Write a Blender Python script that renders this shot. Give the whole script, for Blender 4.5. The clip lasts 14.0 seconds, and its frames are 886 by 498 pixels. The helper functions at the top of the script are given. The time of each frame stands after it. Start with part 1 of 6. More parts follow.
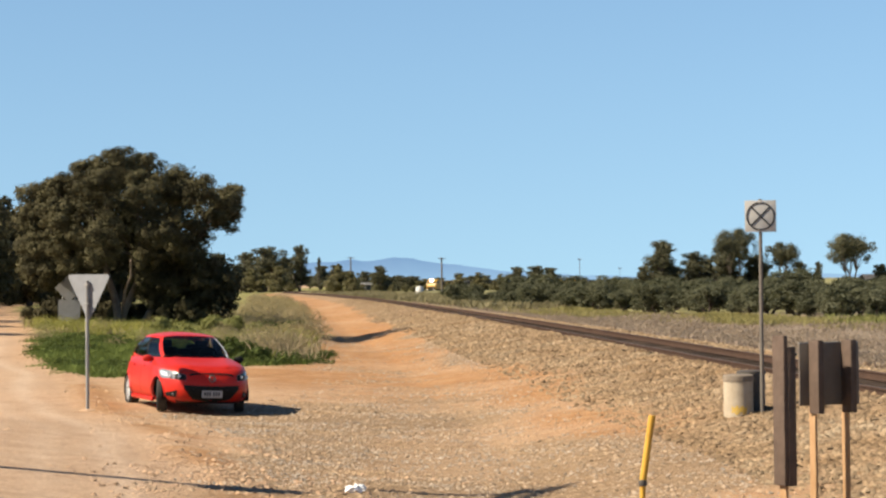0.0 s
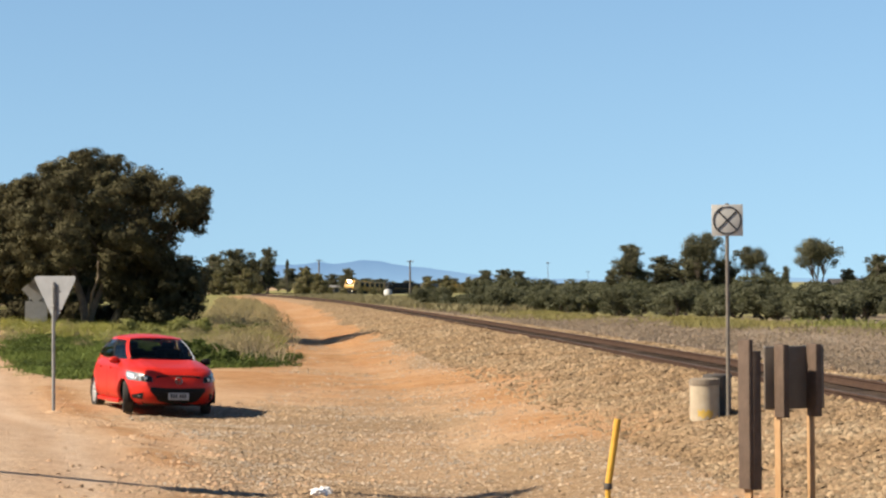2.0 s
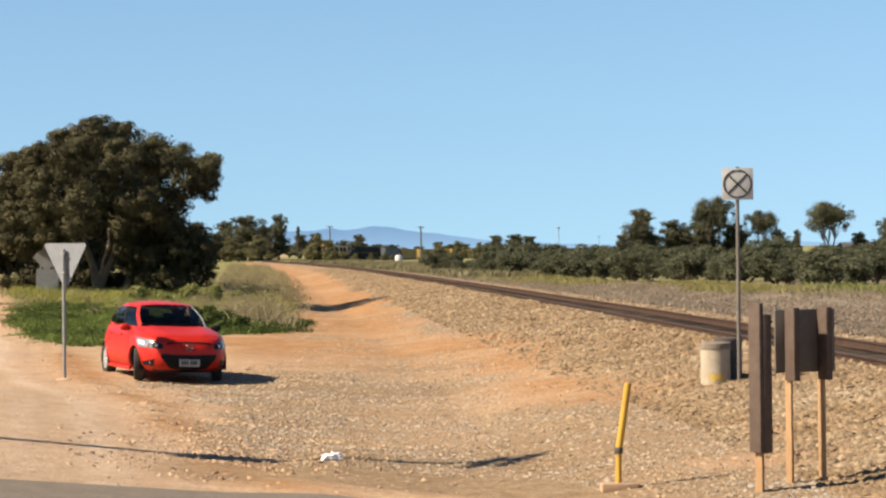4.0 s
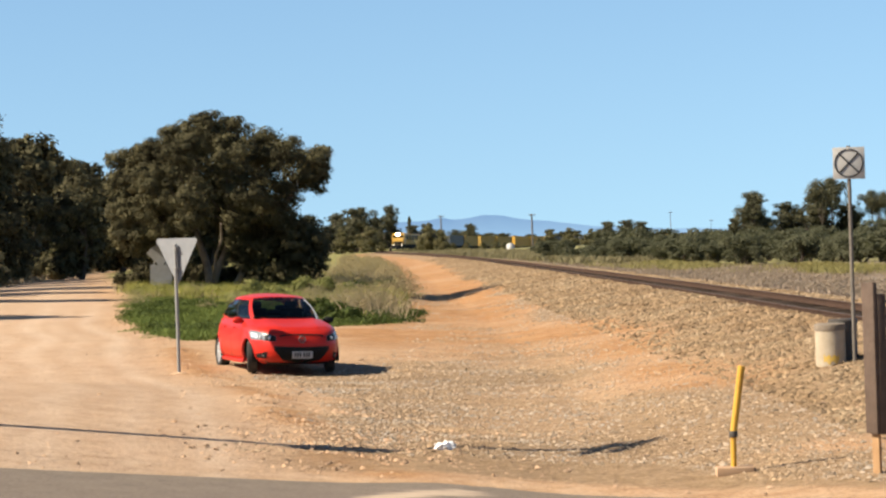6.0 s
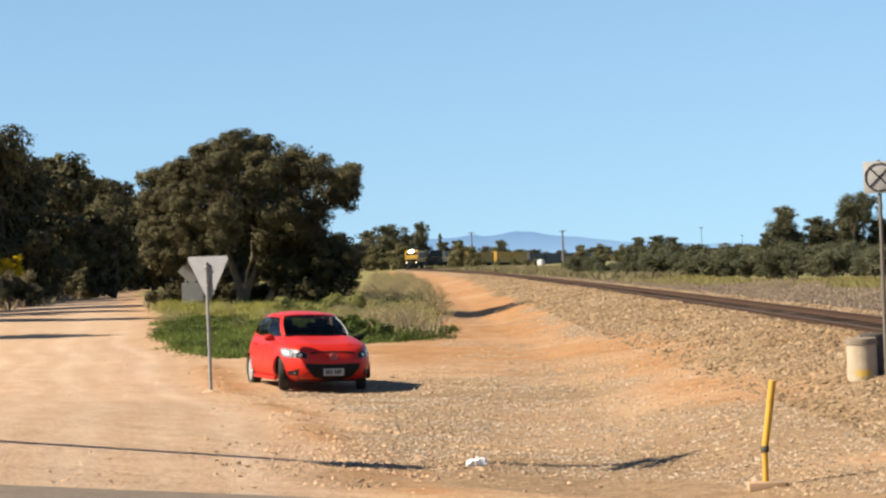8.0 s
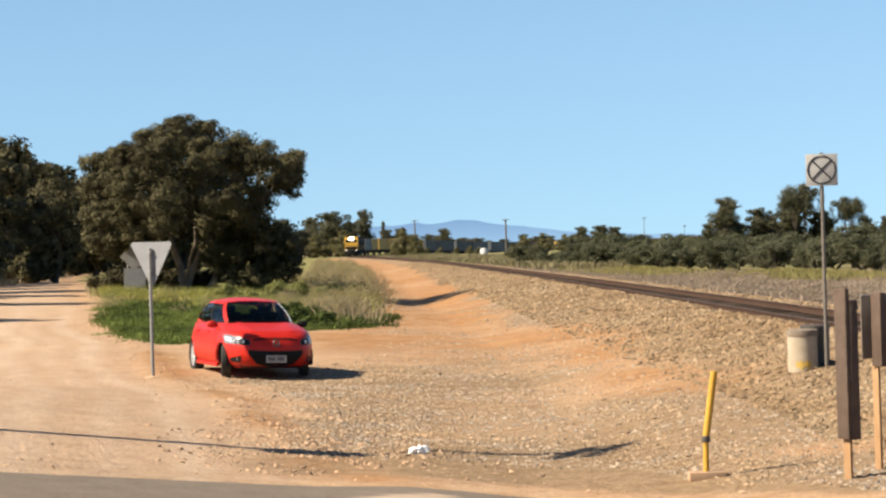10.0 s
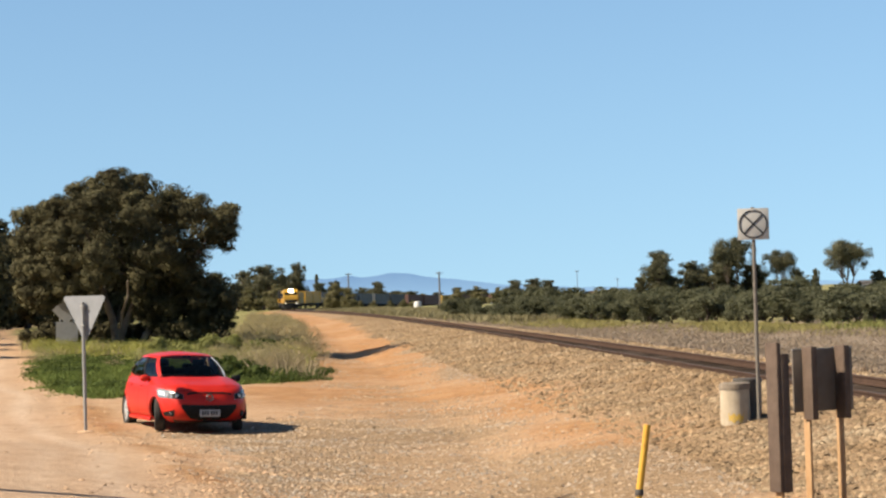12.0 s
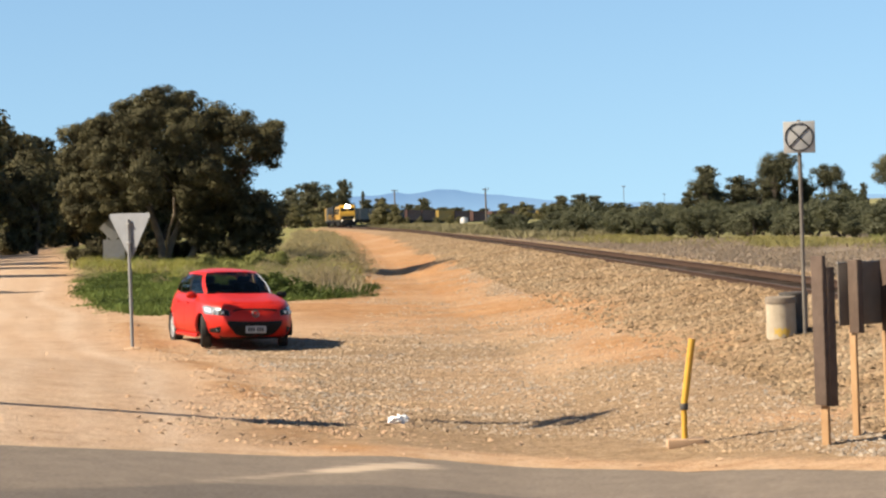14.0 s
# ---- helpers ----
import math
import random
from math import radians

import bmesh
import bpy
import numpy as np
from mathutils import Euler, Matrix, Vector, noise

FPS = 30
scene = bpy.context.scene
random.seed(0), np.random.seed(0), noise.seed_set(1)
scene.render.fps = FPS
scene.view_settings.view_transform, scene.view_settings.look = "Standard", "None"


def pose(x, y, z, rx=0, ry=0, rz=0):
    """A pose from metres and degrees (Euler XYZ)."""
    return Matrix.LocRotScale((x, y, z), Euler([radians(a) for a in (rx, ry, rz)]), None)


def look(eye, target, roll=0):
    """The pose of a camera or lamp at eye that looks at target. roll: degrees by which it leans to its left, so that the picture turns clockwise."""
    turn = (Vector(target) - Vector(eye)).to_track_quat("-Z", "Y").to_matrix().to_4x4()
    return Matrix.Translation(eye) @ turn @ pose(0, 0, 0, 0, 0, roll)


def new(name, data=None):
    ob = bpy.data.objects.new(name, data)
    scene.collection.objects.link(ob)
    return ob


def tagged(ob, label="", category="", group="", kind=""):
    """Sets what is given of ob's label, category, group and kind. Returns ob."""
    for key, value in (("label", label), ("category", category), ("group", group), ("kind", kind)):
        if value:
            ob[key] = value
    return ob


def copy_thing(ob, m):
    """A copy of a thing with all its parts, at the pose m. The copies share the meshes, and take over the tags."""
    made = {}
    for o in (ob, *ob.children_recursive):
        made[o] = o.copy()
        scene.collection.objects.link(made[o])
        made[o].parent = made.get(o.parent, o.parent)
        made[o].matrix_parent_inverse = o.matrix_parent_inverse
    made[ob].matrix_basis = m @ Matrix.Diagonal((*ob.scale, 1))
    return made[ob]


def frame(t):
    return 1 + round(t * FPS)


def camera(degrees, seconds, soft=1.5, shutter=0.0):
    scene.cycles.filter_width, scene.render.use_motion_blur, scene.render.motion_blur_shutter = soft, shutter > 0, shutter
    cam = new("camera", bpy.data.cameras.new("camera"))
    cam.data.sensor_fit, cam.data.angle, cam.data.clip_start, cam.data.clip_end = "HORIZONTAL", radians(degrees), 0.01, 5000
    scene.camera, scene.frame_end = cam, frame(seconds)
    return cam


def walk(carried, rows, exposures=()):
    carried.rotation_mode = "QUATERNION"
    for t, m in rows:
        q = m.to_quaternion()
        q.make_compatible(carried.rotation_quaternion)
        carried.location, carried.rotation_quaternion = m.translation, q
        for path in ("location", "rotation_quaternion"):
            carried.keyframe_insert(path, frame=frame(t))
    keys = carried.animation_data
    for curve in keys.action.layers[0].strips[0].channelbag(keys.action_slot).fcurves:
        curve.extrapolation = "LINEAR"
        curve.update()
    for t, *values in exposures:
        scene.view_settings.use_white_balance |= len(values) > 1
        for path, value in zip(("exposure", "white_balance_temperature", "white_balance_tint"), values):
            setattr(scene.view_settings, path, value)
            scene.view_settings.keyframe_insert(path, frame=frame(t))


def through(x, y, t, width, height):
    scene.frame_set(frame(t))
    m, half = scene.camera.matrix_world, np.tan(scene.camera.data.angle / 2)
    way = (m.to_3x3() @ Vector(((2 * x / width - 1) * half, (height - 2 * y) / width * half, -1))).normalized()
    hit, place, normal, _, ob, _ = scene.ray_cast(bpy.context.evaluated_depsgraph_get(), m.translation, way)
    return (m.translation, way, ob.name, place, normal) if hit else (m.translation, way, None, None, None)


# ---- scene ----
# Hand-held phone zoomed in, beside a level crossing: seconds, eye x y z, heading to the right, tilt up, lean.
cam = camera(22.0, 14.0, soft=2.35)
ROWS = [
    (0.0, -0.000, -0.000, 2.300, 0.000, 0.810, 0.900),
    (0.5, -0.012, -0.055, 2.300, 0.521, 1.294, 0.608),
    (1.0, -0.001, -0.023, 2.298, 0.846, 1.079, 0.651),
    (1.5, 0.008, -0.026, 2.299, 0.860, 0.908, 0.767),
    (2.0, 0.019, -0.002, 2.299, 0.793, 0.873, 0.689),
    (2.5, 0.011, -0.039, 2.299, 1.048, 0.606, 0.667),
    (3.0, 0.014, -0.037, 2.298, 0.938, 0.539, 0.787),
    (3.2, 0.023, 0.010, 2.296, 0.909, 0.367, 0.840),
    (5.3, 0.041, 0.068, 2.278, -0.738, -0.219, 1.684),
    (5.5, 0.045, 0.102, 2.269, -0.958, -0.296, 1.858),
    (6.0, 0.063, 0.108, 2.278, -2.308, -0.194, 2.253),
    (6.5, 0.077, 0.076, 2.272, -4.209, 0.604, 4.123),
    (7.0, 0.083, 0.074, 2.272, -3.928, -0.221, 4.087),
    (7.5, 0.074, 0.096, 2.270, -3.696, -0.420, 3.577),
    (8.0, 0.069, 0.071, 2.276, -3.063, 0.258, 2.580),
    (8.5, 0.068, 0.047, 2.282, -2.454, 0.397, 1.975),
    (8.7, 0.070, 0.050, 2.276, -2.168, 0.311, 1.919),
    (10.8, 0.049, 0.002, 2.283, -1.595, -0.136, 2.057),
    (11.0, 0.055, 0.009, 2.283, -1.599, -0.025, 2.080),
    (11.5, 0.056, 0.010, 2.284, -1.450, 0.654, 2.183),
    (12.0, 0.050, -0.052, 2.292, 0.076, 1.174, 2.057),
    (12.5, 0.043, -0.050, 2.276, -0.118, 1.354, 2.028),
    (13.0, 0.057, -0.011, 2.269, -1.076, -0.138, 2.416),
    (13.5, 0.068, -0.015, 2.277, -1.596, -0.648, 2.256),
    (14.0, 0.079, 0.008, 2.279, -1.173, -0.886, 2.374),
]
walk(cam, [(t, pose(x, y, z, 90 + tilt, 0, -head) @ pose(0, 0, 0, 0, 0, -lean)) for t, x, y, z, head, tilt, lean in ROWS],
     exposures=[(0.0, 1.11), (3.2, 1.13), (5.3, 1.20), (8.7, 1.23), (11.2, 1.20), (12.2, 1.14), (12.8, 1.15), (13.4, 1.20), (14.0, 1.22)])

# ---- light: clear day, sun high on the left, a little on the near side ----
SUN_ELEV, SUN_BACK = 40.0, -16.0
sun_way = Vector((-math.cos(radians(SUN_BACK)) * math.cos(radians(SUN_ELEV)),
                  math.sin(radians(SUN_BACK)) * math.cos(radians(SUN_ELEV)), math.sin(radians(SUN_ELEV))))
world = bpy.data.worlds.new("world")
scene.world = world
world.use_nodes = True
sky = world.node_tree.nodes.new("ShaderNodeTexSky")
sky.sky_type, sky.sun_disc = "NISHITA", False
sky.sun_elevation = radians(SUN_ELEV)
sky.sun_rotation = math.atan2(sun_way.x, sun_way.y)
sky.altitude, sky.air_density, sky.dust_density, sky.ozone_density = 0, 0.62, 0.0, 2.4
tint = world.node_tree.nodes.new("ShaderNodeMix")
tint.data_type, tint.blend_type = "RGBA", "MULTIPLY"
tint.inputs["Factor"].default_value = 1.0
tint.inputs["B"].default_value = (0.975, 1.05, 1.015, 1)
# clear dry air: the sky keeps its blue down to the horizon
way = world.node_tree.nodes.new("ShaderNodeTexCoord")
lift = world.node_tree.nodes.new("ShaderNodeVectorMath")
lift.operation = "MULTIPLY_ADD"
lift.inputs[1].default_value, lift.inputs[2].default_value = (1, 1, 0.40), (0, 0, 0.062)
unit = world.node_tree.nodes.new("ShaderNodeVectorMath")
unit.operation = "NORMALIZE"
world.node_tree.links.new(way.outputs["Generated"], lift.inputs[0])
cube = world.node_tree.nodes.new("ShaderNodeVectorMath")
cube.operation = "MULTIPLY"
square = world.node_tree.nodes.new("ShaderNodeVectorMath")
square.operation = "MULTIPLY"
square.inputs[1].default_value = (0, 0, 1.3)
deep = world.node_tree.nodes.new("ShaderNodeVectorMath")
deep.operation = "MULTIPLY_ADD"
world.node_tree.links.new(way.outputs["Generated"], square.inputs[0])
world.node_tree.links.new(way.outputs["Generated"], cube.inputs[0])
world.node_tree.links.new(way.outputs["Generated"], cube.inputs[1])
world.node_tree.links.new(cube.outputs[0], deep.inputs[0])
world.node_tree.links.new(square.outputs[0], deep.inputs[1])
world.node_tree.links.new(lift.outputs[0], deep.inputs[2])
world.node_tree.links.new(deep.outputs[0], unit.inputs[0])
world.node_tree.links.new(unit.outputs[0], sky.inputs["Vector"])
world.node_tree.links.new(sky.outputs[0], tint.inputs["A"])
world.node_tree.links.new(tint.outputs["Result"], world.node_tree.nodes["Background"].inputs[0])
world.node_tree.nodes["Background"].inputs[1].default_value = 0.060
sun_data = bpy.data.lights.new("sun", "SUN")
sun_data.energy, sun_data.angle, sun_data.color = 5.0, radians(0.53), (1.0, 0.88, 0.70)
sun = new("sun", sun_data)
sun.matrix_world = look((-300, 60, 240), Vector((-300, 60, 240)) - sun_way)


# ---- materials ----
TONE = 0.69


def material(name, colours, scale=4.0, detail=6.0, rough=0.8, metal=0.0, bump=0.0, bump_scale=None, vary=0.0, island=0.0,
             coat=0.0, spec=0.5, big=0.0, sheen=0.0):
    """Noise-mixed base colours (at two scales), bump, and a spread of lightness from piece to piece."""
    m = bpy.data.materials.new(name)
    m.use_nodes = True
    nt = m.node_tree
    b = nt.nodes["Principled BSDF"]
    tc = nt.nodes.new("ShaderNodeTexCoord")
    n = nt.nodes.new("ShaderNodeTexNoise")
    n.inputs["Scale"].default_value, n.inputs["Detail"].default_value, n.inputs["Roughness"].default_value = scale, detail, 0.65
    nt.links.new(tc.outputs["Object"], n.inputs["Vector"])
    ramp = nt.nodes.new("ShaderNodeValToRGB")
    e = ramp.color_ramp.elements
    while len(e) < len(colours):
        e.new(0.5)
    for i, c in enumerate(colours):
        e[i].position = 0.3 + 0.4 * i / max(1, len(colours) - 1)
        e[i].color = (*(TONE * v for v in c), 1)
    nt.links.new(n.outputs["Fac"], ramp.inputs["Fac"])
    out = ramp.outputs["Color"]

    def times(value_socket, low, high, out):
        mr = nt.nodes.new("ShaderNodeMapRange")
        mr.inputs["To Min"].default_value, mr.inputs["To Max"].default_value = low, high
        nt.links.new(value_socket, mr.inputs["Value"])
        mix = nt.nodes.new("ShaderNodeMix")
        mix.data_type, mix.blend_type = "RGBA", "MULTIPLY"
        mix.inputs["Factor"].default_value = 1.0
        nt.links.new(out, mix.inputs["A"])
        nt.links.new(mr.outputs["Result"], mix.inputs["B"])
        return mix.outputs["Result"]

    if big:
        n2 = nt.nodes.new("ShaderNodeTexNoise")
        n2.inputs["Scale"].default_value, n2.inputs["Detail"].default_value = scale * 0.12, 3
        nt.links.new(tc.outputs["Object"], n2.inputs["Vector"])
        out = times(n2.outputs["Fac"], 1 - big, 1 + big, out)
    if vary:
        oi = nt.nodes.new("ShaderNodeObjectInfo")
        out = times(oi.outputs["Random"], 1 - vary, 1 + vary, out)
    if island:
        ge = nt.nodes.new("ShaderNodeNewGeometry")
        out = times(ge.outputs["Random Per Island"], 1 - island, 1 + island, out)
    nt.links.new(out, b.inputs["Base Color"])
    b.inputs["Roughness"].default_value, b.inputs["Metallic"].default_value = rough, metal
    b.inputs["Specular IOR Level"].default_value = spec
    b.inputs["Coat Weight"].default_value = coat
    b.inputs["Coat Roughness"].default_value = 0.06
    if bump:
        nb = nt.nodes.new("ShaderNodeTexNoise")
        nb.inputs["Scale"].default_value, nb.inputs["Detail"].default_value = bump_scale or scale * 3, 6
        nt.links.new(tc.outputs["Object"], nb.inputs["Vector"])
        bp = nt.nodes.new("ShaderNodeBump")
        bp.inputs["Strength"].default_value, bp.inputs["Distance"].default_value = bump, 0.02
        nt.links.new(nb.outputs["Fac"], bp.inputs["Height"])
        nt.links.new(bp.outputs["Normal"], b.inputs["Normal"])
    return m


def leaf_material(name, dark, light, hue=(0.10, 0.11, 0.04), spread=0.4, through=0.3):
    """Foliage: two greens from leaf to leaf, with some light through the leaf."""
    m = material(name, [dark, light], scale=0.9, detail=3, rough=0.7, island=spread, vary=0.12, spec=0.08)
    nt = m.node_tree
    b = nt.nodes["Principled BSDF"]
    tr = nt.nodes.new("ShaderNodeBsdfTranslucent")
    tr.inputs["Color"].default_value = (*(TONE * v for v in hue), 1)
    mix = nt.nodes.new("ShaderNodeMixShader")
    mix.inputs["Fac"].default_value = through
    nt.links.new(b.outputs[0], mix.inputs[1])
    nt.links.new(tr.outputs[0], mix.inputs[2])
    nt.links.new(mix.outputs[0], nt.nodes["Material Output"].inputs["Surface"])
    return m


def glow(name, colour, strength):
    m = bpy.data.materials.new(name)
    m.use_nodes = True
    b = m.node_tree.nodes["Principled BSDF"]
    b.inputs["Base Color"].default_value = (*colour, 1)
    b.inputs["Emission Color"].default_value = (*colour, 1)
    b.inputs["Emission Strength"].default_value = strength
    return m


M_red = material("car_paint_red", [(0.56, 0.020, 0.010), (0.62, 0.027, 0.013)], scale=3, rough=0.4, coat=0.12, spec=0.2, big=0.05)
M_glass = material("dark_glass", [(0.010, 0.011, 0.012), (0.016, 0.017, 0.018)], scale=2, rough=0.04, spec=0.28)
def clear_glass(name, tint, gloss):
    """Tinted pane: mostly lets light through, with a weak mirror by angle."""
    m = bpy.data.materials.new(name)
    m.use_nodes = True
    nt = m.node_tree
    tr = nt.nodes.new("ShaderNodeBsdfTransparent")
    tr.inputs["Color"].default_value = (*tint, 1)
    gl = nt.nodes.new("ShaderNodeBsdfGlossy")
    gl.inputs["Roughness"].default_value = 0.03
    fr = nt.nodes.new("ShaderNodeFresnel")
    fr.inputs["IOR"].default_value = gloss
    mix = nt.nodes.new("ShaderNodeMixShader")
    nt.links.new(fr.outputs[0], mix.inputs["Fac"])
    nt.links.new(tr.outputs[0], mix.inputs[1])
    nt.links.new(gl.outputs[0], mix.inputs[2])
    nt.links.new(mix.outputs[0], nt.nodes["Material Output"].inputs["Surface"])
    return m


M_pane = clear_glass("car_glass", (0.36, 0.43, 0.40), 1.22)
M_black = material("black_plastic", [(0.010, 0.010, 0.011), (0.018, 0.017, 0.016)], scale=12, rough=0.6, bump=0.1, spec=0.15)
M_tyre = material("tyre_rubber", [(0.018, 0.017, 0.016), (0.05, 0.043, 0.035)], scale=9, rough=0.9, bump=0.2)
M_rim = material("wheel_alloy", [(0.55, 0.55, 0.54), (0.68, 0.68, 0.67)], scale=10, rough=0.35, metal=0.25)
M_emblem = material("emblem_dull_chrome", [(0.16, 0.12, 0.11), (0.30, 0.25, 0.24)], scale=30, rough=0.4, metal=0.6)
M_lens = material("lamp_glass", [(0.72, 0.74, 0.76), (0.88, 0.89, 0.90)], scale=14, rough=0.12, spec=0.9, metal=0.25)
M_bowl = material("lamp_bowl_silver", [(0.20, 0.21, 0.22), (0.34, 0.35, 0.36)], scale=16, rough=0.25, spec=0.5, metal=0.25)
M_plate = material("plate_white", [(0.42, 0.415, 0.40), (0.52, 0.51, 0.49)], scale=20, rough=0.5)
M_ink = material("black_ink", [(0.02, 0.02, 0.022), (0.04, 0.04, 0.045)], scale=18, rough=0.6)
M_steel = material("galvanised_steel", [(0.29, 0.285, 0.27), (0.37, 0.36, 0.345)], scale=6, rough=0.55, metal=0.25, big=0.12, bump=0.05)
M_signback = material("sign_back_aluminium", [(0.25, 0.258, 0.27), (0.31, 0.32, 0.335)], scale=5, rough=0.65, metal=0.2, big=0.1)
M_signback_old = material("sign_back_weathered", [(0.38, 0.375, 0.37), (0.47, 0.46, 0.45)], scale=5, rough=0.75, metal=0.1, big=0.15)
M_signwhite = material("sign_white", [(0.47, 0.455, 0.425), (0.55, 0.535, 0.50)], scale=7, rough=0.6, big=0.06)
M_concrete = material("concrete_weathered", [(0.42, 0.34, 0.235), (0.54, 0.45, 0.33)], scale=7, rough=0.9, big=0.15, bump=0.3)
M_concrete_lid = material("concrete_shaded_lid", [(0.20, 0.155, 0.115), (0.29, 0.235, 0.175)], scale=9, rough=0.95, big=0.2, bump=0.3)
M_dark_drum = material("drum_dark", [(0.055, 0.045, 0.036), (0.09, 0.075, 0.062)], scale=8, rough=0.7, big=0.15)
M_yellow = material("yellow_paint_chipped", [(0.55, 0.27, 0.02), (0.68, 0.38, 0.03), (0.66, 0.37, 0.04)], scale=8, rough=0.6, bump=0.1)
M_yellow_faded = material("yellow_paint_faded", [(0.50, 0.37, 0.17), (0.64, 0.42, 0.08), (0.66, 0.41, 0.05)], scale=16, rough=0.8, bump=0.2)
M_timber = material("post_timber_bare", [(0.40, 0.225, 0.10), (0.50, 0.305, 0.15)], scale=7, rough=0.85, bump=0.3)
M_timber_dark = material("plank_dark_stained", [(0.085, 0.052, 0.034), (0.14, 0.092, 0.064)], scale=7, rough=0.85, bump=0.4)
M_panel = material("panel_grey_brown", [(0.15, 0.118, 0.09), (0.21, 0.168, 0.13)], scale=4, rough=0.75, big=0.12)
M_rail = material("rail_rusty", [(0.06, 0.036, 0.026), (0.105, 0.064, 0.046)], scale=6, rough=0.9, big=0.15, bump=0.2, spec=0.1)
M_railtop = material("rail_head_worn", [(0.085, 0.058, 0.043), (0.13, 0.095, 0.073)], scale=8, rough=0.6, metal=0.1, spec=0.2)
M_oldpole = material("pole_steel_weathered", [(0.13, 0.11, 0.09), (0.2, 0.17, 0.14)], scale=6, rough=0.7, big=0.12)
M_sleeper = material("sleeper_timber", [(0.05, 0.036, 0.027), (0.09, 0.066, 0.05)], scale=8, rough=0.9, vary=0.25, bump=0.3, spec=0.08)
M_stone = material("ballast_stone", [(0.238, 0.151, 0.081), (0.31, 0.216, 0.129), (0.39, 0.30, 0.198)], scale=0.5, detail=4, rough=0.95, spec=0.1, island=0.42, bump=0.2, bump_scale=40)
M_gravel = material("gravel_pale", [(0.445, 0.296, 0.166), (0.41, 0.31, 0.216), (0.395, 0.347, 0.29)], scale=0.7, detail=5, rough=0.95, island=0.36, spec=0.1, bump=0.2, bump_scale=40)
M_clod = material("earth_clod", [(0.40, 0.245, 0.14), (0.54, 0.36, 0.22)], scale=2, rough=0.95, island=0.4)
# the mallee leaf's wide spread of tones paints lit and shaded tufts
M_leaf_big = leaf_material("leaf_mallee", (0.030, 0.027, 0.014), (0.188, 0.168, 0.085), (0.058, 0.05, 0.025), 0.2, 0.15)
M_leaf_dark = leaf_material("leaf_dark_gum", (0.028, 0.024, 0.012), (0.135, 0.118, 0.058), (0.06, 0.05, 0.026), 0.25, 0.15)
M_leaf_olive = leaf_material("leaf_olive", (0.100, 0.104, 0.060), (0.205, 0.205, 0.128), (0.12, 0.125, 0.06), 0.3, 0.45)
M_leaf_far = leaf_material("leaf_far_tree", (0.088, 0.088, 0.052), (0.20, 0.19, 0.115), (0.09, 0.088, 0.045), 0.3, 0.4)
M_leaf_scrub = leaf_material("leaf_olive_brown", (0.155, 0.14, 0.07), (0.31, 0.27, 0.14), (0.18, 0.17, 0.07), 0.3, 0.5)
M_leaf_bush = leaf_material("leaf_green_bush", (0.05, 0.07, 0.02), (0.105, 0.135, 0.035), (0.11, 0.14, 0.03))
M_flower = leaf_material("yellow_blossom", (0.62, 0.42, 0.01), (0.85, 0.62, 0.03), (0.7, 0.5, 0.03))
M_bark = material("bark_grey_brown", [(0.06, 0.045, 0.033), (0.13, 0.10, 0.075)], scale=5, rough=0.95, bump=0.5)
M_bark_pale = material("bark_pale_mallee", [(0.19, 0.145, 0.105), (0.33, 0.265, 0.20)], scale=4, rough=0.9, bump=0.4)
M_grass_green = leaf_material("grass_green", (0.115, 0.155, 0.035), (0.20, 0.245, 0.065), (0.19, 0.23, 0.055), 0.3)
M_grass_yellow = leaf_material("grass_flowering", (0.29, 0.29, 0.075), (0.48, 0.45, 0.13), (0.40, 0.38, 0.09), 0.25)
M_grass_dry = leaf_material("grass_dry", (0.32, 0.245, 0.15), (0.48, 0.38, 0.24), (0.38, 0.30, 0.18), 0.2)
M_grass_field = leaf_material("grass_dry_field", (0.31, 0.235, 0.175), (0.44, 0.345, 0.265), (0.34, 0.255, 0.19), 0.15)
M_grass_strip = leaf_material("grass_pale_flowering", (0.34, 0.295, 0.115), (0.47, 0.415, 0.17), (0.40, 0.36, 0.13), 0.2, 0.45)
M_grass_crop = leaf_material("grass_crop", (0.24, 0.255, 0.08), (0.36, 0.355, 0.13), (0.28, 0.285, 0.09), 0.25, 0.4)
M_grass_rank = leaf_material("grass_rank", (0.26, 0.225, 0.12), (0.38, 0.33, 0.19), (0.30, 0.26, 0.14), 0.25)
M_brush = leaf_material("brush_dry_straw", (0.39, 0.315, 0.17), (0.50, 0.41, 0.23), (0.44, 0.36, 0.19), 0.15, 0.5)
M_field_brush = leaf_material("brush_field_pale", (0.32, 0.25, 0.178), (0.43, 0.34, 0.254), (0.37, 0.295, 0.212), 0.1, 0.5)
M_pole = material("pole_timber_grey", [(0.10, 0.085, 0.07), (0.2, 0.17, 0.14)], scale=5, rough=0.9, bump=0.2)
M_train_yellow = material("loco_yellow", [(0.52, 0.28, 0.02), (0.60, 0.34, 0.03)], scale=2, rough=0.45, big=0.1)
M_train_dark = material("loco_dark", [(0.022, 0.024, 0.024), (0.042, 0.042, 0.041)], scale=3, rough=0.8, spec=0.1)
M_cont_yellow = material("container_yellow", [(0.58, 0.31, 0.02), (0.64, 0.35, 0.03)], scale=2, rough=0.55, big=0.12)
M_cont_blue = material("container_blue_grey", [(0.065, 0.078, 0.09), (0.10, 0.115, 0.13)], scale=2, rough=0.55, big=0.12)
M_cont_red = material("container_oxide_red", [(0.085, 0.032, 0.024), (0.12, 0.046, 0.034)], scale=2, rough=0.6, big=0.15)
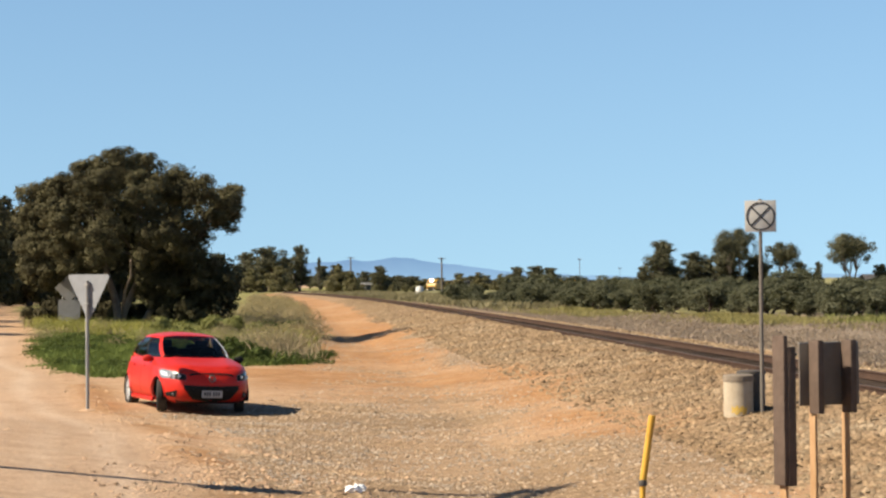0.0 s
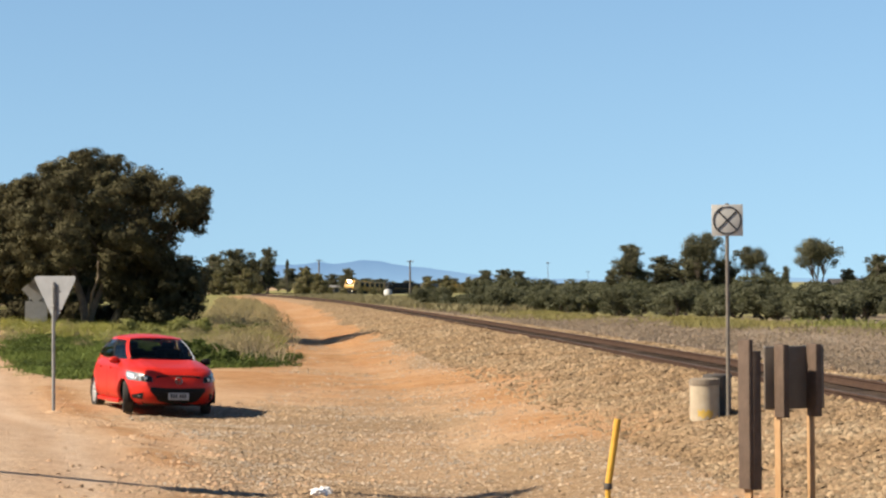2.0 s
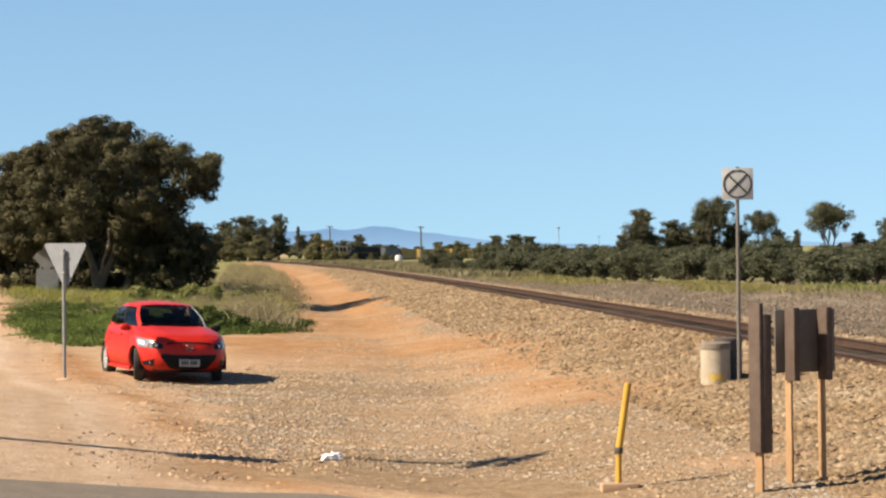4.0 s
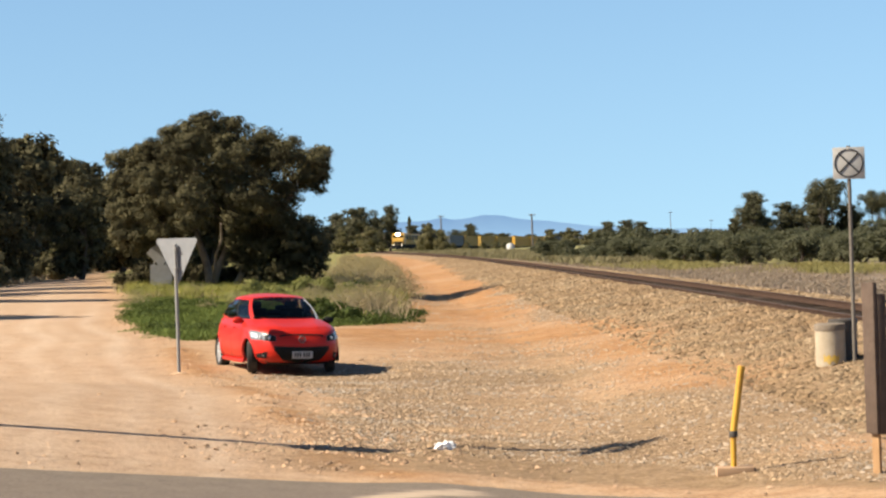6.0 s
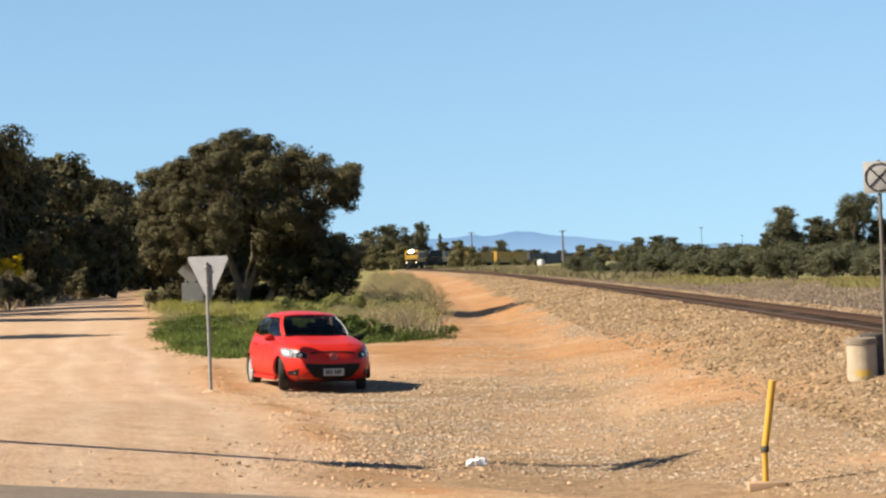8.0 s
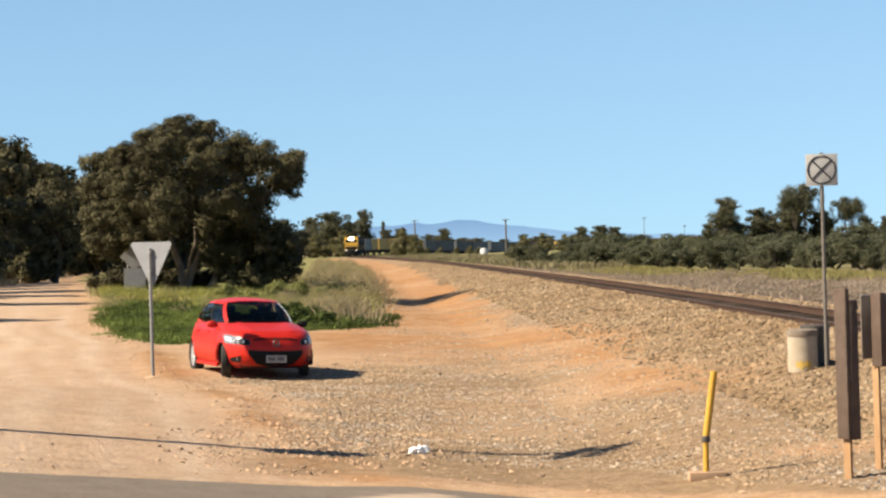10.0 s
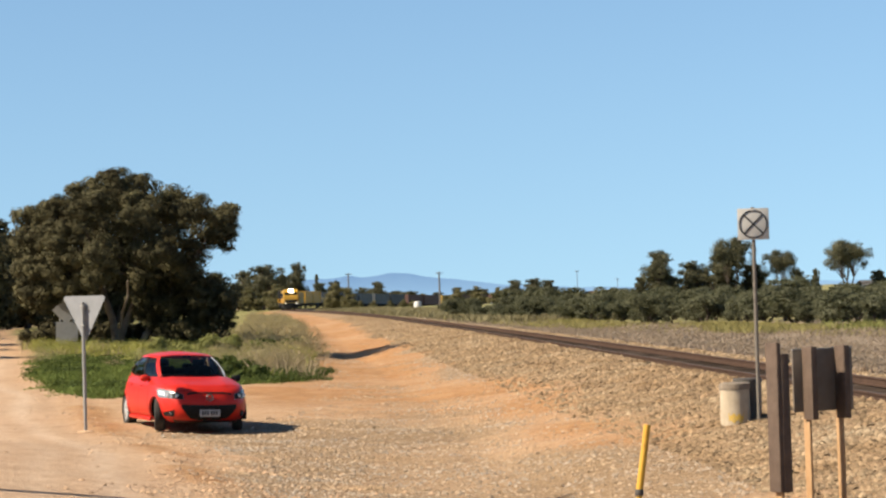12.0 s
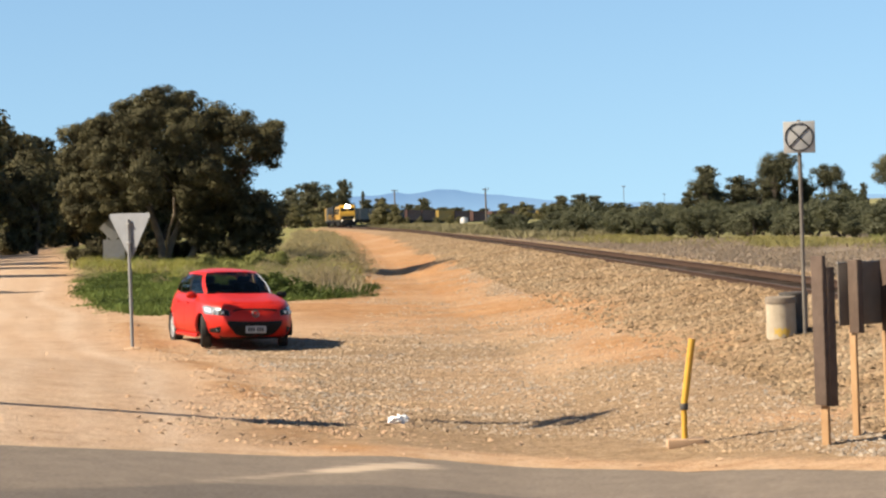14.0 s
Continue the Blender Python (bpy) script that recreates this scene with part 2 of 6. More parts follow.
M_cont_brown = material("container_ochre", [(0.40, 0.245, 0.035), (0.48, 0.30, 0.05)], scale=2, rough=0.6, big=0.15)
M_cont_dark = material("container_dark_grey", [(0.04, 0.05, 0.06), (0.07, 0.08, 0.09)], scale=2, rough=0.6, big=0.15)
M_headlight = glow("headlight_glow", (1.0, 0.95, 0.85), 6.0)
M_ditchlight = glow("ditch_light_glow", (1.0, 0.85, 0.6), 1.2)
M_darkroof = material("iron_roof_dull", [(0.16, 0.15, 0.14), (0.22, 0.21, 0.2)], scale=3, rough=0.75)
M_roof = material("iron_roof", [(0.34, 0.34, 0.33), (0.46, 0.45, 0.43)], scale=3, rough=0.6)
M_wall = material("shed_wall", [(0.35, 0.30, 0.25), (0.45, 0.40, 0.33)], scale=3, rough=0.8)
M_white = material("white_plastic", [(1.0, 1.0, 0.99), (1.15, 1.15, 1.14)], scale=12, rough=0.6, bump=0.2)
M_tankwhite = material("tank_white", [(0.55, 0.54, 0.52), (0.68, 0.67, 0.65)], scale=2, rough=0.6)


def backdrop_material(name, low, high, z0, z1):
    """A far range; the blue haze of the air is put in as its glow."""
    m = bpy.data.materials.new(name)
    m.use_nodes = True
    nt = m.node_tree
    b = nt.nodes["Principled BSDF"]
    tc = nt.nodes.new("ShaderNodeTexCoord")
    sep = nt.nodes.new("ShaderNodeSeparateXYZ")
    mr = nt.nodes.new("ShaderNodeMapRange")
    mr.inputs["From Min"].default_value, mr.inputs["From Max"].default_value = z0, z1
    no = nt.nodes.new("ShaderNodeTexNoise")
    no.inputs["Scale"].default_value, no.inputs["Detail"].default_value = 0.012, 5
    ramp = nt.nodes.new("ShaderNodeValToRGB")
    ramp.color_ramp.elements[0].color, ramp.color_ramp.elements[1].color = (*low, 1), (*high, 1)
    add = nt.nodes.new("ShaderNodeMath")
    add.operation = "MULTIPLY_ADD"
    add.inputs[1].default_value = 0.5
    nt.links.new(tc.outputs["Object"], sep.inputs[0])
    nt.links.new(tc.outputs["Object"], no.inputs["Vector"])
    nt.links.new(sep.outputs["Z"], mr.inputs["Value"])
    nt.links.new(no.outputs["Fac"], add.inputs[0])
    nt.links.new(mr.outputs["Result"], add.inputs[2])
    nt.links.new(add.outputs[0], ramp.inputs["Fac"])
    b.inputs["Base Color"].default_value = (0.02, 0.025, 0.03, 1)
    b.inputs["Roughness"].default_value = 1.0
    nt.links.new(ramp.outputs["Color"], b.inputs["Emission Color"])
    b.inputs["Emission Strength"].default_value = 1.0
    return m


M_hill = backdrop_material("far_range_haze_glow", (0.12, 0.22, 0.325), (0.065, 0.14, 0.245), 0, 60)


# ---- helpers for building ----
def link(name, me, mat, parent=None, label=""):
    ob = new(name, me)
    if mat is not None:
        me.materials.append(mat)
    ob.parent = parent
    return tagged(ob, label)


def part(name, bm, mat, parent=None, label="", smooth=True):
    """Links a bmesh as one mesh object under a thing or a part."""
    me = bpy.data.meshes.new(name)
    bmesh.ops.recalc_face_normals(bm, faces=bm.faces)
    bm.to_mesh(me)
    bm.free()
    if smooth:
        me.shade_smooth()
        me.set_sharp_from_angle(angle=radians(38))
    return link(name, me, mat, parent, label)


def quick_mesh(name, verts, quads):
    """A mesh of quads from arrays, quickly."""
    verts, quads = np.asarray(verts, np.float32), np.asarray(quads, np.int32)
    k = quads.shape[1]
    me = bpy.data.meshes.new(name)
    me.vertices.add(len(verts))
    me.vertices.foreach_set("co", verts.ravel())
    me.loops.add(quads.size)
    me.loops.foreach_set("vertex_index", quads.ravel())
    me.polygons.add(len(quads))
    me.polygons.foreach_set("loop_start", np.arange(0, quads.size, k, dtype=np.int32))
    me.update(calc_edges=True)
    me.validate()
    return me


def box(bm, centre, size, bevel=0.0, turn=None):
    r = bmesh.ops.create_cube(bm, size=1.0)
    vs = r["verts"]
    bmesh.ops.scale(bm, vec=size, verts=vs)
    if bevel:
        es = list({e for v in vs for e in v.link_edges})
        rb = bmesh.ops.bevel(bm, geom=es, offset=bevel, segments=2, affect="EDGES", profile=0.5)
        vs = list({v for q in rb["faces"] for v in q.verts} | {v for v in vs if v.is_valid})
    if turn is not None:
        bmesh.ops.transform(bm, matrix=turn, verts=vs)
    bmesh.ops.translate(bm, vec=centre, verts=vs)
    return vs


def rod(bm, a, b, r1, r2=None, seg=12):
    """A capped cylinder or cone from a to b."""
    a, b = Vector(a), Vector(b)
    d = b - a
    m = Matrix.Translation((a + b) / 2) @ d.to_track_quat("Z", "Y").to_matrix().to_4x4()
    bmesh.ops.create_cone(bm, cap_ends=True, segments=seg, radius1=r1, radius2=r1 if r2 is None else r2, depth=d.length, matrix=m)


def lathe(bm, profile, seg=28, centre=(0, 0, 0), axis="z", loop=False):
    rings = []
    for r, h in profile:
        ring = []
        for i in range(seg):
            a = 2 * math.pi * i / seg
            p = (r * math.cos(a), r * math.sin(a), h) if axis == "z" else (h, r * math.cos(a), r * math.sin(a))
            ring.append(bm.verts.new(Vector(centre) + Vector(p)))
        rings.append(ring)
    for p, q in zip(rings, rings[1:]):
        for i in range(seg):
            bm.faces.new((p[i], p[(i + 1) % seg], q[(i + 1) % seg], q[i]))
    if loop:
        for i in range(seg):
            bm.faces.new((rings[-1][i], rings[-1][(i + 1) % seg], rings[0][(i + 1) % seg], rings[0][i]))
        return
    bm.faces.new(rings[0])
    bm.faces.new(rings[-1])


def thing(name, label, category, m=None, group=""):
    ob = new(name)
    ob.empty_display_size = 0.1
    if m is not None:
        ob.matrix_world = m
    return tagged(ob, label, category, group)


# ---- the lie of the land ----
# Track centre line: x at a distance y ahead.
TRACK_Y = np.array([-60, 0, 50, 100, 150, 200, 255, 320, 370, 415, 445, 475, 505, 535, 564, 592, 619, 646, 700, 780, 900.0])
TRACK_X = np.array([9.6, 9.3, 6.3, 3.0, -0.6, -4.3, -8.8, -14.8, -20.2, -25.5, -29.3, -32.6, -34.0, -32.0, -26.3, -16.6, -3.9, 9.8, 38, 80, 143.0])
TRACK_M = np.gradient(TRACK_X, TRACK_Y)
RAIL_TOP = 0.58


def fall(x, y):
    """The plain drops away where the line has gone round the bend."""
    t = np.clip((np.asarray(x, float) + 36) / 12, 0, 1)
    return np.interp(y, [540, 564, 592, 619, 660], [0, -0.35, -1.0, -1.75, -2.3]) * t * t * (3 - 2 * t)


def track_x(y):
    y = np.clip(np.asarray(y, float), TRACK_Y[0], TRACK_Y[-1])
    i = np.clip(np.searchsorted(TRACK_Y, y) - 1, 0, len(TRACK_Y) - 2)
    h = TRACK_Y[i + 1] - TRACK_Y[i]
    t = (y - TRACK_Y[i]) / h
    return ((2 * t**3 - 3 * t**2 + 1) * TRACK_X[i] + (t**3 - 2 * t**2 + t) * h * TRACK_M[i]
            + (-2 * t**3 + 3 * t**2) * TRACK_X[i + 1] + (t**3 - t**2) * h * TRACK_M[i + 1])


_g = np.random.RandomState(7).rand(256, 256)


def wander(x, y, size):
    """Smooth value noise, 0 to 1, of that grain in metres."""
    x, y = np.asarray(x, float) / size, np.asarray(y, float) / size
    i, j = np.floor(x).astype(int), np.floor(y).astype(int)
    u, v = x - i, y - j
    u, v = u * u * (3 - 2 * u), v * v * (3 - 2 * v)
    a, b, c, d = _g[i % 256, j % 256], _g[(i + 1) % 256, j % 256], _g[i % 256, (j + 1) % 256], _g[(i + 1) % 256, (j + 1) % 256]
    return (a * (1 - u) + b * u) * (1 - v) + (c * (1 - u) + d * u) * v


def step(a, b, x):
    t = np.clip((np.asarray(x, float) - a) / (b - a), 0, 1)
    return t * t * (3 - 2 * t)


# The sealed road: its far edge, which bends towards the crossing on the right.
ROAD_EX = np.array([-70, -20, -8, -4.25, -2.89, -1.43, 0.17, 1.65, 3.18, 6, 14.0])
ROAD_EY = np.array([2, 14.5, 18.0, 19.75, 20.55, 21.3, 21.05, 19.95, 18.54, 16.2, 9.0])


def road_side(x, y):
    """Metres past the sealed road's far edge, towards its near side."""
    return 0.93 * (np.interp(x, ROAD_EX, ROAD_EY) - y)


def lane(x, y):
    """Metres to the right of the dirt road's right-hand edge."""
    return x - np.interp(y, [20, 26, 28, 36, 43.3, 52.3, 59.8, 75.6, 115, 165, 240, 300], [-1.8, -2.85, -3.5, -5.05, -6.85, -8.9, -10.85, -13.8, -22.3, -33, -46, -55]) - 0.5 * (wander(x, y, 6.0) - 0.5)


def height(x, y, rough=True):
    x, y = np.asarray(x, float), np.asarray(y, float)
    u = track_x(y) - x
    near = 1 / (1 + np.exp((y - 230) / 25))
    z1 = np.interp(u, [-60, -9, -5, -2.1, -1.0, -0.8, 0.6, 0.95, 1.5, 4.4, 6.6, 8.5, 10.9, 13.5, 16, 19, 60], [0, 0, 0.1, 0.40, 0.40, 0.385, 0.40, 0.50, 0.50, 0.06, -0.2, -0.13, 0, 0.14, 0.27, 0.33, 0.33])
    z2 = np.interp(u, [-60, -5, -1.9, 1.9, 5, 60], [0, 0.1, 0.40, 0.40, 0.1, 0])
    z = z1 * near + z2 * (1 - near) + (0.12 * np.exp(-(((x - 1.9) / 1.5) ** 2)) + 0.09 * np.exp(-(((x + 0.7) / 0.8) ** 2)) * step(30, 27, y)) * step(40, 30, y)
    z = z + 0.085 * np.clip(-0.6 - x, 0, 6) * step(40.5, 25, y) + 0.03 * np.clip(-15.0 - x, 0, 9) * step(62, 80, y) * step(330, 240, y)
    z = z - 0.26 * np.exp(-((u - 7.0) / 1.5) ** 2 - ((y - 103) / 12) ** 2) + fall(x, y)
    if rough:
        calm = 1 - 0.85 * step(-0.6, 0.2, road_side(x, y))
        z = z + 0.05 * np.exp(-((lane(x, y) - 0.15) / 0.35) ** 2) * step(100, 60, y) * step(24, 28, y)
        z = z + (0.05 * (wander(x, y, 2.3) - 0.5) + 0.035 * (wander(x + 40, y, 0.7) - 0.5)) * step(400, 60, np.hypot(x, y)) * calm * (1 - 0.93 * step(0.3, -0.8, lane(x, y)) * step(15, 12, -lane(x, y)))
    return z


def zones(x, y):
    """How much of ballast gravel, red earth, pale road dirt, grass and dry field there is at a place."""
    u = track_x(y) - x
    n1, n2, n3 = wander(x, y, 5.0) - 0.5, wander(x + 90, y + 17, 1.3) - 0.5, wander(x + 9, y + 70, 14) - 0.5
    shoulder = np.interp(y, [60, 110, 220], [5.6, 5.0, 4.2])
    ballast = step(shoulder, shoulder - 1.2, u + 1.6 * n1) * step(-3.0, -2.0, u + 0.5 * n1)
    left_edge = np.interp(y, [18, 26, 32, 40, 46, 60], [-2.2, -2.4, -3.2, -4.6, -3.2, 0.5])
    heap = step(-0.6, 0.7, x - left_edge + 1.2 * n1 + 0.7 * n2) * step(58, 40, y + 10 * n1)
    swale = np.exp(-((u - 4.6 + 1.8 * n1) / 1.15) ** 2) * step(26, 34, y + 4 * n2) * step(75, 55, y)
    bare = np.exp(-(((x - 3.35) / 0.9) ** 2 + ((y - 23.4) / 1.2) ** 2))
    heap = heap * (0.62 + 0.45 * step(0.3, 0.6, wander(x + 60, y + 8, 2.4)))
    heap = heap * step(-0.5, -1.5, road_side(x, y))
    strewn = 0.42 * step(0.45, 0.75, wander(x + 11, y + 3, 1.7) + 0.5 * n2) * step(1.5, 3, u) * step(10, 8, u) * step(40, 48, y) * step(130, 90, y)
    gravel = np.clip(np.maximum(np.maximum(ballast, strewn), heap) * (1 - 0.72 * swale) * (1 - 0.8 * bare), 0, 1)
    red = np.clip(0.38 * heap * step(-0.3, 0.3, n1 + 0.6 * n2) + np.maximum(step(2.4, 3.8, u) * step(14, 9, u + 2 * n1) * step(42, 56, y + 6 * n1), np.maximum(0.95 * swale, bare)), 0, 1) * (0.48 + 0.55 * step(0.28, 0.68, 0.7 * wander(x + 21, y + 4, 2.6) + 0.3 * wander(x + 5, y + 44, 0.8)))
    edge = lane(x, y)
    red = np.clip(red + 0.75 * np.exp(-((edge - 0.35) / 0.55) ** 2) * step(0.4, 0.65, wander(x + 2, y + 5, 1.6)) * step(70, 55, y), 0, 1)
    red = np.clip(red + 0.22 * np.exp(-((road_side(x, y) + 0.75) / 0.45) ** 2) * (0.5 + wander(x + 3, y, 0.9)), 0, 1)
    right = step(-2.2, -3.2, u + 0.5 * n1)
    lush = right * step(110, 190, y + 40 * n3)
    r = lane(x, y) + 0.5 * n1
    road = step(0.5, -0.7, r)
    rut = sum(np.exp(-((r + o) / w) ** 2) * k for o, w, k in ((0.9, 0.22, 0.9), (1.7, 0.25, 0.7), (2.6, 0.35, 1.1), (3.5, 0.25, 0.8), (4.4, 0.3, 1.0), (5.4, 0.25, 0.7), (6.2, 0.35, 1.1), (7.8, 0.4, 0.7))) * (0.25 + 1.2 * wander(2.2 * r + 40, y * 0.05, 1.6))
    bed = step(1.4, 1.05, np.where(u > 0, 1.35 * u, -u) + 0.25 * n2)
    return dict(gravel=gravel, red=red, field=right, grass=grass_patch(x, y), bed=bed, lush=lush, road=road, rut=np.clip(rut * road, 0, 1))


def grass_patch(x, y):
    """The tongue of grass between the dirt road and the red track."""
    n = wander(x + 3, y + 31, 3.0) - 0.5
    u = track_x(y) - x
    left = np.interp(y, [50, 52, 58, 66, 72, 90, 120, 200, 400], [-7.2, -8.2, -9.6, -11.4, -12.8, -16.2, -22.0, -38, -70])
    right_u = np.interp(y, [50, 60, 66, 70, 78, 108, 200, 400], [13.5, 12.3, 9.0, 8.4, 8.8, 8.7, 7.6, 6.0])
    near = np.interp(x, [-12, -9, -7.6, -5.5, -3, 0], [58, 52.5, 53.0, 64, 67, 70])
    return step(-0.5, 0.6, x - left + n) * step(-0.3, 0.9, u - right_u + 1.2 * n) * step(-0.8, 1.0, y - near + 2 * n)


def rank(x, y):
    """Where the tongue's low green turf gives way to taller weeds."""
    return step(69, 79, y + 2.4 * (x + 6) + 5 * (wander(x, y, 3.0) - 0.5) + 2)


def ground_material():
    m = bpy.data.materials.new("ground_earth")
    m.use_nodes = True
    nt = m.node_tree
    b = nt.nodes["Principled BSDF"]
    b.inputs["Roughness"].default_value = 0.95
    b.inputs["Specular IOR Level"].default_value = 0.15
    tc = nt.nodes.new("ShaderNodeTexCoord")

    def noise_of(scale, detail=6):
        n = nt.nodes.new("ShaderNodeTexNoise")
        n.inputs["Scale"].default_value, n.inputs["Detail"].default_value, n.inputs["Roughness"].default_value = scale, detail, 0.7
        nt.links.new(tc.outputs["Object"], n.inputs["Vector"])
        return n.outputs["Fac"]

    def ramp_of(fac, colours, lo=0.32, hi=0.68, tone=TONE):
        r = nt.nodes.new("ShaderNodeValToRGB")
        e = r.color_ramp.elements
        while len(e) < len(colours):
            e.new(0.5)
        for i, c in enumerate(colours):
            e[i].position, e[i].color = lo + (hi - lo) * i / (len(colours) - 1), (*(tone * v for v in c), 1)
        nt.links.new(fac, r.inputs["Fac"])
        return r.outputs["Color"]

    def mix(fac, a, c, mode="MIX"):
        x = nt.nodes.new("ShaderNodeMix")
        x.data_type, x.blend_type = "RGBA", mode
        if isinstance(fac, float):
            x.inputs["Factor"].default_value = fac
        else:
            nt.links.new(fac, x.inputs["Factor"])
        nt.links.new(a, x.inputs["A"])
        nt.links.new(c, x.inputs["B"])
        return x.outputs["Result"]

    def mask(name, wobble):
        at = nt.nodes.new("ShaderNodeAttribute")
        at.attribute_name = name
        a = nt.nodes.new("ShaderNodeMath")
        a.operation = "ADD"
        nt.links.new(at.outputs["Fac"], a.inputs[0])
        s = nt.nodes.new("ShaderNodeMath")
        s.operation = "MULTIPLY_ADD"
        s.inputs[1].default_value, s.inputs[2].default_value = 0.9, -0.45
        nt.links.new(wobble, s.inputs[0])
        nt.links.new(s.outputs[0], a.inputs[1])
        r = nt.nodes.new("ShaderNodeMapRange")
        r.inputs["From Min"].default_value, r.inputs["From Max"].default_value = 0.25, 0.75
        nt.links.new(a.outputs[0], r.inputs["Value"])
        return r.outputs["Result"]

    fine, mid, big = noise_of(9.0), noise_of(1.6), noise_of(0.22, 4)
    pebble = noise_of(26.0, 3)
    dirt = ramp_of(mid, [(0.46, 0.276, 0.152), (0.555, 0.356, 0.207), (0.61, 0.425, 0.272)])
    red = ramp_of(mid, [(0.37, 0.170, 0.066), (0.45, 0.238, 0.105), (0.51, 0.315, 0.165)])
    gravel = ramp_of(fine, [(0.255, 0.158, 0.084), (0.36, 0.24, 0.137), (0.43, 0.305, 0.19)])
    field = ramp_of(mid, [(0.25, 0.192, 0.135), (0.31, 0.243, 0.175), (0.355, 0.285, 0.21)])
    grass = ramp_of(mid, [(0.16, 0.18, 0.05), (0.28, 0.26, 0.085), (0.36, 0.29, 0.14)])
    smooth_dirt = ramp_of(mid, [(0.50, 0.322, 0.197), (0.545, 0.365, 0.23), (0.59, 0.412, 0.27)])
    worn = ramp_of(fine, [(0.66, 0.485, 0.34), (0.70, 0.53, 0.385)])
    c = mix(mask("road", mid), dirt, smooth_dirt)
    rut = nt.nodes.new("ShaderNodeAttribute")
    rut.attribute_name = "rut"
    both = nt.nodes.new("ShaderNodeMath")
    both.operation = "MULTIPLY"
    both.inputs[1].default_value = 0.75
    nt.links.new(rut.outputs["Fac"], both.inputs[0])
    c = mix(both.outputs[0], c, worn)
    c = mix(mask("red", mid), c, red)
    c = mix(mask("gravel", fine), c, gravel)
    c = mix(mask("field", mid), c, field)
    c = mix(mask("grass", mid), c, grass)
    lush = ramp_of(mid, [(0.20, 0.19, 0.07), (0.30, 0.275, 0.115), (0.36, 0.32, 0.16)])
    c = mix(mask("lush", mid), c, lush)
    bed = ramp_of(fine, [(0.045, 0.030, 0.021), (0.078, 0.053, 0.037), (0.13, 0.092, 0.066)])
    c = mix(mask("bed", fine), c, bed)
    far = ramp_of(big, [(0.90, 0.90, 0.90), (1.0, 1.0, 1.0), (1.06, 1.06, 1.06)], 0.3, 0.7, 1.0)
    c = mix(1.0, c, far, "MULTIPLY")
    blotch = ramp_of(noise_of(3.4, 9), [(0.84, 0.82, 0.80), (1.0, 1.0, 1.0), (1.07, 1.08, 1.09)], 0.36, 0.64, 1.0)
    c = mix(1.0, c, blotch, "MULTIPLY")
    speck = ramp_of(pebble, [(0.72, 0.70, 0.68), (1.0, 1.0, 1.0), (1.12, 1.12, 1.12)], 0.36, 0.62, 1.0)
    c = mix(1.0, c, speck, "MULTIPLY")
    nt.links.new(c, b.inputs["Base Color"])
    bp = nt.nodes.new("ShaderNodeBump")
    bp.inputs["Strength"].default_value, bp.inputs["Distance"].default_value = 0.9, 0.04
    nt.links.new(fine, bp.inputs["Height"])
    nt.links.new(bp.outputs["Normal"], b.inputs["Normal"])
    return m


def build_ground():
    def line(lo, hi, fine_lo, fine_hi, fine_step, grow):
        a = list(np.arange(fine_lo, fine_hi, fine_step))
        s, x = fine_step, a[-1]
        while x < hi:
            s *= grow
            x += s
            a.append(x)
        s, x = fine_step, a[0]
        while x > lo:
            s *= grow
            x -= s
            a.insert(0, x)
        return np.array(a)
    xs = line(-4500, 4500, -13, 12, 0.21, 1.05)
    ys = line(-600, 4800, 17, 58, 0.24, 1.022)
    gx, gy = np.meshgrid(xs, ys)
    z = height(gx, gy)
    n, k = len(ys), len(xs)
    idx = np.arange(n * k).reshape(n, k)
    quads = np.stack([idx[:-1, :-1], idx[:-1, 1:], idx[1:, 1:], idx[1:, :-1]], -1).reshape(-1, 4)
    me = quick_mesh("ground", np.stack([gx, gy, z], -1).reshape(-1, 3), quads)
    for name, v in zones(gx, gy).items():
        at = me.attributes.new(name, "FLOAT", "POINT")
        at.data.foreach_set("value", np.asarray(v, np.float32).ravel())
    me.shade_smooth()
    ob = link("ground", me, ground_material())
    return tagged(ob, "pale and red dirt ground with gravel and grass", "ground", kind="structure")


build_ground()


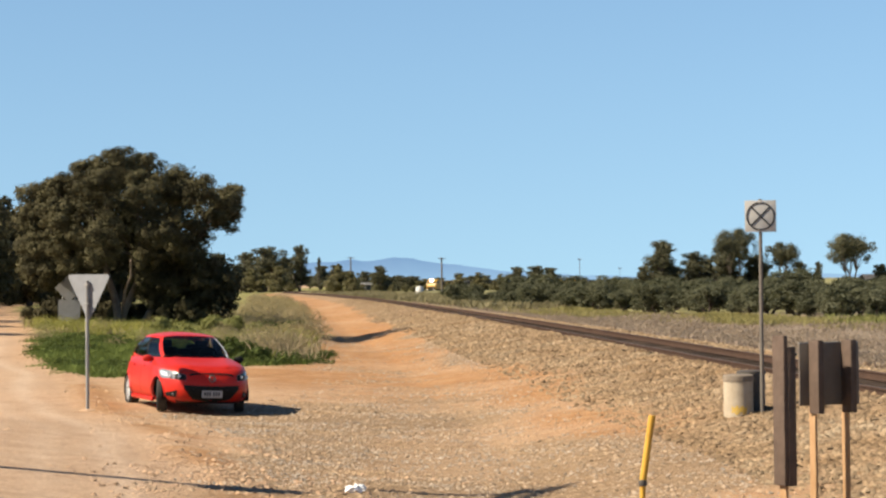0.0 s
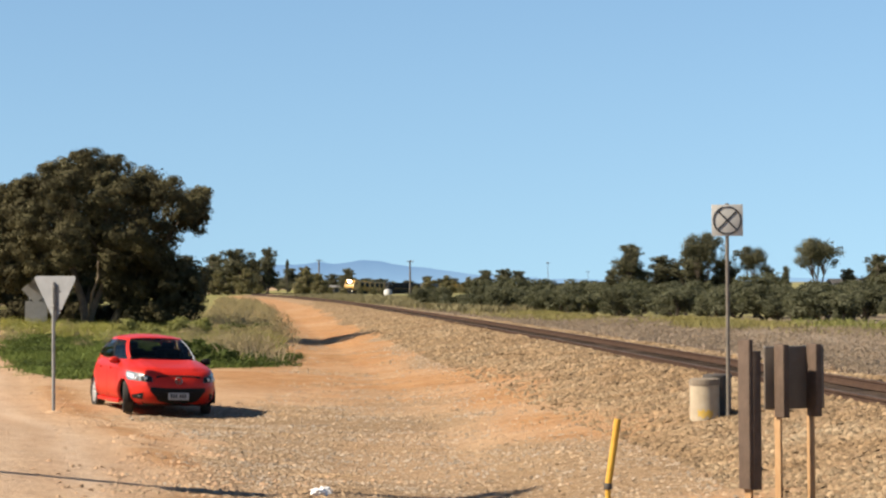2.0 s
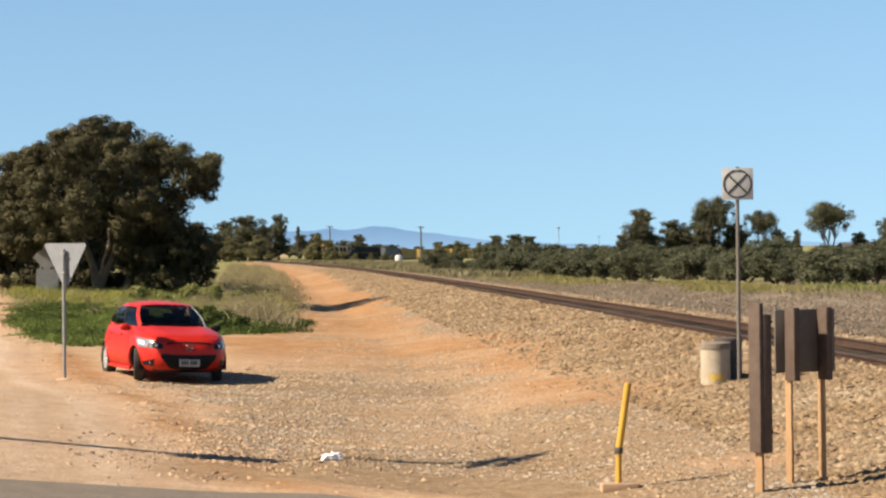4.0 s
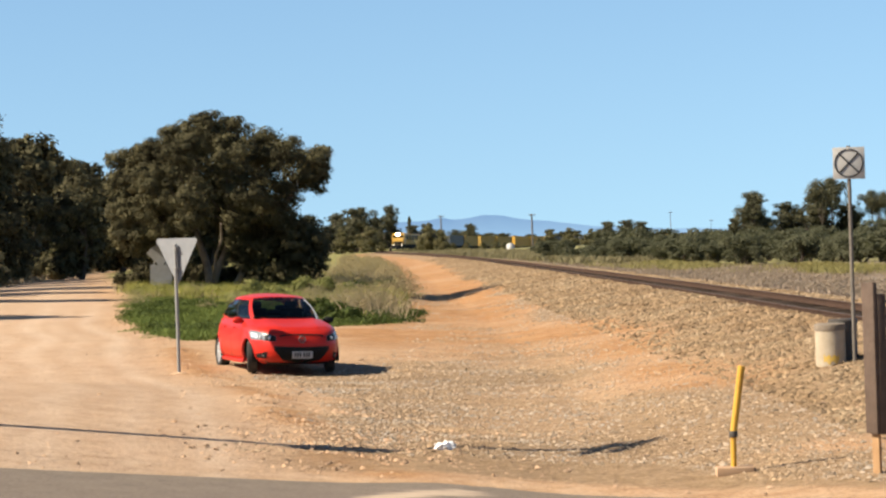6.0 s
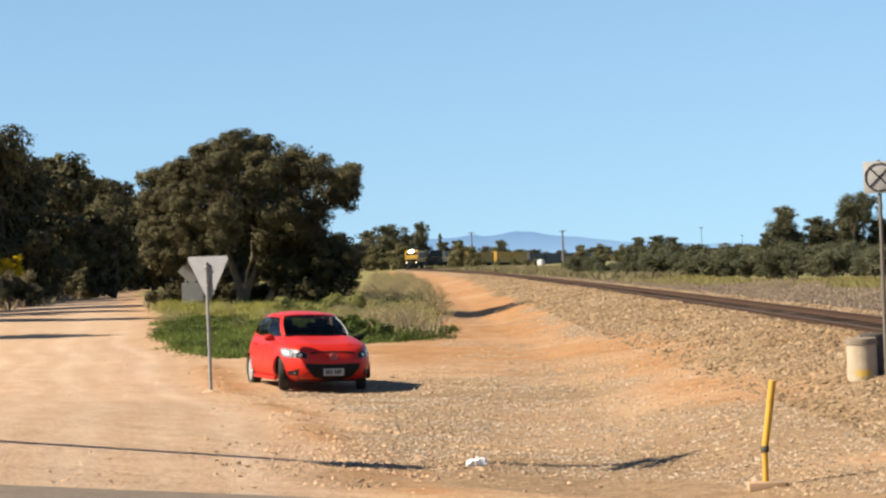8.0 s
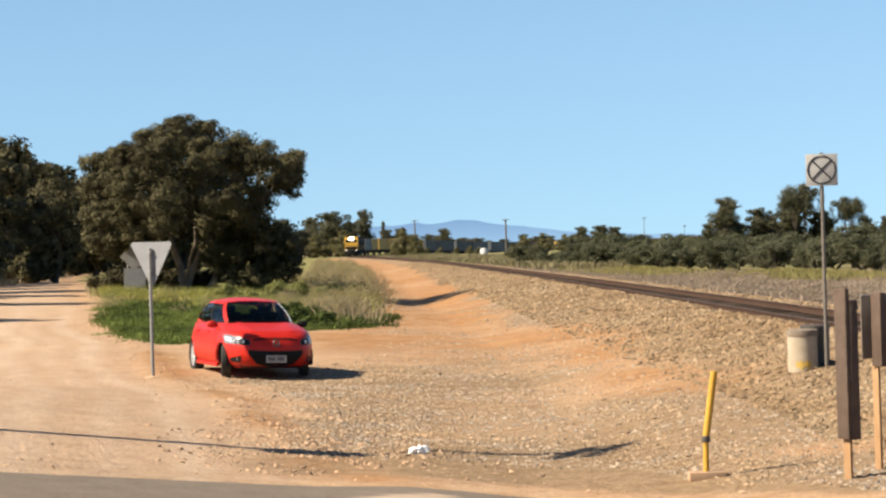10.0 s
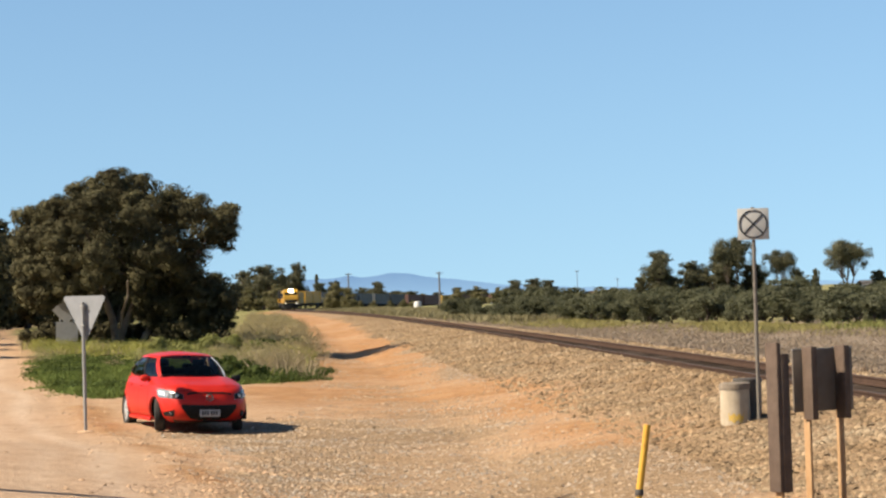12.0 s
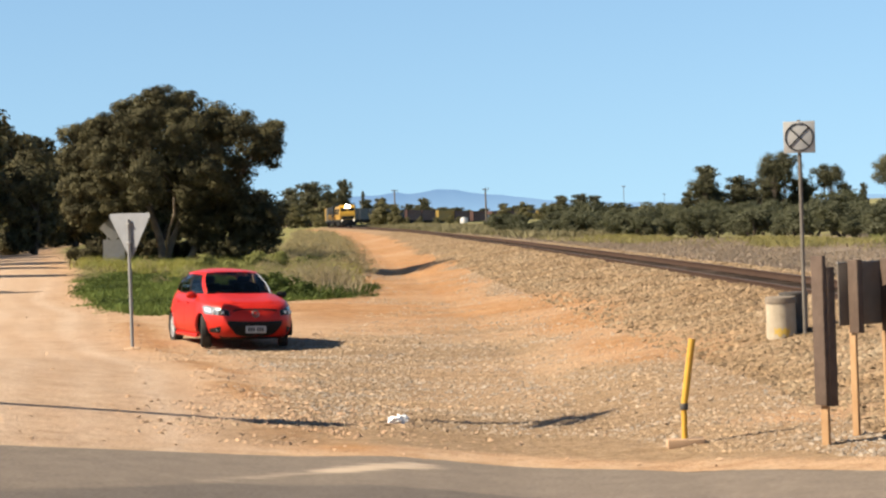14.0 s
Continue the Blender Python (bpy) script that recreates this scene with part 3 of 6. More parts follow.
def road_material():
    """Worn asphalt with pale dust where the attribute says so."""
    m = material("asphalt_worn", [(0.185, 0.145, 0.112), (0.24, 0.192, 0.15), (0.29, 0.236, 0.186)], scale=26, rough=0.95, spec=0.15, big=0.22, bump=0.5, bump_scale=80)
    nt = m.node_tree
    b = nt.nodes["Principled BSDF"]
    base = b.inputs["Base Color"].links[0].from_socket
    at = nt.nodes.new("ShaderNodeAttribute")
    at.attribute_name = "dust"
    tc = nt.nodes.new("ShaderNodeTexCoord")
    no = nt.nodes.new("ShaderNodeTexNoise")
    no.inputs["Scale"].default_value, no.inputs["Detail"].default_value = 3.0, 8
    stretch = nt.nodes.new("ShaderNodeMapping")
    stretch.inputs["Scale"].default_value = (0.7, 2.2, 1)
    nt.links.new(tc.outputs["Object"], stretch.inputs["Vector"])
    nt.links.new(stretch.outputs["Vector"], no.inputs["Vector"])
    add = nt.nodes.new("ShaderNodeMath")
    add.operation = "ADD"
    nt.links.new(at.outputs["Fac"], add.inputs[0])
    nt.links.new(no.outputs["Fac"], add.inputs[1])
    mr = nt.nodes.new("ShaderNodeMapRange")
    mr.inputs["From Min"].default_value, mr.inputs["From Max"].default_value = 0.75, 1.15
    nt.links.new(add.outputs[0], mr.inputs["Value"])
    mix = nt.nodes.new("ShaderNodeMix")
    mix.data_type = "RGBA"
    nt.links.new(mr.outputs["Result"], mix.inputs["Factor"])
    fresh = nt.nodes.new("ShaderNodeAttribute")
    fresh.attribute_name = "seal"
    newer = nt.nodes.new("ShaderNodeMix")
    newer.data_type, newer.blend_type = "RGBA", "MULTIPLY"
    newer.inputs["B"].default_value = (0.70, 0.72, 0.76, 1)
    nt.links.new(fresh.outputs["Fac"], newer.inputs["Factor"])
    nt.links.new(base, newer.inputs["A"])
    nt.links.new(newer.outputs["Result"], mix.inputs["A"])
    mix.inputs["B"].default_value = (0.40, 0.31, 0.225, 1)
    nt.links.new(mix.outputs["Result"], b.inputs["Base Color"])
    return m


def build_road():
    """Sealed road in the foreground with a ragged far edge, about 7 m wide."""
    xs = np.concatenate([np.arange(-70, -14, 1.0), np.arange(-14, 14, 0.1)])
    edge = np.interp(xs, ROAD_EX, ROAD_EY)
    for _ in range(60):
        edge[1:-1] = (edge[:-2] + 2 * edge[1:-1] + edge[2:]) / 4
    rag = 0.16 * (wander(xs, 3 * xs, 0.8) - 0.5) + 0.22 * (wander(xs + 7, xs, 3.0) - 0.5)
    across = np.concatenate([np.arange(0, 3.4, 0.1), [3.6, 4.0, 5.6, 7.4]])
    x, w = np.repeat(xs[:, None], len(across), 1), np.repeat(across[None], len(xs), 0)
    y = edge[:, None] - w + rag[:, None] * (w < 0.05)
    z = height(x, y, False) + np.where(w > 0.05, 0.034, 0.012) + 0.03 * np.sin(np.pi * w / 7.4)
    dust = 0.34 * np.exp(-(w / 0.22) ** 2) + 0.10 * np.exp(-((w - 1.7) / 0.3) ** 2)
    # a pale smear of dirt dragged onto the seal
    along, across = 0.72 * (x + 0.97) - 0.70 * (w - 1.1), 0.70 * (x + 0.97) + 0.72 * (w - 1.1)
    dust = dust + 0.75 * np.exp(-(along / 0.72) ** 4 - (across / 0.27) ** 2) + 0.42 * np.exp(-((along + 1.35) / 0.6) ** 4 - (across / 0.20) ** 2)
    seal = step(-0.06, 0.06, w - 0.25 * (wander(x, w, 1.2) - 0.5) - np.interp(x, [-6, -3.0, -2.2, 1.0, 6], [4.2, 3.15, 2.62, 2.55, 2.6]))
    n, k = x.shape
    idx = np.arange(n * k).reshape(n, k)
    quads = np.stack([idx[:-1, :-1], idx[1:, :-1], idx[1:, 1:], idx[:-1, 1:]], -1).reshape(-1, 4)
    me = quick_mesh("road", np.stack([x, y, z], -1).reshape(-1, 3), quads)
    for key, v in (("dust", dust), ("seal", seal)):
        me.attributes.new(key, "FLOAT", "POINT").data.foreach_set("value", v.astype(np.float32).ravel())
    me.shade_smooth()
    tagged(link("road", me, road_material()), "worn brown-grey asphalt road with a newer dark strip and pale dust", "road", kind="structure")


def ground_at(x, y):
    return float(height(x, y, False))


build_road()


def build_hills():
    """A long far range: ridge heights by bearing, two layers."""
    for name, dist, ridge in (("backdrop_range", 4300.0, [(-0.5, 0), (-0.16, 6), (-0.10, 16), (-0.075, 32), (-0.058, 44), (-0.053, 45), (-0.047, 43), (-0.040, 50), (-0.036, 45), (-0.030, 46), (-0.022, 52), (-0.016, 50),
                              (-0.008, 43), (0.009, 32), (0.029, 19), (0.049, 11), (0.08, 4), (0.2, 2), (0.5, 0)]),):
        verts, quads = [], []
        az = np.linspace(-0.5, 0.5, 500)
        hs = np.interp(az, [r[0] for r in ridge], [r[1] for r in ridge])
        hs = 0.9 * hs + 2.2 * (wander(az * 900, az * 0, 6.0) - 0.5) + 1.2 * (wander(az * 900, az * 0 + 5, 2.0) - 0.5)
        for a, h in zip(az, hs):
            for f, dy in ((0.0, -120.0), (0.55, -50.0), (1.0, 0.0)):
                verts.append((a * dist, dist + dy, 2.3 - 6 + (h + 6) * f))
        for i in range(len(az) - 1):
            for j in range(2):
                quads.append((i * 3 + j, (i + 1) * 3 + j, (i + 1) * 3 + j + 1, i * 3 + j + 1))
        me = quick_mesh(name, verts, quads)
        me.shade_smooth()
        tagged(link(name, me, M_hill), "low range on the far horizon with blue haze painted in", "hills", kind="structure")


build_hills()


# ---- railway ----
def build_track():
    track = thing("railway_track", "single rusty railway track on timber sleepers", "railway track")
    ys = np.concatenate([np.arange(-20, 140, 2.0), np.arange(140, 560, 6.0), np.arange(560, 880, 3.0)])
    xs = track_x(ys)
    for side in (-0.72, 0.72):
        bm = bmesh.new()
        prof = [(-0.065, 0), (0.065, 0), (0.065, 0.02), (0.012, 0.035), (0.012, 0.11), (0.034, 0.122), (0.034, 0.155), (-0.034, 0.155), (-0.034, 0.122), (-0.012, 0.11), (-0.012, 0.035), (-0.065, 0.02)]
        rings = []
        for i in range(len(ys)):
            d = Vector((xs[min(i + 1, len(ys) - 1)] - xs[max(i - 1, 0)], ys[min(i + 1, len(ys) - 1)] - ys[max(i - 1, 0)], 0)).normalized()
            nrm = Vector((d.y, -d.x, 0))
            rings.append([bm.verts.new(Vector((xs[i], ys[i], RAIL_TOP + float(fall(xs[i], ys[i])) - 0.155 + h)) + nrm * (side + w)) for w, h in prof])
        for p, q in zip(rings, rings[1:]):
            for i in range(len(prof)):
                bm.faces.new((p[i], p[(i + 1) % len(prof)], q[(i + 1) % len(prof)], q[i]))
        rail = part("rail", bm, M_rail, track, smooth=False)
        rail.data.materials.append(M_railtop)
        for q in rail.data.polygons:
            if q.normal.z > 0.9 and q.center.z > RAIL_TOP - 0.01 + float(fall(q.center.x, q.center.y)):
                q.material_index = 1
    bm = bmesh.new()
    box(bm, (0, 0, 0), (2.5, 0.23, 0.13), 0.012)
    first = part("sleeper", bm, M_sleeper, track)
    first.matrix_world = pose(float(track_x(8)), 8, RAIL_TOP - 0.232, 0, 0, 4)
    n = 0
    rnd = random.Random(3)
    y = 8.7
    far = []
    while y < 420:
        if n < 180:
            o = new("sleeper", first.data)
            o.parent = track
            o.matrix_world = pose(float(track_x(y)) + rnd.uniform(-0.03, 0.03), y, RAIL_TOP - 0.232 + rnd.uniform(-0.01, 0.005), 0, rnd.uniform(-1, 1), 4 + rnd.uniform(-1, 1))
            n += 1
        else:
            far.append(y)
        y += 0.68
    bm = bmesh.new()
    for y in far:
        box(bm, (float(track_x(y)), y, RAIL_TOP - 0.232), (2.5, 0.23, 0.13))
    tagged(part("sleeper_run", bm, M_sleeper, track, smooth=False), kind="stuff")


build_track()


def stones(name, xy, sizes, lift, mat, label, seed, flat=0.66):
    """Angular stones, each a squashed, jittered octahedron."""
    rnd = np.random.RandomState(seed)
    n = len(xy)
    base = np.array([(1, 0, 0), (0, 1, 0), (-1, 0, 0), (0, -1, 0), (0, 0, 1), (0, 0, -1)], float)
    faces = np.array([(0, 1, 4), (1, 2, 4), (2, 3, 4), (3, 0, 4)])
    v = base[None] * (0.55 + 0.75 * rnd.rand(n, 6, 1))
    v = v + 0.25 * (rnd.rand(n, 6, 3) - 0.5)
    a = rnd.rand(n) * 6.283
    ca, sa = np.cos(a), np.sin(a)
    rot = np.stack([np.stack([ca, -sa, 0 * a], -1), np.stack([sa, ca, 0 * a], -1), np.stack([0 * a, 0 * a, 0 * a + 1], -1)], 1)
    t = (rnd.rand(n) - 0.5) * 1.2
    ct, st = np.cos(t), np.sin(t)
    tilt = np.stack([np.stack([0 * t + 1, 0 * t, 0 * t], -1), np.stack([0 * t, ct, -st], -1), np.stack([0 * t, st, ct], -1)], 1)
    v = np.einsum("nij,nkj->nki", rot @ tilt, v)
    v *= sizes[:, None, None] * np.array([1, 1, flat])
    z = height(xy[:, 0], xy[:, 1]) + lift * sizes
    v += np.concatenate([xy, z[:, None]], 1)[:, None, :]
    quads = (faces[None] + 6 * np.arange(n)[:, None, None]).reshape(-1, 3)
    me = quick_mesh(name, v.reshape(-1, 3), quads)
    return tagged(link(name, me, mat), label, "gravel", kind="stuff")


def build_ballast():
    rnd = np.random.RandomState(11)
    # ballast shoulder and cess, thinning with distance
    y = 17 + (rnd.rand(220000) ** 2.0) * 110
    x = track_x(y) + rnd.uniform(-13, 6.5, len(y))
    g = zones(x, y)["gravel"]
    keep = (rnd.rand(len(y)) < np.clip(g, 0, 1) ** 0.85 * np.where(track_x(y) - x < 5.0, 1.0, 0.6 + 0.8 * step(0.35, 0.7, wander(x, y, 1.8)))) & (road_side(x, y) < -0.9 - 1.3 * step(2.2, 1.2, x) - 0.9 * wander(x, y, 2.0)) & (np.abs(track_x(y) - x) > 0.9)
    xy = np.stack([x, y], -1)[keep]
    u = track_x(xy[:, 1]) - xy[:, 0]
    size = (0.014 + 0.03 * rnd.rand(len(xy)) ** 2.4) * np.where(u < 4.6, 1.55, 0.92)
    size *= 1 + 0.007 * (xy[:, 1] - 20)
    shoulder = u < 4.6
    stones("ballast_stones", xy[shoulder], size[shoulder], 0.0, M_stone, "angular tan ballast stones on the slope", 5, 0.75)
    stones("verge_gravel", xy[~shoulder], size[~shoulder], 0.0, M_gravel, "small tan and grey gravel spread over the verge", 15)
    # the shoulder farther along the line
    y = 105 + 150 * rnd.rand(16000) ** 1.3
    x = track_x(y) - rnd.uniform(0.9, 5.0, len(y))
    keep = rnd.rand(len(y)) < zones(x, y)["gravel"]
    xy = np.stack([x, y], -1)[keep]
    stones("shoulder_stones", xy, 0.035 + 0.05 * rnd.rand(len(xy)) ** 2, 0.0, M_stone, "tan ballast along the line's far shoulder", 25, 0.75)
    # clods turned up along the dirt road's edge
    y = 24 + 42 * rnd.rand(2600) ** 1.3
    x = np.interp(y, [20, 26, 28, 36, 43.3, 52.3, 59.8, 75.6], [-1.8, -2.85, -3.5, -5.05, -6.85, -8.9, -10.85, -13.8]) + rnd.normal(0.25, 0.45, len(y))
    keep = (wander(x, y, 1.1) > 0.45) & (grass_patch(x, y) < 0.3) & (road_side(x, y) < -0.3)
    xy = np.stack([x, y], -1)[keep]
    stones("edge_clods", xy, 0.010 + 0.04 * rnd.rand(len(xy)) ** 4, 0.0, M_clod, "earth clods along the dirt road's edge", 16)
    y = 21.5 + 9 * rnd.rand(2600) ** 1.2
    x = -2.3 - 0.14 * (y - 26) + rnd.normal(0, 0.9, len(y))
    keep = (wander(x + 4, y, 0.9) > 0.5) & (road_side(x, y) < -0.7)
    xy = np.stack([x, y], -1)[keep]
    stones("turned_clods", xy, 0.010 + 0.035 * rnd.rand(len(xy)) ** 3, 0.15, M_clod, "reddish clods turned up beside the gravel", 26)
    # loose pebbles and clods on the dirt
    y = 20 + (rnd.rand(6000) ** 1.6) * 50
    x = rnd.uniform(-16, 4, len(y))
    keep = (rnd.rand(len(y)) < 0.12 + 0.4 * (wander(x, y, 1.5) > 0.66)) & (road_side(x, y) < -0.25) & (grass_patch(x, y) < 0.3)
    xy = np.stack([x, y], -1)[keep]
    stones("dirt_pebbles", xy, 0.012 + 0.03 * rnd.rand(len(xy)) ** 3, 0.2, M_clod, "scattered earth clods and pebbles on dirt", 6)


build_ballast()


# ---- red hatchback ----
CAR_Z = [0.17, 0.22, 0.30, 0.40, 0.52, 0.62, 0.70, 0.765, 0.815, 0.86, 0.90, 0.935, 0.955]
CAR_W = [0.70, 0.77, 0.82, 0.842, 0.848, 0.845, 0.84, 0.83, 0.815, 0.79, 0.755, 0.71, 0.67]
CAR_F = [-0.62, -0.72, -0.79, -0.82, -0.815, -0.79, -0.755, -0.69, -0.58, -0.36, -0.10, 0.12, 0.22]
CAR_R = [2.92, 3.00, 3.05, 3.07, 3.07, 3.06, 3.05, 3.04, 3.03, 3.02, 3.00, 2.98, 2.96]


def car_slice(z):
    return (float(np.interp(z, CAR_Z, CAR_W)), float(np.interp(z, CAR_Z, CAR_F)), float(np.interp(z, CAR_Z, CAR_R)))


def car_front(x, z, out=0.0):
    """Where the nose's skin lies ahead of x at that height."""
    w, f, r = car_slice(z)
    yc = 1.0
    k = min(abs(x) / w, 0.9995)
    y = yc - (yc - f) * (1 - k ** 3.8) ** (1 / 3.8)
    return Vector((x, y - out, z))


def car_flank(y, z, side, out=0.0):
    w, f, r = car_slice(z)
    yc = 1.0
    if y < yc:
        k, e = min((yc - y) / (yc - f), 0.9995), 3.8
    else:
        k, e = min((y - yc) / (r - yc), 0.9995), 5.0
    return Vector((side * (w * (1 - k ** e) ** (1 / e) + out), y, z))


def skin_panel(point, u0, u1, low, high, nu=14, nv=6):
    """A panel on the skin: u runs between u0 and u1, z from low(u) to high(u)."""
    bm = bmesh.new()
    grid = []
    for i in range(nu + 1):
        u = u0 + (u1 - u0) * i / nu
        grid.append([bm.verts.new(point(u, low(u) + (high(u) - low(u)) * j / nv)) for j in range(nv + 1)])
    for i in range(nu):
        for j in range(nv):
            bm.faces.new((grid[i][j], grid[i + 1][j], grid[i + 1][j + 1], grid[i][j + 1]))
    return bm


def build_car(m):
    car = thing("hatchback_car", "bright red small five-door hatchback parked on the dirt", "car", m)
    # lower body
    bm = bmesh.new()
    levels = np.interp(np.linspace(0, 1, 34), np.linspace(0, 1, len(CAR_Z)), CAR_Z)
    rings = []
    n = 168
    for z in levels:
        w, f, r = car_slice(z)
        ring = []
        for i in range(n):
            a = 2 * math.pi * i / n
            ca, sa = math.cos(a), math.sin(a)
            e = 3.8 if sa < 0 else 5.0
            x = w * math.copysign(abs(ca) ** (2 / e), ca)
            y = 1.0 + ((1.0 - f) if sa < 0 else (r - 1.0)) * math.copysign(abs(sa) ** (2 / e), sa)
            ring.append(bm.verts.new((x, y, z)))
        rings.append(ring)
    for p, q in zip(rings, rings[1:]):
        for i in range(n):
            bm.faces.new((p[i], p[(i + 1) % n], q[(i + 1) % n], q[i]))
    bm.faces.new(rings[0])
    top = rings[-1]
    centre = bm.verts.new((0, 1.5, 0.97))
    for i in range(n):
        bm.faces.new((top[i], top[(i + 1) % n], centre))
    gone = []
    for q in bm.faces:
        c = q.calc_center_median()
        for ay in (0.0, 2.49):
            if abs(c.x) > 0.52 and math.hypot(c.y - ay, c.z - 0.30) < 0.335 and c.z < 0.64:
                gone.append(q)
                break
    bmesh.ops.delete(bm, geom=gone, context="FACES")
    body = part("body", bm, M_red, car, "glossy bright red bodywork")
    # bonnet: lies on the nose, with two creases and a shut line round it
    def nose_z(x, y):
        lo, hi = 0.70, 0.955
        for _ in range(18):
            mid = (lo + hi) / 2
            lo, hi = (mid, hi) if car_front(x, mid).y < y else (lo, mid)
        return lo
    bm = bmesh.new()
    grid = []
    for i in range(25):
        x = -0.60 + 1.2 * i / 24
        row = []
        for j in range(17):
            t = j / 16
            y = (-0.655 + 0.16 * (x / 0.6) ** 2) * (1 - t) + (0.19 + 0.08 * (x / 0.6) ** 2) * t
            edge = min(1.0, 12 * (1 - abs(x) / 0.6) + 0.05, 10 * t + 0.05)
            row.append(bm.verts.new((x, y, nose_z(x, y) + 0.014 * edge + 0.010 * math.exp(-((abs(x) - 0.34 - 0.1 * t) / 0.05) ** 2))))
        grid.append(row)
    for i in range(24):
        for j in range(16):
            bm.faces.new((grid[i][j], grid[i + 1][j], grid[i + 1][j + 1], grid[i][j + 1]))
    part("bonnet", bm, M_red, car)
    # cabin shell: base ring and roof ring, one side, front to back
    base = [(0, 0.14, 0.928), (0.33, 0.19, 0.925), (0.575, 0.33, 0.912), (0.625, 0.40, 0.897), (0.70, 1.16, 0.895), (0.705, 1.25, 0.895), (0.70, 2.08, 0.935), (0.695, 2.15, 0.94), (0.69, 2.55, 0.985), (0.62, 2.86, 0.98), (0, 2.98, 0.98)]
    roof = [(0, 1.00, 1.36), (0.28, 1.02, 1.355), (0.45, 1.08, 1.335), (0.497, 1.13, 1.333), (0.57, 1.46, 1.345), (0.575, 1.53, 1.348), (0.545, 2.06, 1.33), (0.54, 2.12, 1.325), (0.50, 2.36, 1.295), (0.42, 2.62, 1.25), (0, 2.72, 1.27)]

    def shell(i, t, side):
        a, b = Vector(base[i]), Vector(roof[i])
        p = a.lerp(b, t)
        bow = 0.05 * 4 * t * (1 - t)
        p.x += bow * (1 if i not in (0, 10) else 0) * min(1, p.x / 0.3)
        p.z += 0.03 * 4 * t * (1 - t) * (1 if i < 3 else 0)
        p.x *= side
        return p

    def strip(bm, spans, side, t0, t1, out=0.0, nt=6):
        for i0, i1 in spans:
            cols = []
            for s in range(5):
                f = s / 4
                cols.append([bm.verts.new(shell(i0, t0 + (t1 - t0) * k / nt, side).lerp(shell(i1, t0 + (t1 - t0) * k / nt, side), f) + Vector((side * out, -out if i1 < 3 else 0, 0))) for k in range(nt + 1)])
            for a, b in zip(cols, cols[1:]):
                for k in range(nt):
                    bm.faces.new((a[k], b[k], b[k + 1], a[k + 1]))

    bm = bmesh.new()
    for side in (-1, 1):
        strip(bm, [(2, 3), (8, 9)], side, 0, 1, 0.004)
        strip(bm, [(4, 5), (6, 7)], side, 0.9, 1.0, 0.004, 2)
        strip(bm, [(3, 4), (5, 6), (7, 8)], side, 0.9, 1.0, 0.004, 2)
        strip(bm, [(3, 4), (5, 6), (7, 8)], side, -0.12, 0.05, 0.004, 2)
        strip(bm, [(0, 1), (1, 2)], side, 0.95, 1.0, 0.004, 2)
    part("cabin_frame", bm, M_red, car)
    for side in (-1, 1):
        for span in ((4, 5), (6, 7)):
            bm = bmesh.new()
            strip(bm, [span], side, 0.0, 0.91, 0.006)
            part("door_pillar", bm, M_black, car)
    # pale strip added for the sun glint along one edge of the windscreen
    bm = bmesh.new()
    rows = []
    for k in range(9):
        p = shell(2, 0.05 + 0.85 * k / 8, 1)
        rows.append([bm.verts.new(p + Vector((dx, -0.014 - 0.006 * (j == 1), 0.0))) for j, dx in enumerate((-0.016, -0.006, 0.004))])
    for p, q in zip(rows, rows[1:]):
        for j in range(2):
            bm.faces.new((p[j], p[j + 1], q[j + 1], q[j]))
    part("windscreen_moulding", bm, M_lens, car, "pale strip painting the glint on the windscreen's edge")
    bm = bmesh.new()
    for side in (-1, 1):
        strip(bm, [(0, 1), (1, 2)], side, 0.0, 0.96)
    part("windscreen", bm, M_pane, car, "dark tinted windscreen")
    bm = bmesh.new()
    for side in (-1, 1):
        strip(bm, [(9, 10)], side, 0, 1)
    part("rear_window", bm, M_pane, car)
    for side in (-1, 1):
        for span in ((3, 4), (5, 6), (7, 8)):
            bm = bmesh.new()
            strip(bm, [span], side, 0.03, 0.92)
            part("side_window", bm, M_pane, car)
    # roof skin
    bm = bmesh.new()
    loop = [Vector(p) for p in roof] + [Vector((-p[0], p[1], p[2])) for p in roof[-2:0:-1]]
    mid = Vector((0, 1.88, 1.405))
    rows = []
    for k in range(7):
        t = k / 7
        row = []
        for p in loop:
            q = p.lerp(mid, t)
            q.z = p.z + (1.408 - p.z) * (1 - (1 - t) ** 2.2)
            row.append(bm.verts.new(q))
        rows.append(row)
    tip = bm.verts.new((0, 1.88, 1.408))
    for a, b in zip(rows, rows[1:]):
        for i in range(len(loop)):
            bm.faces.new((a[i], a[(i + 1) % len(loop)], b[(i + 1) % len(loop)], b[i]))
    for i in range(len(loop)):
        bm.faces.new((rows[-1][i], rows[-1][(i + 1) % len(loop)], tip))
    part("roof", bm, M_red, car)
    bm = bmesh.new()
    rod(bm, (0, 2.55, 1.35), (0, 2.68, 1.52), 0.006, 0.003, 6)
    part("aerial", bm, M_black, car)
    # nose
    smile = lambda x: 0.205 + 0.06 * (abs(x) / 0.42) ** 2
    grille = part("grille", skin_panel(lambda x, z: car_front(x, z, 0.008), -0.50, 0.50, lambda x: min(smile(x) + 0.14 * max(0, abs(x) - 0.34) / 0.16, 0.47), lambda x: 0.485 + 0.012 * (abs(x) / 0.45) ** 2, 24), M_black, car, "wide black smiling grille")
    part("bumper_lip", skin_panel(lambda x, z: car_front(x, z, 0.012), -0.56, 0.56, lambda x: 0.172, lambda x: 0.205), M_black, car)
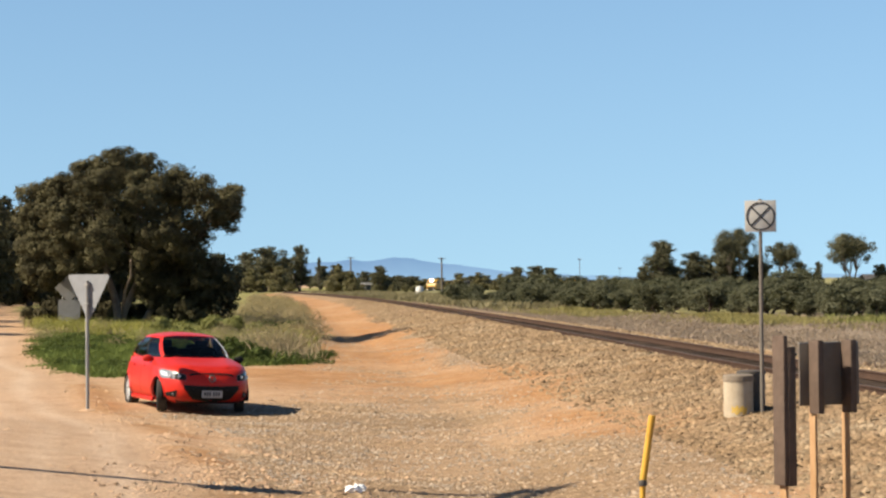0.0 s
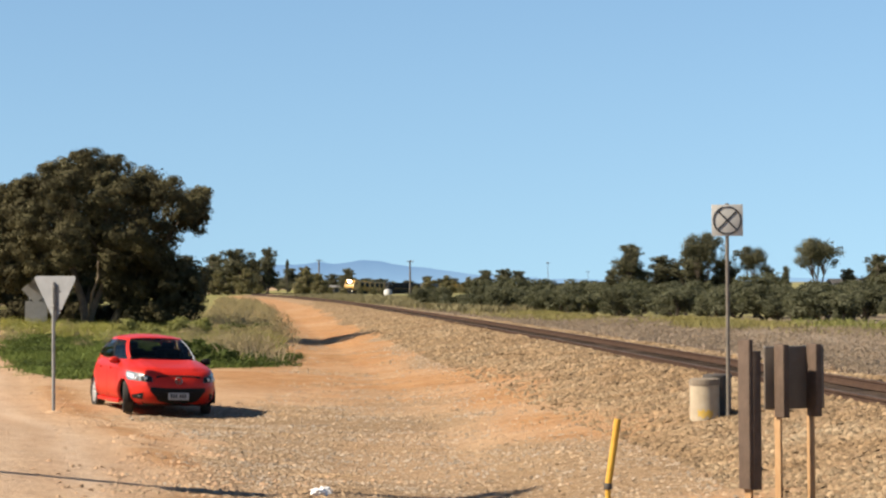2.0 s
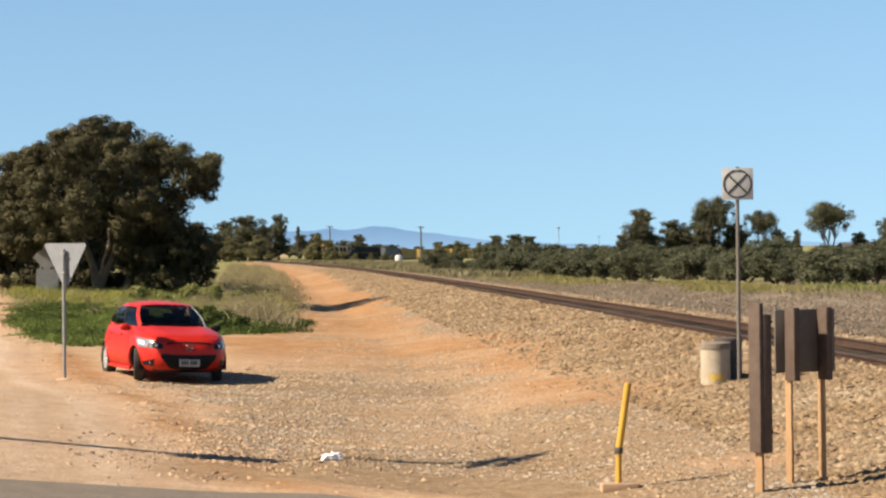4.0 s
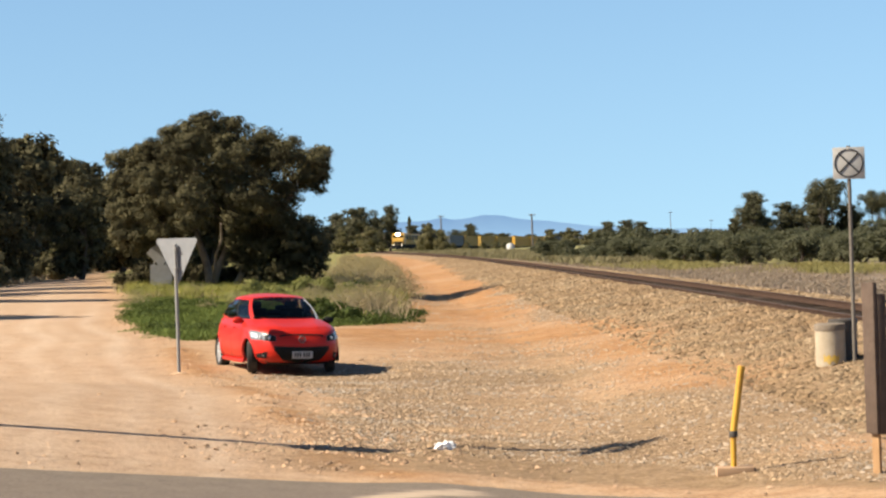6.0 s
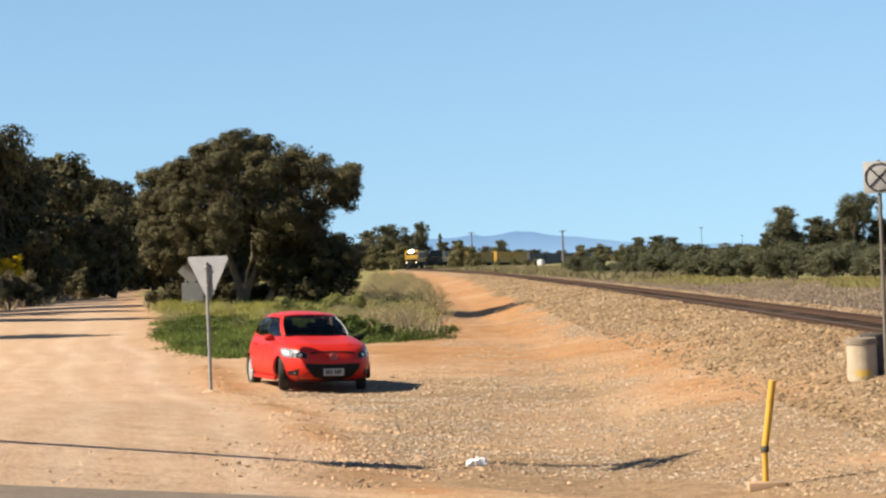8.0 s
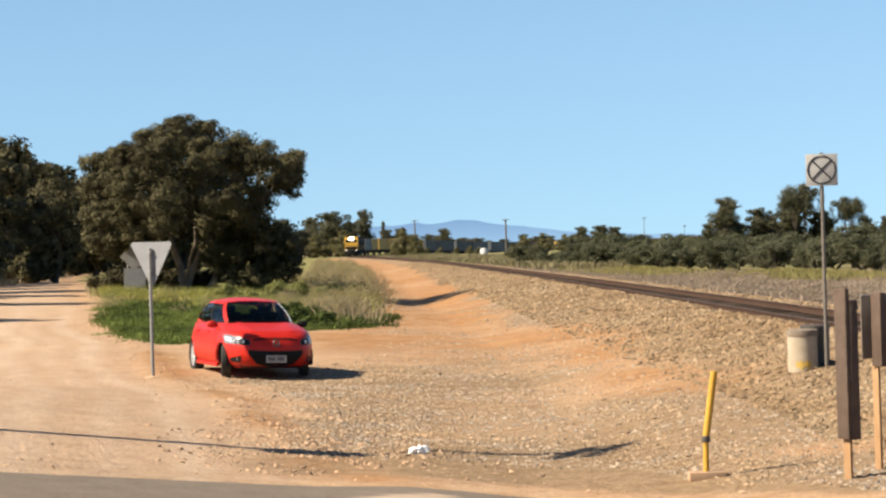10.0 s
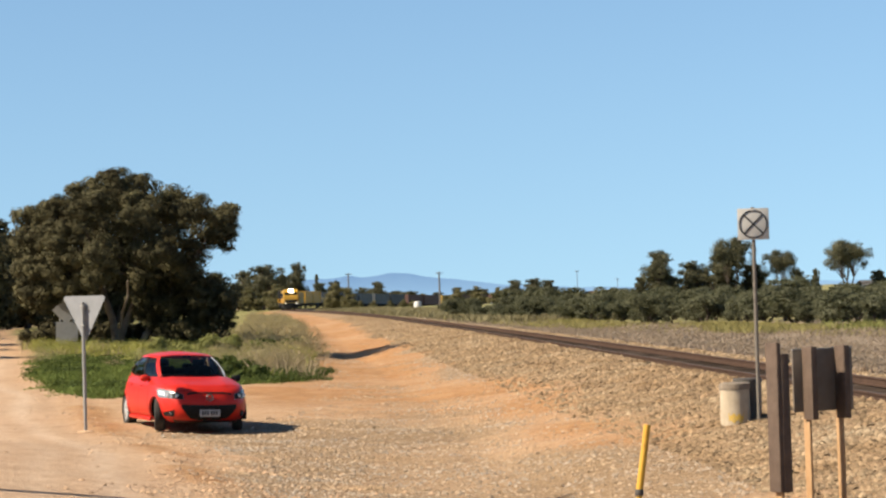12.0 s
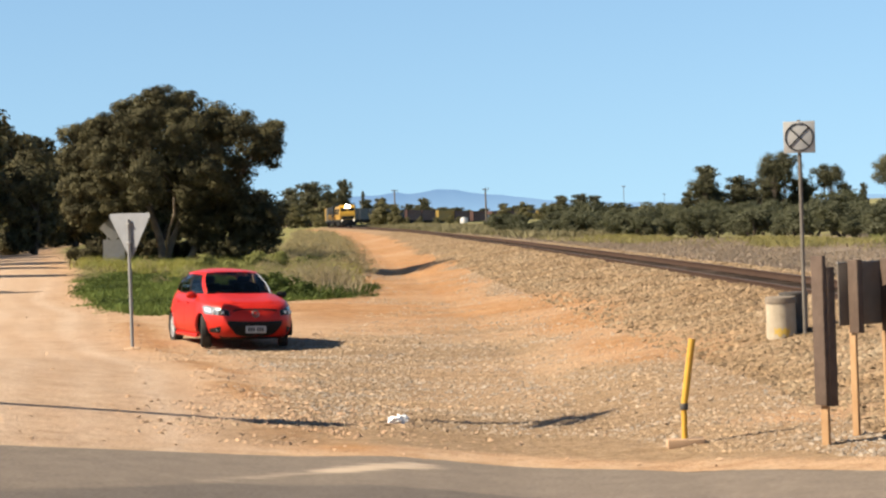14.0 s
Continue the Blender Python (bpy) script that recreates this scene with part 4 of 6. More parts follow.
    for k in range(3):
        z = 0.29 + 0.06 * k
        bm = bmesh.new()
        box(bm, (0, car_front(0, z, 0.012).y, z), (0.76, 0.012, 0.008))
        part("grille_bar", bm, M_black, grille)
    bm = bmesh.new()
    box(bm, (0, car_front(0, 0.35, 0.022).y, 0.345), (0.372, 0.012, 0.134), 0.004)
    plate = part("number_plate", bm, M_plate, car, "white number plate")
    for dx in (-0.13, -0.085, -0.04, 0.03, 0.075, 0.12):
        bm = bmesh.new()
        box(bm, (dx, car_front(0, 0.35, 0.03).y, 0.345), (0.03, 0.004, 0.07))
        part("plate_mark", bm, M_ink, plate)
    bm = bmesh.new()
    lathe(bm, [(0.044, 0), (0.062, 0), (0.068, 0.010), (0.058, 0.018), (0.046, 0.010)], 24, loop=True)
    for a in (-1, 1):
        rod(bm, (0, -0.02, 0.008), (a * 0.055, 0.025, 0.008), 0.011, 0.007, 6)
    e = part("emblem", bm, M_emblem, car, "round dull chrome emblem")
    e.matrix_basis = Matrix.Translation(car_front(0, 0.615, 0.004)) @ pose(0, 0, 0, 82, 0, 0)
    # black band: the bonnet's seam, widened to paint the shadow under its edge
    bm = skin_panel(lambda x, z: car_front(x, z, 0.006), -0.40, 0.40, lambda x: 0.690 - 0.035 * (x / 0.4) ** 4, lambda x: 0.712 - 0.02 * (x / 0.4) ** 4, 16, 1)
    part("bonnet_seam", bm, M_black, car)
    for side in (-1, 1):
        bm = skin_panel(lambda x, z: car_front(side * x, z, 0.007), 0.46, 0.80, lambda x: 0.575 + 0.035 * (x - 0.42) / 0.4, lambda x: 0.66 + 0.12 * ((x - 0.42) / 0.4) ** 0.9, 18, 5)
        lamp = part("headlight", bm, M_bowl, car, "clear swept-back headlight")
        bm = skin_panel(lambda x, z: car_front(side * x, z, 0.010), 0.465, 0.635, lambda x: 0.578 + 0.035 * (x - 0.42) / 0.4, lambda x: 0.655 + 0.12 * ((x - 0.42) / 0.4) ** 0.9, 6, 4)
        part("lamp_mask", bm, M_black, lamp)
        for cx, r in ((0.56, 0.036), (0.68, 0.046)):
            bm = bmesh.new()
            bmesh.ops.create_uvsphere(bm, u_segments=14, v_segments=8, radius=r)
            bmesh.ops.scale(bm, vec=(1, 0.45, 0.95), verts=bm.verts)
            o = part("reflector", bm, M_lens, lamp)
            o.location = car_front(side * cx, 0.642, 0.003)
        bm = skin_panel(lambda x, z: car_front(side * x, z, 0.012), 0.725, 0.79, lambda x: 0.63 + 0.04 * (x - 0.725) / 0.1, lambda x: 0.715 + 0.03 * (x - 0.725) / 0.1, 6, 3)
        part("indicator_lens", bm, M_lens, lamp)
        bm = skin_panel(lambda x, z: car_front(side * x, z, 0.007), 0.60, 0.76, lambda x: 0.275 + 0.1 * (x - 0.60), lambda x: 0.40 - 0.35 * (x - 0.60), 8, 4)
        fog = part("fog_lamp_recess", bm, M_black, car)
        bm = bmesh.new()
        bmesh.ops.create_uvsphere(bm, u_segments=12, v_segments=8, radius=0.024)
        bmesh.ops.scale(bm, vec=(1, 0.5, 1), verts=bm.verts)
        o = part("fog_lamp", bm, M_emblem, fog)
        o.location = car_front(side * 0.645, 0.325, 0.004)
        # mirror on its stalk
        bm = bmesh.new()
        bmesh.ops.create_uvsphere(bm, u_segments=16, v_segments=10, radius=0.092)
        bmesh.ops.scale(bm, vec=(1.1, 0.6, 0.72), verts=bm.verts)
        bmesh.ops.translate(bm, vec=(side * 0.85, 0.63, 0.928), verts=bm.verts)
        rod(bm, (side * 0.70, 0.63, 0.89), (side * 0.80, 0.63, 0.91), 0.025, 0.03, 8)
        # the right-hand mirror's shade is put in as a black colour
        part("door_mirror", bm, M_red if side < 0 else M_black, car, "" if side < 0 else "door mirror coloured black for its shade")
        # doors: seams and handles
        for y0 in (0.42, 1.21, 2.02):
            bm = bmesh.new()
            zs = np.linspace(0.27, 0.90, 12)
            left = [bm.verts.new(car_flank(y0 + 0.05 * (z - 0.5) * (1 if y0 > 2 else 0), float(z), side, 0.004)) for z in zs]
            right_ = [bm.verts.new(car_flank(y0 + 0.014 + 0.05 * (z - 0.5) * (1 if y0 > 2 else 0), float(z), side, 0.004)) for z in zs]
            for i in range(len(zs) - 1):
                bm.faces.new((left[i], right_[i], right_[i + 1], left[i + 1]))
            part("door_seam", bm, M_black, car)
        for y0 in (1.02, 1.86):
            bm = bmesh.new()
            c = car_flank(y0, 0.79, side, 0.018)
            box(bm, c, (0.03, 0.16, 0.03), 0.01)
            part("door_handle", bm, M_red, car)
        bm = bmesh.new()
        box(bm, (side * 0.79, 1.25, 0.2), (0.06, 1.75, 0.07), 0.02)
        part("sill", bm, M_red, car)
        # tail lamp
        bm = bmesh.new()
        box(bm, (side * 0.60, 2.90, 0.82), (0.12, 0.14, 0.22), 0.04)
        part("tail_lamp", bm, M_red, car)
        for ay, steer in ((0.0, -14), (2.49, 0)):
            wheel = new("wheel")
            wheel.parent = car
            wheel.matrix_basis = pose(side * 0.715, ay, 0.292, 0, 0, steer * 1.0)
            bm = bmesh.new()
            lathe(bm, [(0.20, -0.085), (0.265, -0.092), (0.288, -0.07), (0.292, 0), (0.288, 0.07), (0.265, 0.092), (0.20, 0.085), (0.195, 0)], 36, axis="x", loop=True)
            part("tyre", bm, M_tyre, wheel, "dusty black tyre")
            bm = bmesh.new()
            lathe(bm, [(0.205, side * 0.05), (0.20, side * 0.075), (0.185, side * 0.078), (0.178, side * 0.045), (0.06, side * 0.03), (0.02, side * 0.03)], 32, axis="x")
            for k in range(10):
                a = 2 * math.pi * k / 10
                rod(bm, (side * 0.068, 0.04 * math.cos(a), 0.04 * math.sin(a)), (side * 0.07, 0.19 * math.cos(a), 0.19 * math.sin(a)), 0.02, 0.014, 6)
            rod(bm, (side * 0.03, 0, 0), (side * 0.085, 0, 0), 0.045, 0.04, 14)
            part("rim", bm, M_rim, wheel, "silver multi-spoke alloy rim")
            # wheel arch: dark housing and a rolled red lip
            bm = bmesh.new()
            rows = []
            for k in range(21):
                a = math.pi * (-0.12 + 1.24 * k / 20)
                rows.append([bm.verts.new((side * x, ay + 0.342 * math.cos(a), 0.30 + 0.342 * math.sin(a))) for x in (0.50, 0.80)])
            for p, q in zip(rows, rows[1:]):
                bm.faces.new((p[0], p[1], q[1], q[0]))
            bmesh.ops.create_circle(bm, cap_ends=True, segments=28, radius=0.345, matrix=Matrix.Translation((side * 0.5, ay, 0.30)) @ pose(0, 0, 0, 0, 90, 0))
            for v in bm.verts:
                v.co.z = max(v.co.z, 0.21)
            part("wheel_arch_liner", bm, M_black, car)
            bm = bmesh.new()
            rows = []
            for k in range(25):
                a = math.pi * (-0.1 + 1.2 * k / 24)
                rr = []
                for dr, out in ((-0.012, -0.03), (-0.012, 0.012), (0.03, 0.012), (0.045, -0.012)):
                    yy, zz = ay + (0.335 + dr) * math.cos(a), 0.30 + (0.335 + dr) * math.sin(a)
                    rr.append(bm.verts.new(car_flank(yy, max(zz, 0.2), side, out)))
                rows.append(rr)
            for p, q in zip(rows, rows[1:]):
                for j in range(3):
                    bm.faces.new((p[j], p[j + 1], q[j + 1], q[j]))
            part("wheel_arch_lip", bm, M_red, car)
    # underside
    bm = bmesh.new()
    box(bm, (0, 1.15, 0.26), (1.2, 3.4, 0.12), 0.03)
    part("underbody", bm, M_black, car)
    # cabin: dash, seats with head rests, wheel
    bm = bmesh.new()
    box(bm, (0, 0.62, 0.955), (1.22, 0.42, 0.08), 0.03)
    box(bm, (0, 1.7, 0.975), (1.26, 1.9, 0.02))
    part("dashboard", bm, M_black, car)
    for sx in (-0.34, 0.34):
        bm = bmesh.new()
        box(bm, (sx, 1.42, 1.04), (0.44, 0.12, 0.20), 0.04)
        box(bm, (sx, 1.45, 1.19), (0.24, 0.09, 0.15), 0.04)
        part("seat", bm, M_black, car, "dark cloth seat with head rest")
    bm = bmesh.new()
    box(bm, (0, 2.28, 1.02), (1.1, 0.12, 0.14), 0.04)
    for sx in (-0.36, 0.36):
        box(bm, (sx, 2.30, 1.12), (0.22, 0.08, 0.12), 0.03)
    part("rear_seat", bm, M_black, car)
    bm = bmesh.new()
    lathe(bm, [(0.165, -0.012), (0.18, 0), (0.165, 0.012), (0.15, 0)], 24, loop=True)
    w = part("steering_wheel", bm, M_black, car)
    w.matrix_basis = pose(0.34, 0.92, 1.0, 65, 0, 0)
    bm = bmesh.new()
    box(bm, (0.0, 0.99, 1.325), (0.17, 0.02, 0.05), 0.01)
    part("rear_view_mirror", bm, M_black, car)
    return car


CAR_AT = (-4.42, 41.12)
build_car(pose(CAR_AT[0], CAR_AT[1], float(height(*CAR_AT, False)) + 0.0, 0, 0, 20) @ pose(0, 0, 0, 0, 2.6, 0))


# ---- signs, posts and drums beside the crossing ----
def rounded_triangle(side, r, n=6):
    """Point-down triangle with rounded corners, in x and z, its tip at z = 0."""
    h = side * math.sqrt(3) / 2
    pts = []
    for (cx, cz), a0 in (((0, 2 * r), 210), ((side / 2 - 1.732 * r, h - r), -30), ((-side / 2 + 1.732 * r, h - r), 90)):
        for i in range(n + 1):
            a = radians(a0 + 120 * i / n)
            pts.append((cx + r * math.cos(a), cz + r * math.sin(a)))
    return pts


def plate_mesh(pts, thick):
    bm = bmesh.new()
    f = [bm.verts.new((x, -thick / 2, z)) for x, z in pts]
    b = [bm.verts.new((x, thick / 2, z)) for x, z in pts]
    bm.faces.new(f)
    bm.faces.new(b[::-1])
    for i in range(len(pts)):
        j = (i + 1) % len(pts)
        bm.faces.new((f[i], f[j], b[j], b[i]))
    return bm


def give_way_sign(x, y):
    g = ground_at(x, y)
    s = thing("give_way_sign", "back of a grey triangular give way sign on a steel post", "road sign", pose(x, y, g, 0, 0.6, -29))
    bm = bmesh.new()
    rod(bm, (0, 0, -0.3), (0, 0, 2.28), 0.03, None, 14)
    part("post", bm, M_steel, s)
    o = part("sign_plate", plate_mesh(rounded_triangle(0.955, 0.045), 0.006), M_signback, s, "bare aluminium back, point down", smooth=False)
    o.location = (0, 0.05, 1.56)
    for z in (1.87, 2.20):
        bm = bmesh.new()
        box(bm, (0, 0.036, z), (0.14 if z > 2.1 else 0.1, 0.014, 0.03), 0.004)
        part("bracket", bm, M_steel, s)
        bm = bmesh.new()
        box(bm, (0, 0.0, z), (0.09, 0.075, 0.03), 0.008)
        part("clamp", bm, M_steel, s)
    bm = bmesh.new()
    lathe(bm, [(0.16, -0.05), (0.15, 0.03), (0.06, 0.05), (0.03, 0.05)], 14)
    part("footing", bm, M_clod, s)


def diamond_sign(x, y):
    g = ground_at(x, y)
    s = thing("warning_sign", "grey back of a diamond warning sign over a plate", "road sign", pose(x, y, g, 0, 1.5, 8))
    for sx in (-0.28, 0.28):
        bm = bmesh.new()
        rod(bm, (sx, 0, -0.3), (sx, 0, 2.2), 0.04, None, 12)
        part("post", bm, M_steel, s)
    d = 0.66
    o = part("diamond_plate", plate_mesh([(0, -d), (d, 0), (0, d), (-d, 0)], 0.008), M_signback_old, s, smooth=False)
    o.location = (0, -0.05, 1.86)
    o = part("lower_plate", plate_mesh([(-0.5, -0.6), (0.5, -0.6), (0.5, 0.6), (-0.5, 0.6)], 0.008), M_signback_old, s, smooth=False)
    o.location = (0.02, -0.062, 0.72)
    for z in (0.35, 1.1, 1.7, 2.0):
        bm = bmesh.new()
        box(bm, (0, -0.03, z), (0.62, 0.03, 0.05), 0.006)
        part("rail", bm, M_steel, s)


def cross_sign(x, y):
    """Square board with a ring and a cross, on a tall thin pole."""
    g = ground_at(x, y)
    s = thing("crossing_marker", "square off-white board with black ringed cross on pole", "railway sign", pose(x, y, g, 0, 0.4, -4))
    bm = bmesh.new()
    rod(bm, (0, 0, -0.4), (0, 0, 3.12), 0.03, 0.027, 14)
    part("pole", bm, M_oldpole, s, "dull grey-brown steel pole")
    bm = bmesh.new()
    box(bm, (0, -0.035, 2.87), (0.455, 0.008, 0.46), 0.003)
    part("board", bm, M_signwhite, s)
    bm = bmesh.new()
    seg, R, r = 40, 0.208, 0.186
    ring = []
    for i in range(seg):
        a = 2 * math.pi * i / seg
        ring.append([bm.verts.new((q * math.cos(a), yy, 2.87 + q * math.sin(a))) for q, yy in ((r, -0.040), (r, -0.046), (R, -0.046), (R, -0.040))])
    for i in range(seg):
        p, q = ring[i], ring[(i + 1) % seg]
        for j in range(4):
            bm.faces.new((p[j], p[(j + 1) % 4], q[(j + 1) % 4], q[j]))
    part("ring", bm, M_ink, s)
    for a in (45, -45):
        bm = bmesh.new()
        box(bm, (0, -0.044, 2.87), (0.025, 0.006, 0.375), 0, pose(0, 0, 0, 0, a, 0))
        part("cross_bar", bm, M_ink, s)
    for z in (2.69, 3.07):
        bm = bmesh.new()
        box(bm, (0, -0.02, z), (0.08, 0.06, 0.03), 0.006)
        part("clamp", bm, M_steel, s)


def concrete_drum(x, y):
    g = ground_at(x, y)
    s = thing("cable_drum_pit", "round pale concrete pit ring with yellow paint mark", "concrete pit", pose(x, y, g - 0.06, 0, 0, 0))
    bm = bmesh.new()
    lathe(bm, [(0.01, 0), (0.219, 0), (0.215, 0.48), (0.215, 0.575)], 40)
    part("barrel", bm, M_concrete, s, "sun-bleached concrete wall")
    # the lid's shade is put in as a darker concrete colour
    bm = bmesh.new()
    lathe(bm, [(0.01, 0.57), (0.223, 0.57), (0.228, 0.60), (0.223, 0.655), (0.195, 0.67), (0.01, 0.672)], 40)
    part("lid", bm, M_concrete_lid, s, "concrete lid coloured dark for its shade")
    bm = bmesh.new()
    grid = []
    for i in range(9):
        a = radians(-124 + 60 * i / 8)
        lo, hi = 0.11 + 0.03 * math.sin(i * 1.7), 0.21 + 0.03 * math.cos(i * 2.3)
        grid.append([bm.verts.new((0.2215 * math.cos(a), 0.2215 * math.sin(a), z)) for z in (lo, (lo + hi) / 2, hi)])
    for p, q in zip(grid, grid[1:]):
        for j in range(2):
            bm.faces.new((p[j], q[j], q[j + 1], p[j + 1]))
    part("paint_mark", bm, M_yellow_faded, s, "faded yellow paint mark")


def dark_box(x, y):
    g = ground_at(x, y)
    s = thing("signal_box", "dark grey steel drum with a flat lid", "drum", pose(x, y, g - 0.06, 0, 0, 12))
    bm = bmesh.new()
    lathe(bm, [(0.01, 0), (0.20, 0), (0.20, 0.30), (0.206, 0.305), (0.206, 0.325), (0.20, 0.33), (0.20, 0.62)], 32)
    part("shell", bm, M_dark_drum, s)
    bm = bmesh.new()
    lathe(bm, [(0.01, 0.615), (0.216, 0.615), (0.216, 0.66), (0.20, 0.672), (0.01, 0.672)], 32)
    part("lid", bm, M_dark_drum, s)


def yellow_post(x, y):
    """Bent yellow marker post in two pieces, with a concrete block at its foot."""
    g = ground_at(x, y)
    s = thing("marker_post", "bent yellow painted steel marker post in concrete block", "post", pose(x, y, g))
    bm = bmesh.new()
    rod(bm, (-0.052, 0, -0.1), (-0.044, 0, 0.38), 0.028, None, 12)
    part("lower_post", bm, M_yellow, s)
    bm = bmesh.new()
    rod(bm, (-0.046, 0, 0.365), (0.058, 0, 1.02), 0.034, None, 12)
    part("upper_post", bm, M_yellow, s)
    bm = bmesh.new()
    lathe(bm, [(0.039, 0.0), (0.041, 0.02), (0.041, 0.05), (0.036, 0.06)], 14, (-0.044, 0, 0.345))
    part("collar", bm, M_dark_drum, s)
    bm = bmesh.new()
    box(bm, (-0.04, 0, 0.02), (0.36, 0.2, 0.09), 0.015)
    part("footing", bm, M_clod, s)


def plank_sign(x, y):
    """Tall dark planks bolted to the edge of a timber post."""
    g = ground_at(x, y)
    s = thing("plank_sign", "tall dark stained planks bolted to a timber post", "sign", pose(x, y, g, 0, 0.3, 24))
    bm = bmesh.new()
    box(bm, (0.03, 0.02, 0.75), (0.028, 0.115, 1.65), 0.005)
    part("post", bm, M_timber, s, "bare orange-brown timber post")
    bm = bmesh.new()
    box(bm, (-0.012, -0.005, 1.045), (0.045, 0.19, 1.36), 0.006)
    part("plank", bm, M_timber_dark, s)
    bm = bmesh.new()
    box(bm, (0.05, -0.085, 0.99), (0.085, 0.045, 1.26), 0.006)
    part("plank", bm, M_timber_dark, s)
    for z in (0.55, 1.55):
        bm = bmesh.new()
        rod(bm, (0.07, -0.06, z), (0.125, -0.06, z), 0.014, None, 8)
        part("bolt", bm, M_dark_drum, s)


def back_board(x, y):
    """Grey-brown sign board seen from behind, on two timber posts."""
    g = ground_at(x, y)
    s = thing("sign_board", "back of a weathered grey-brown sign board on timber posts", "sign", pose(x, y, g, 0, 0.2, 24))
    for px in (-0.17, 0.19):
        bm = bmesh.new()
        box(bm, (px, -0.02, 0.70), (0.026, 0.10, 1.80), 0.005)
        part("post", bm, M_timber, s, "bare orange-brown timber post")
        bm = bmesh.new()
        box(bm, (px - 0.01, -0.10, 1.29), (0.065, 0.16, 0.68), 0.006)
        part("batten", bm, M_timber_dark, s, "dark stained batten")
        for z in (1.09, 1.53):
            bm = bmesh.new()
            rod(bm, (px + 0.02, -0.10, z), (px + 0.07, -0.10, z), 0.012, None, 8)
            part("bolt", bm, M_dark_drum, s)
    bm = bmesh.new()
    box(bm, (0.02, -0.005, 1.31), (0.66, 0.018, 0.58), 0.004)
    part("board", bm, M_panel, s)
    bm = bmesh.new()
    box(bm, (0.02, -0.005, 1.605), (0.66, 0.024, 0.012), 0.002)
    part("edge_strip", bm, M_steel, s)


def power_pole(x, y, h, name="power_pole", arms=((-0.3, 2.4), (-1.3, 1.8)), transformer=False, turn=0.0, r=0.15, lean=0.0, label="grey timber power pole with crossarms and insulators"):
    g = ground_at(x, y)
    s = thing(name, label, "power pole", pose(x, y, g, -lean, 0, 0) @ pose(0, 0, 0, 0, 0, turn), "power poles")
    bm = bmesh.new()
    rod(bm, (0, 0, -0.5), (0, 0, h), r, r * 0.7, 12)
    part("pole", bm, M_pole, s)
    for dz, ln in arms:
        bm = bmesh.new()
        box(bm, (0.0, -r, h + dz), (ln, 0.1, 0.12), 0.01)
        arm = part("crossarm", bm, M_pole, s)
        for k in (-0.46, -0.2, 0.2, 0.46):
            bm = bmesh.new()
            lathe(bm, [(0.02, 0), (0.05, 0.03), (0.03, 0.08), (0.055, 0.11), (0.02, 0.18)], 10, (k * ln, -r, h + dz + 0.06))
            part("insulator", bm, M_signback, arm)
    if transformer:
        bm = bmesh.new()
        lathe(bm, [(0.02, 0), (0.17, 0.0), (0.19, 0.08), (0.19, 0.62), (0.13, 0.7), (0.02, 0.72)], 20, (0, -0.36, h - 3.25))
        part("transformer", bm, M_steel, s)


give_way_sign(-6.22, 39.64)
diamond_sign(-17.3, 105.0)
cross_sign(4.61, 33.2)
concrete_drum(4.285, 33.35)
dark_box(4.53, 33.75)
yellow_post(1.925, 21.9)
plank_sign(3.05, 20.75)
back_board(3.57, 21.35)
# beside the road, past the picture's edge: its shadow falls across the verge
power_pole(-9.7, 21.9, 8.6, arms=((-0.15, 1.5), (-0.5, 1.4)), turn=62, transformer=True, r=0.12, lean=5.5)
# along the line, far off
power_pole(-20.5, 505, 7.9, arms=((-0.2, 1.5),), turn=20, r=0.2)
power_pole(-0.3, 430, 6.7, arms=((-0.2, 1.3),), turn=10, r=0.2)
power_pole(33.5, 560, 7.6, arms=((-0.2, 1.0),), turn=10, r=0.09)
power_pole(48, 620, 7.0, arms=((-0.2, 1.0),), turn=10, r=0.07)


def litter(x, y):
    bm = bmesh.new()
    bmesh.ops.create_icosphere(bm, subdivisions=3, radius=0.135)
    for v in bm.verts:
        k = 0.7 + 0.55 * noise.noise(v.co * 14) + 0.3 * noise.noise(v.co * 31)
        v.co = Vector((v.co.x * 1.1 * k, v.co.y * 0.8 * k, v.co.z * 0.55 * k + 0.05))
    ob = part("plastic_bag", bm, M_white)
    ob.matrix_world = pose(x, y, ground_at(x, y), 0, 4, 20)
    tagged(ob, "crumpled white plastic bag lying on the dirt", "litter")


litter(-0.98, 24.75)


def farm_shed(x, y, w, d, h, turn, mat_wall, label, mat_roof):
    s = thing("farm_shed", label, "shed", pose(x, y, 0, 0, 0, turn))
    bm = bmesh.new()
    box(bm, (0, 0, h / 2), (w, d, h))
    part("wall", bm, mat_wall, s, smooth=False)
    bm = bmesh.new()
    a = [bm.verts.new(p) for p in ((-w / 2 - 0.4, -d / 2 - 0.4, h), (w / 2 + 0.4, -d / 2 - 0.4, h), (w / 2 + 0.4, 0, h + d * 0.16), (-w / 2 - 0.4, 0, h + d * 0.16), (w / 2 + 0.4, d / 2 + 0.4, h), (-w / 2 - 0.4, d / 2 + 0.4, h))]
    bm.faces.new(a[:4])
    bm.faces.new((a[3], a[2], a[4], a[5]))
    bmesh.ops.solidify(bm, geom=bm.faces[:], thickness=0.12)
    part("roof", bm, mat_roof, s, smooth=False)
    for k in (-0.25, 0.25):
        bm = bmesh.new()
        box(bm, (k * w, -d / 2 - 0.03, h * 0.45), (w * 0.2, 0.06, h * 0.8))
        part("door", bm, M_cont_dark, s, smooth=False)


farm_shed(-20.9, 680, 6.8, 4, 1.65, 8, M_wall, "low farm shed with a pale iron roof behind trees", M_roof)
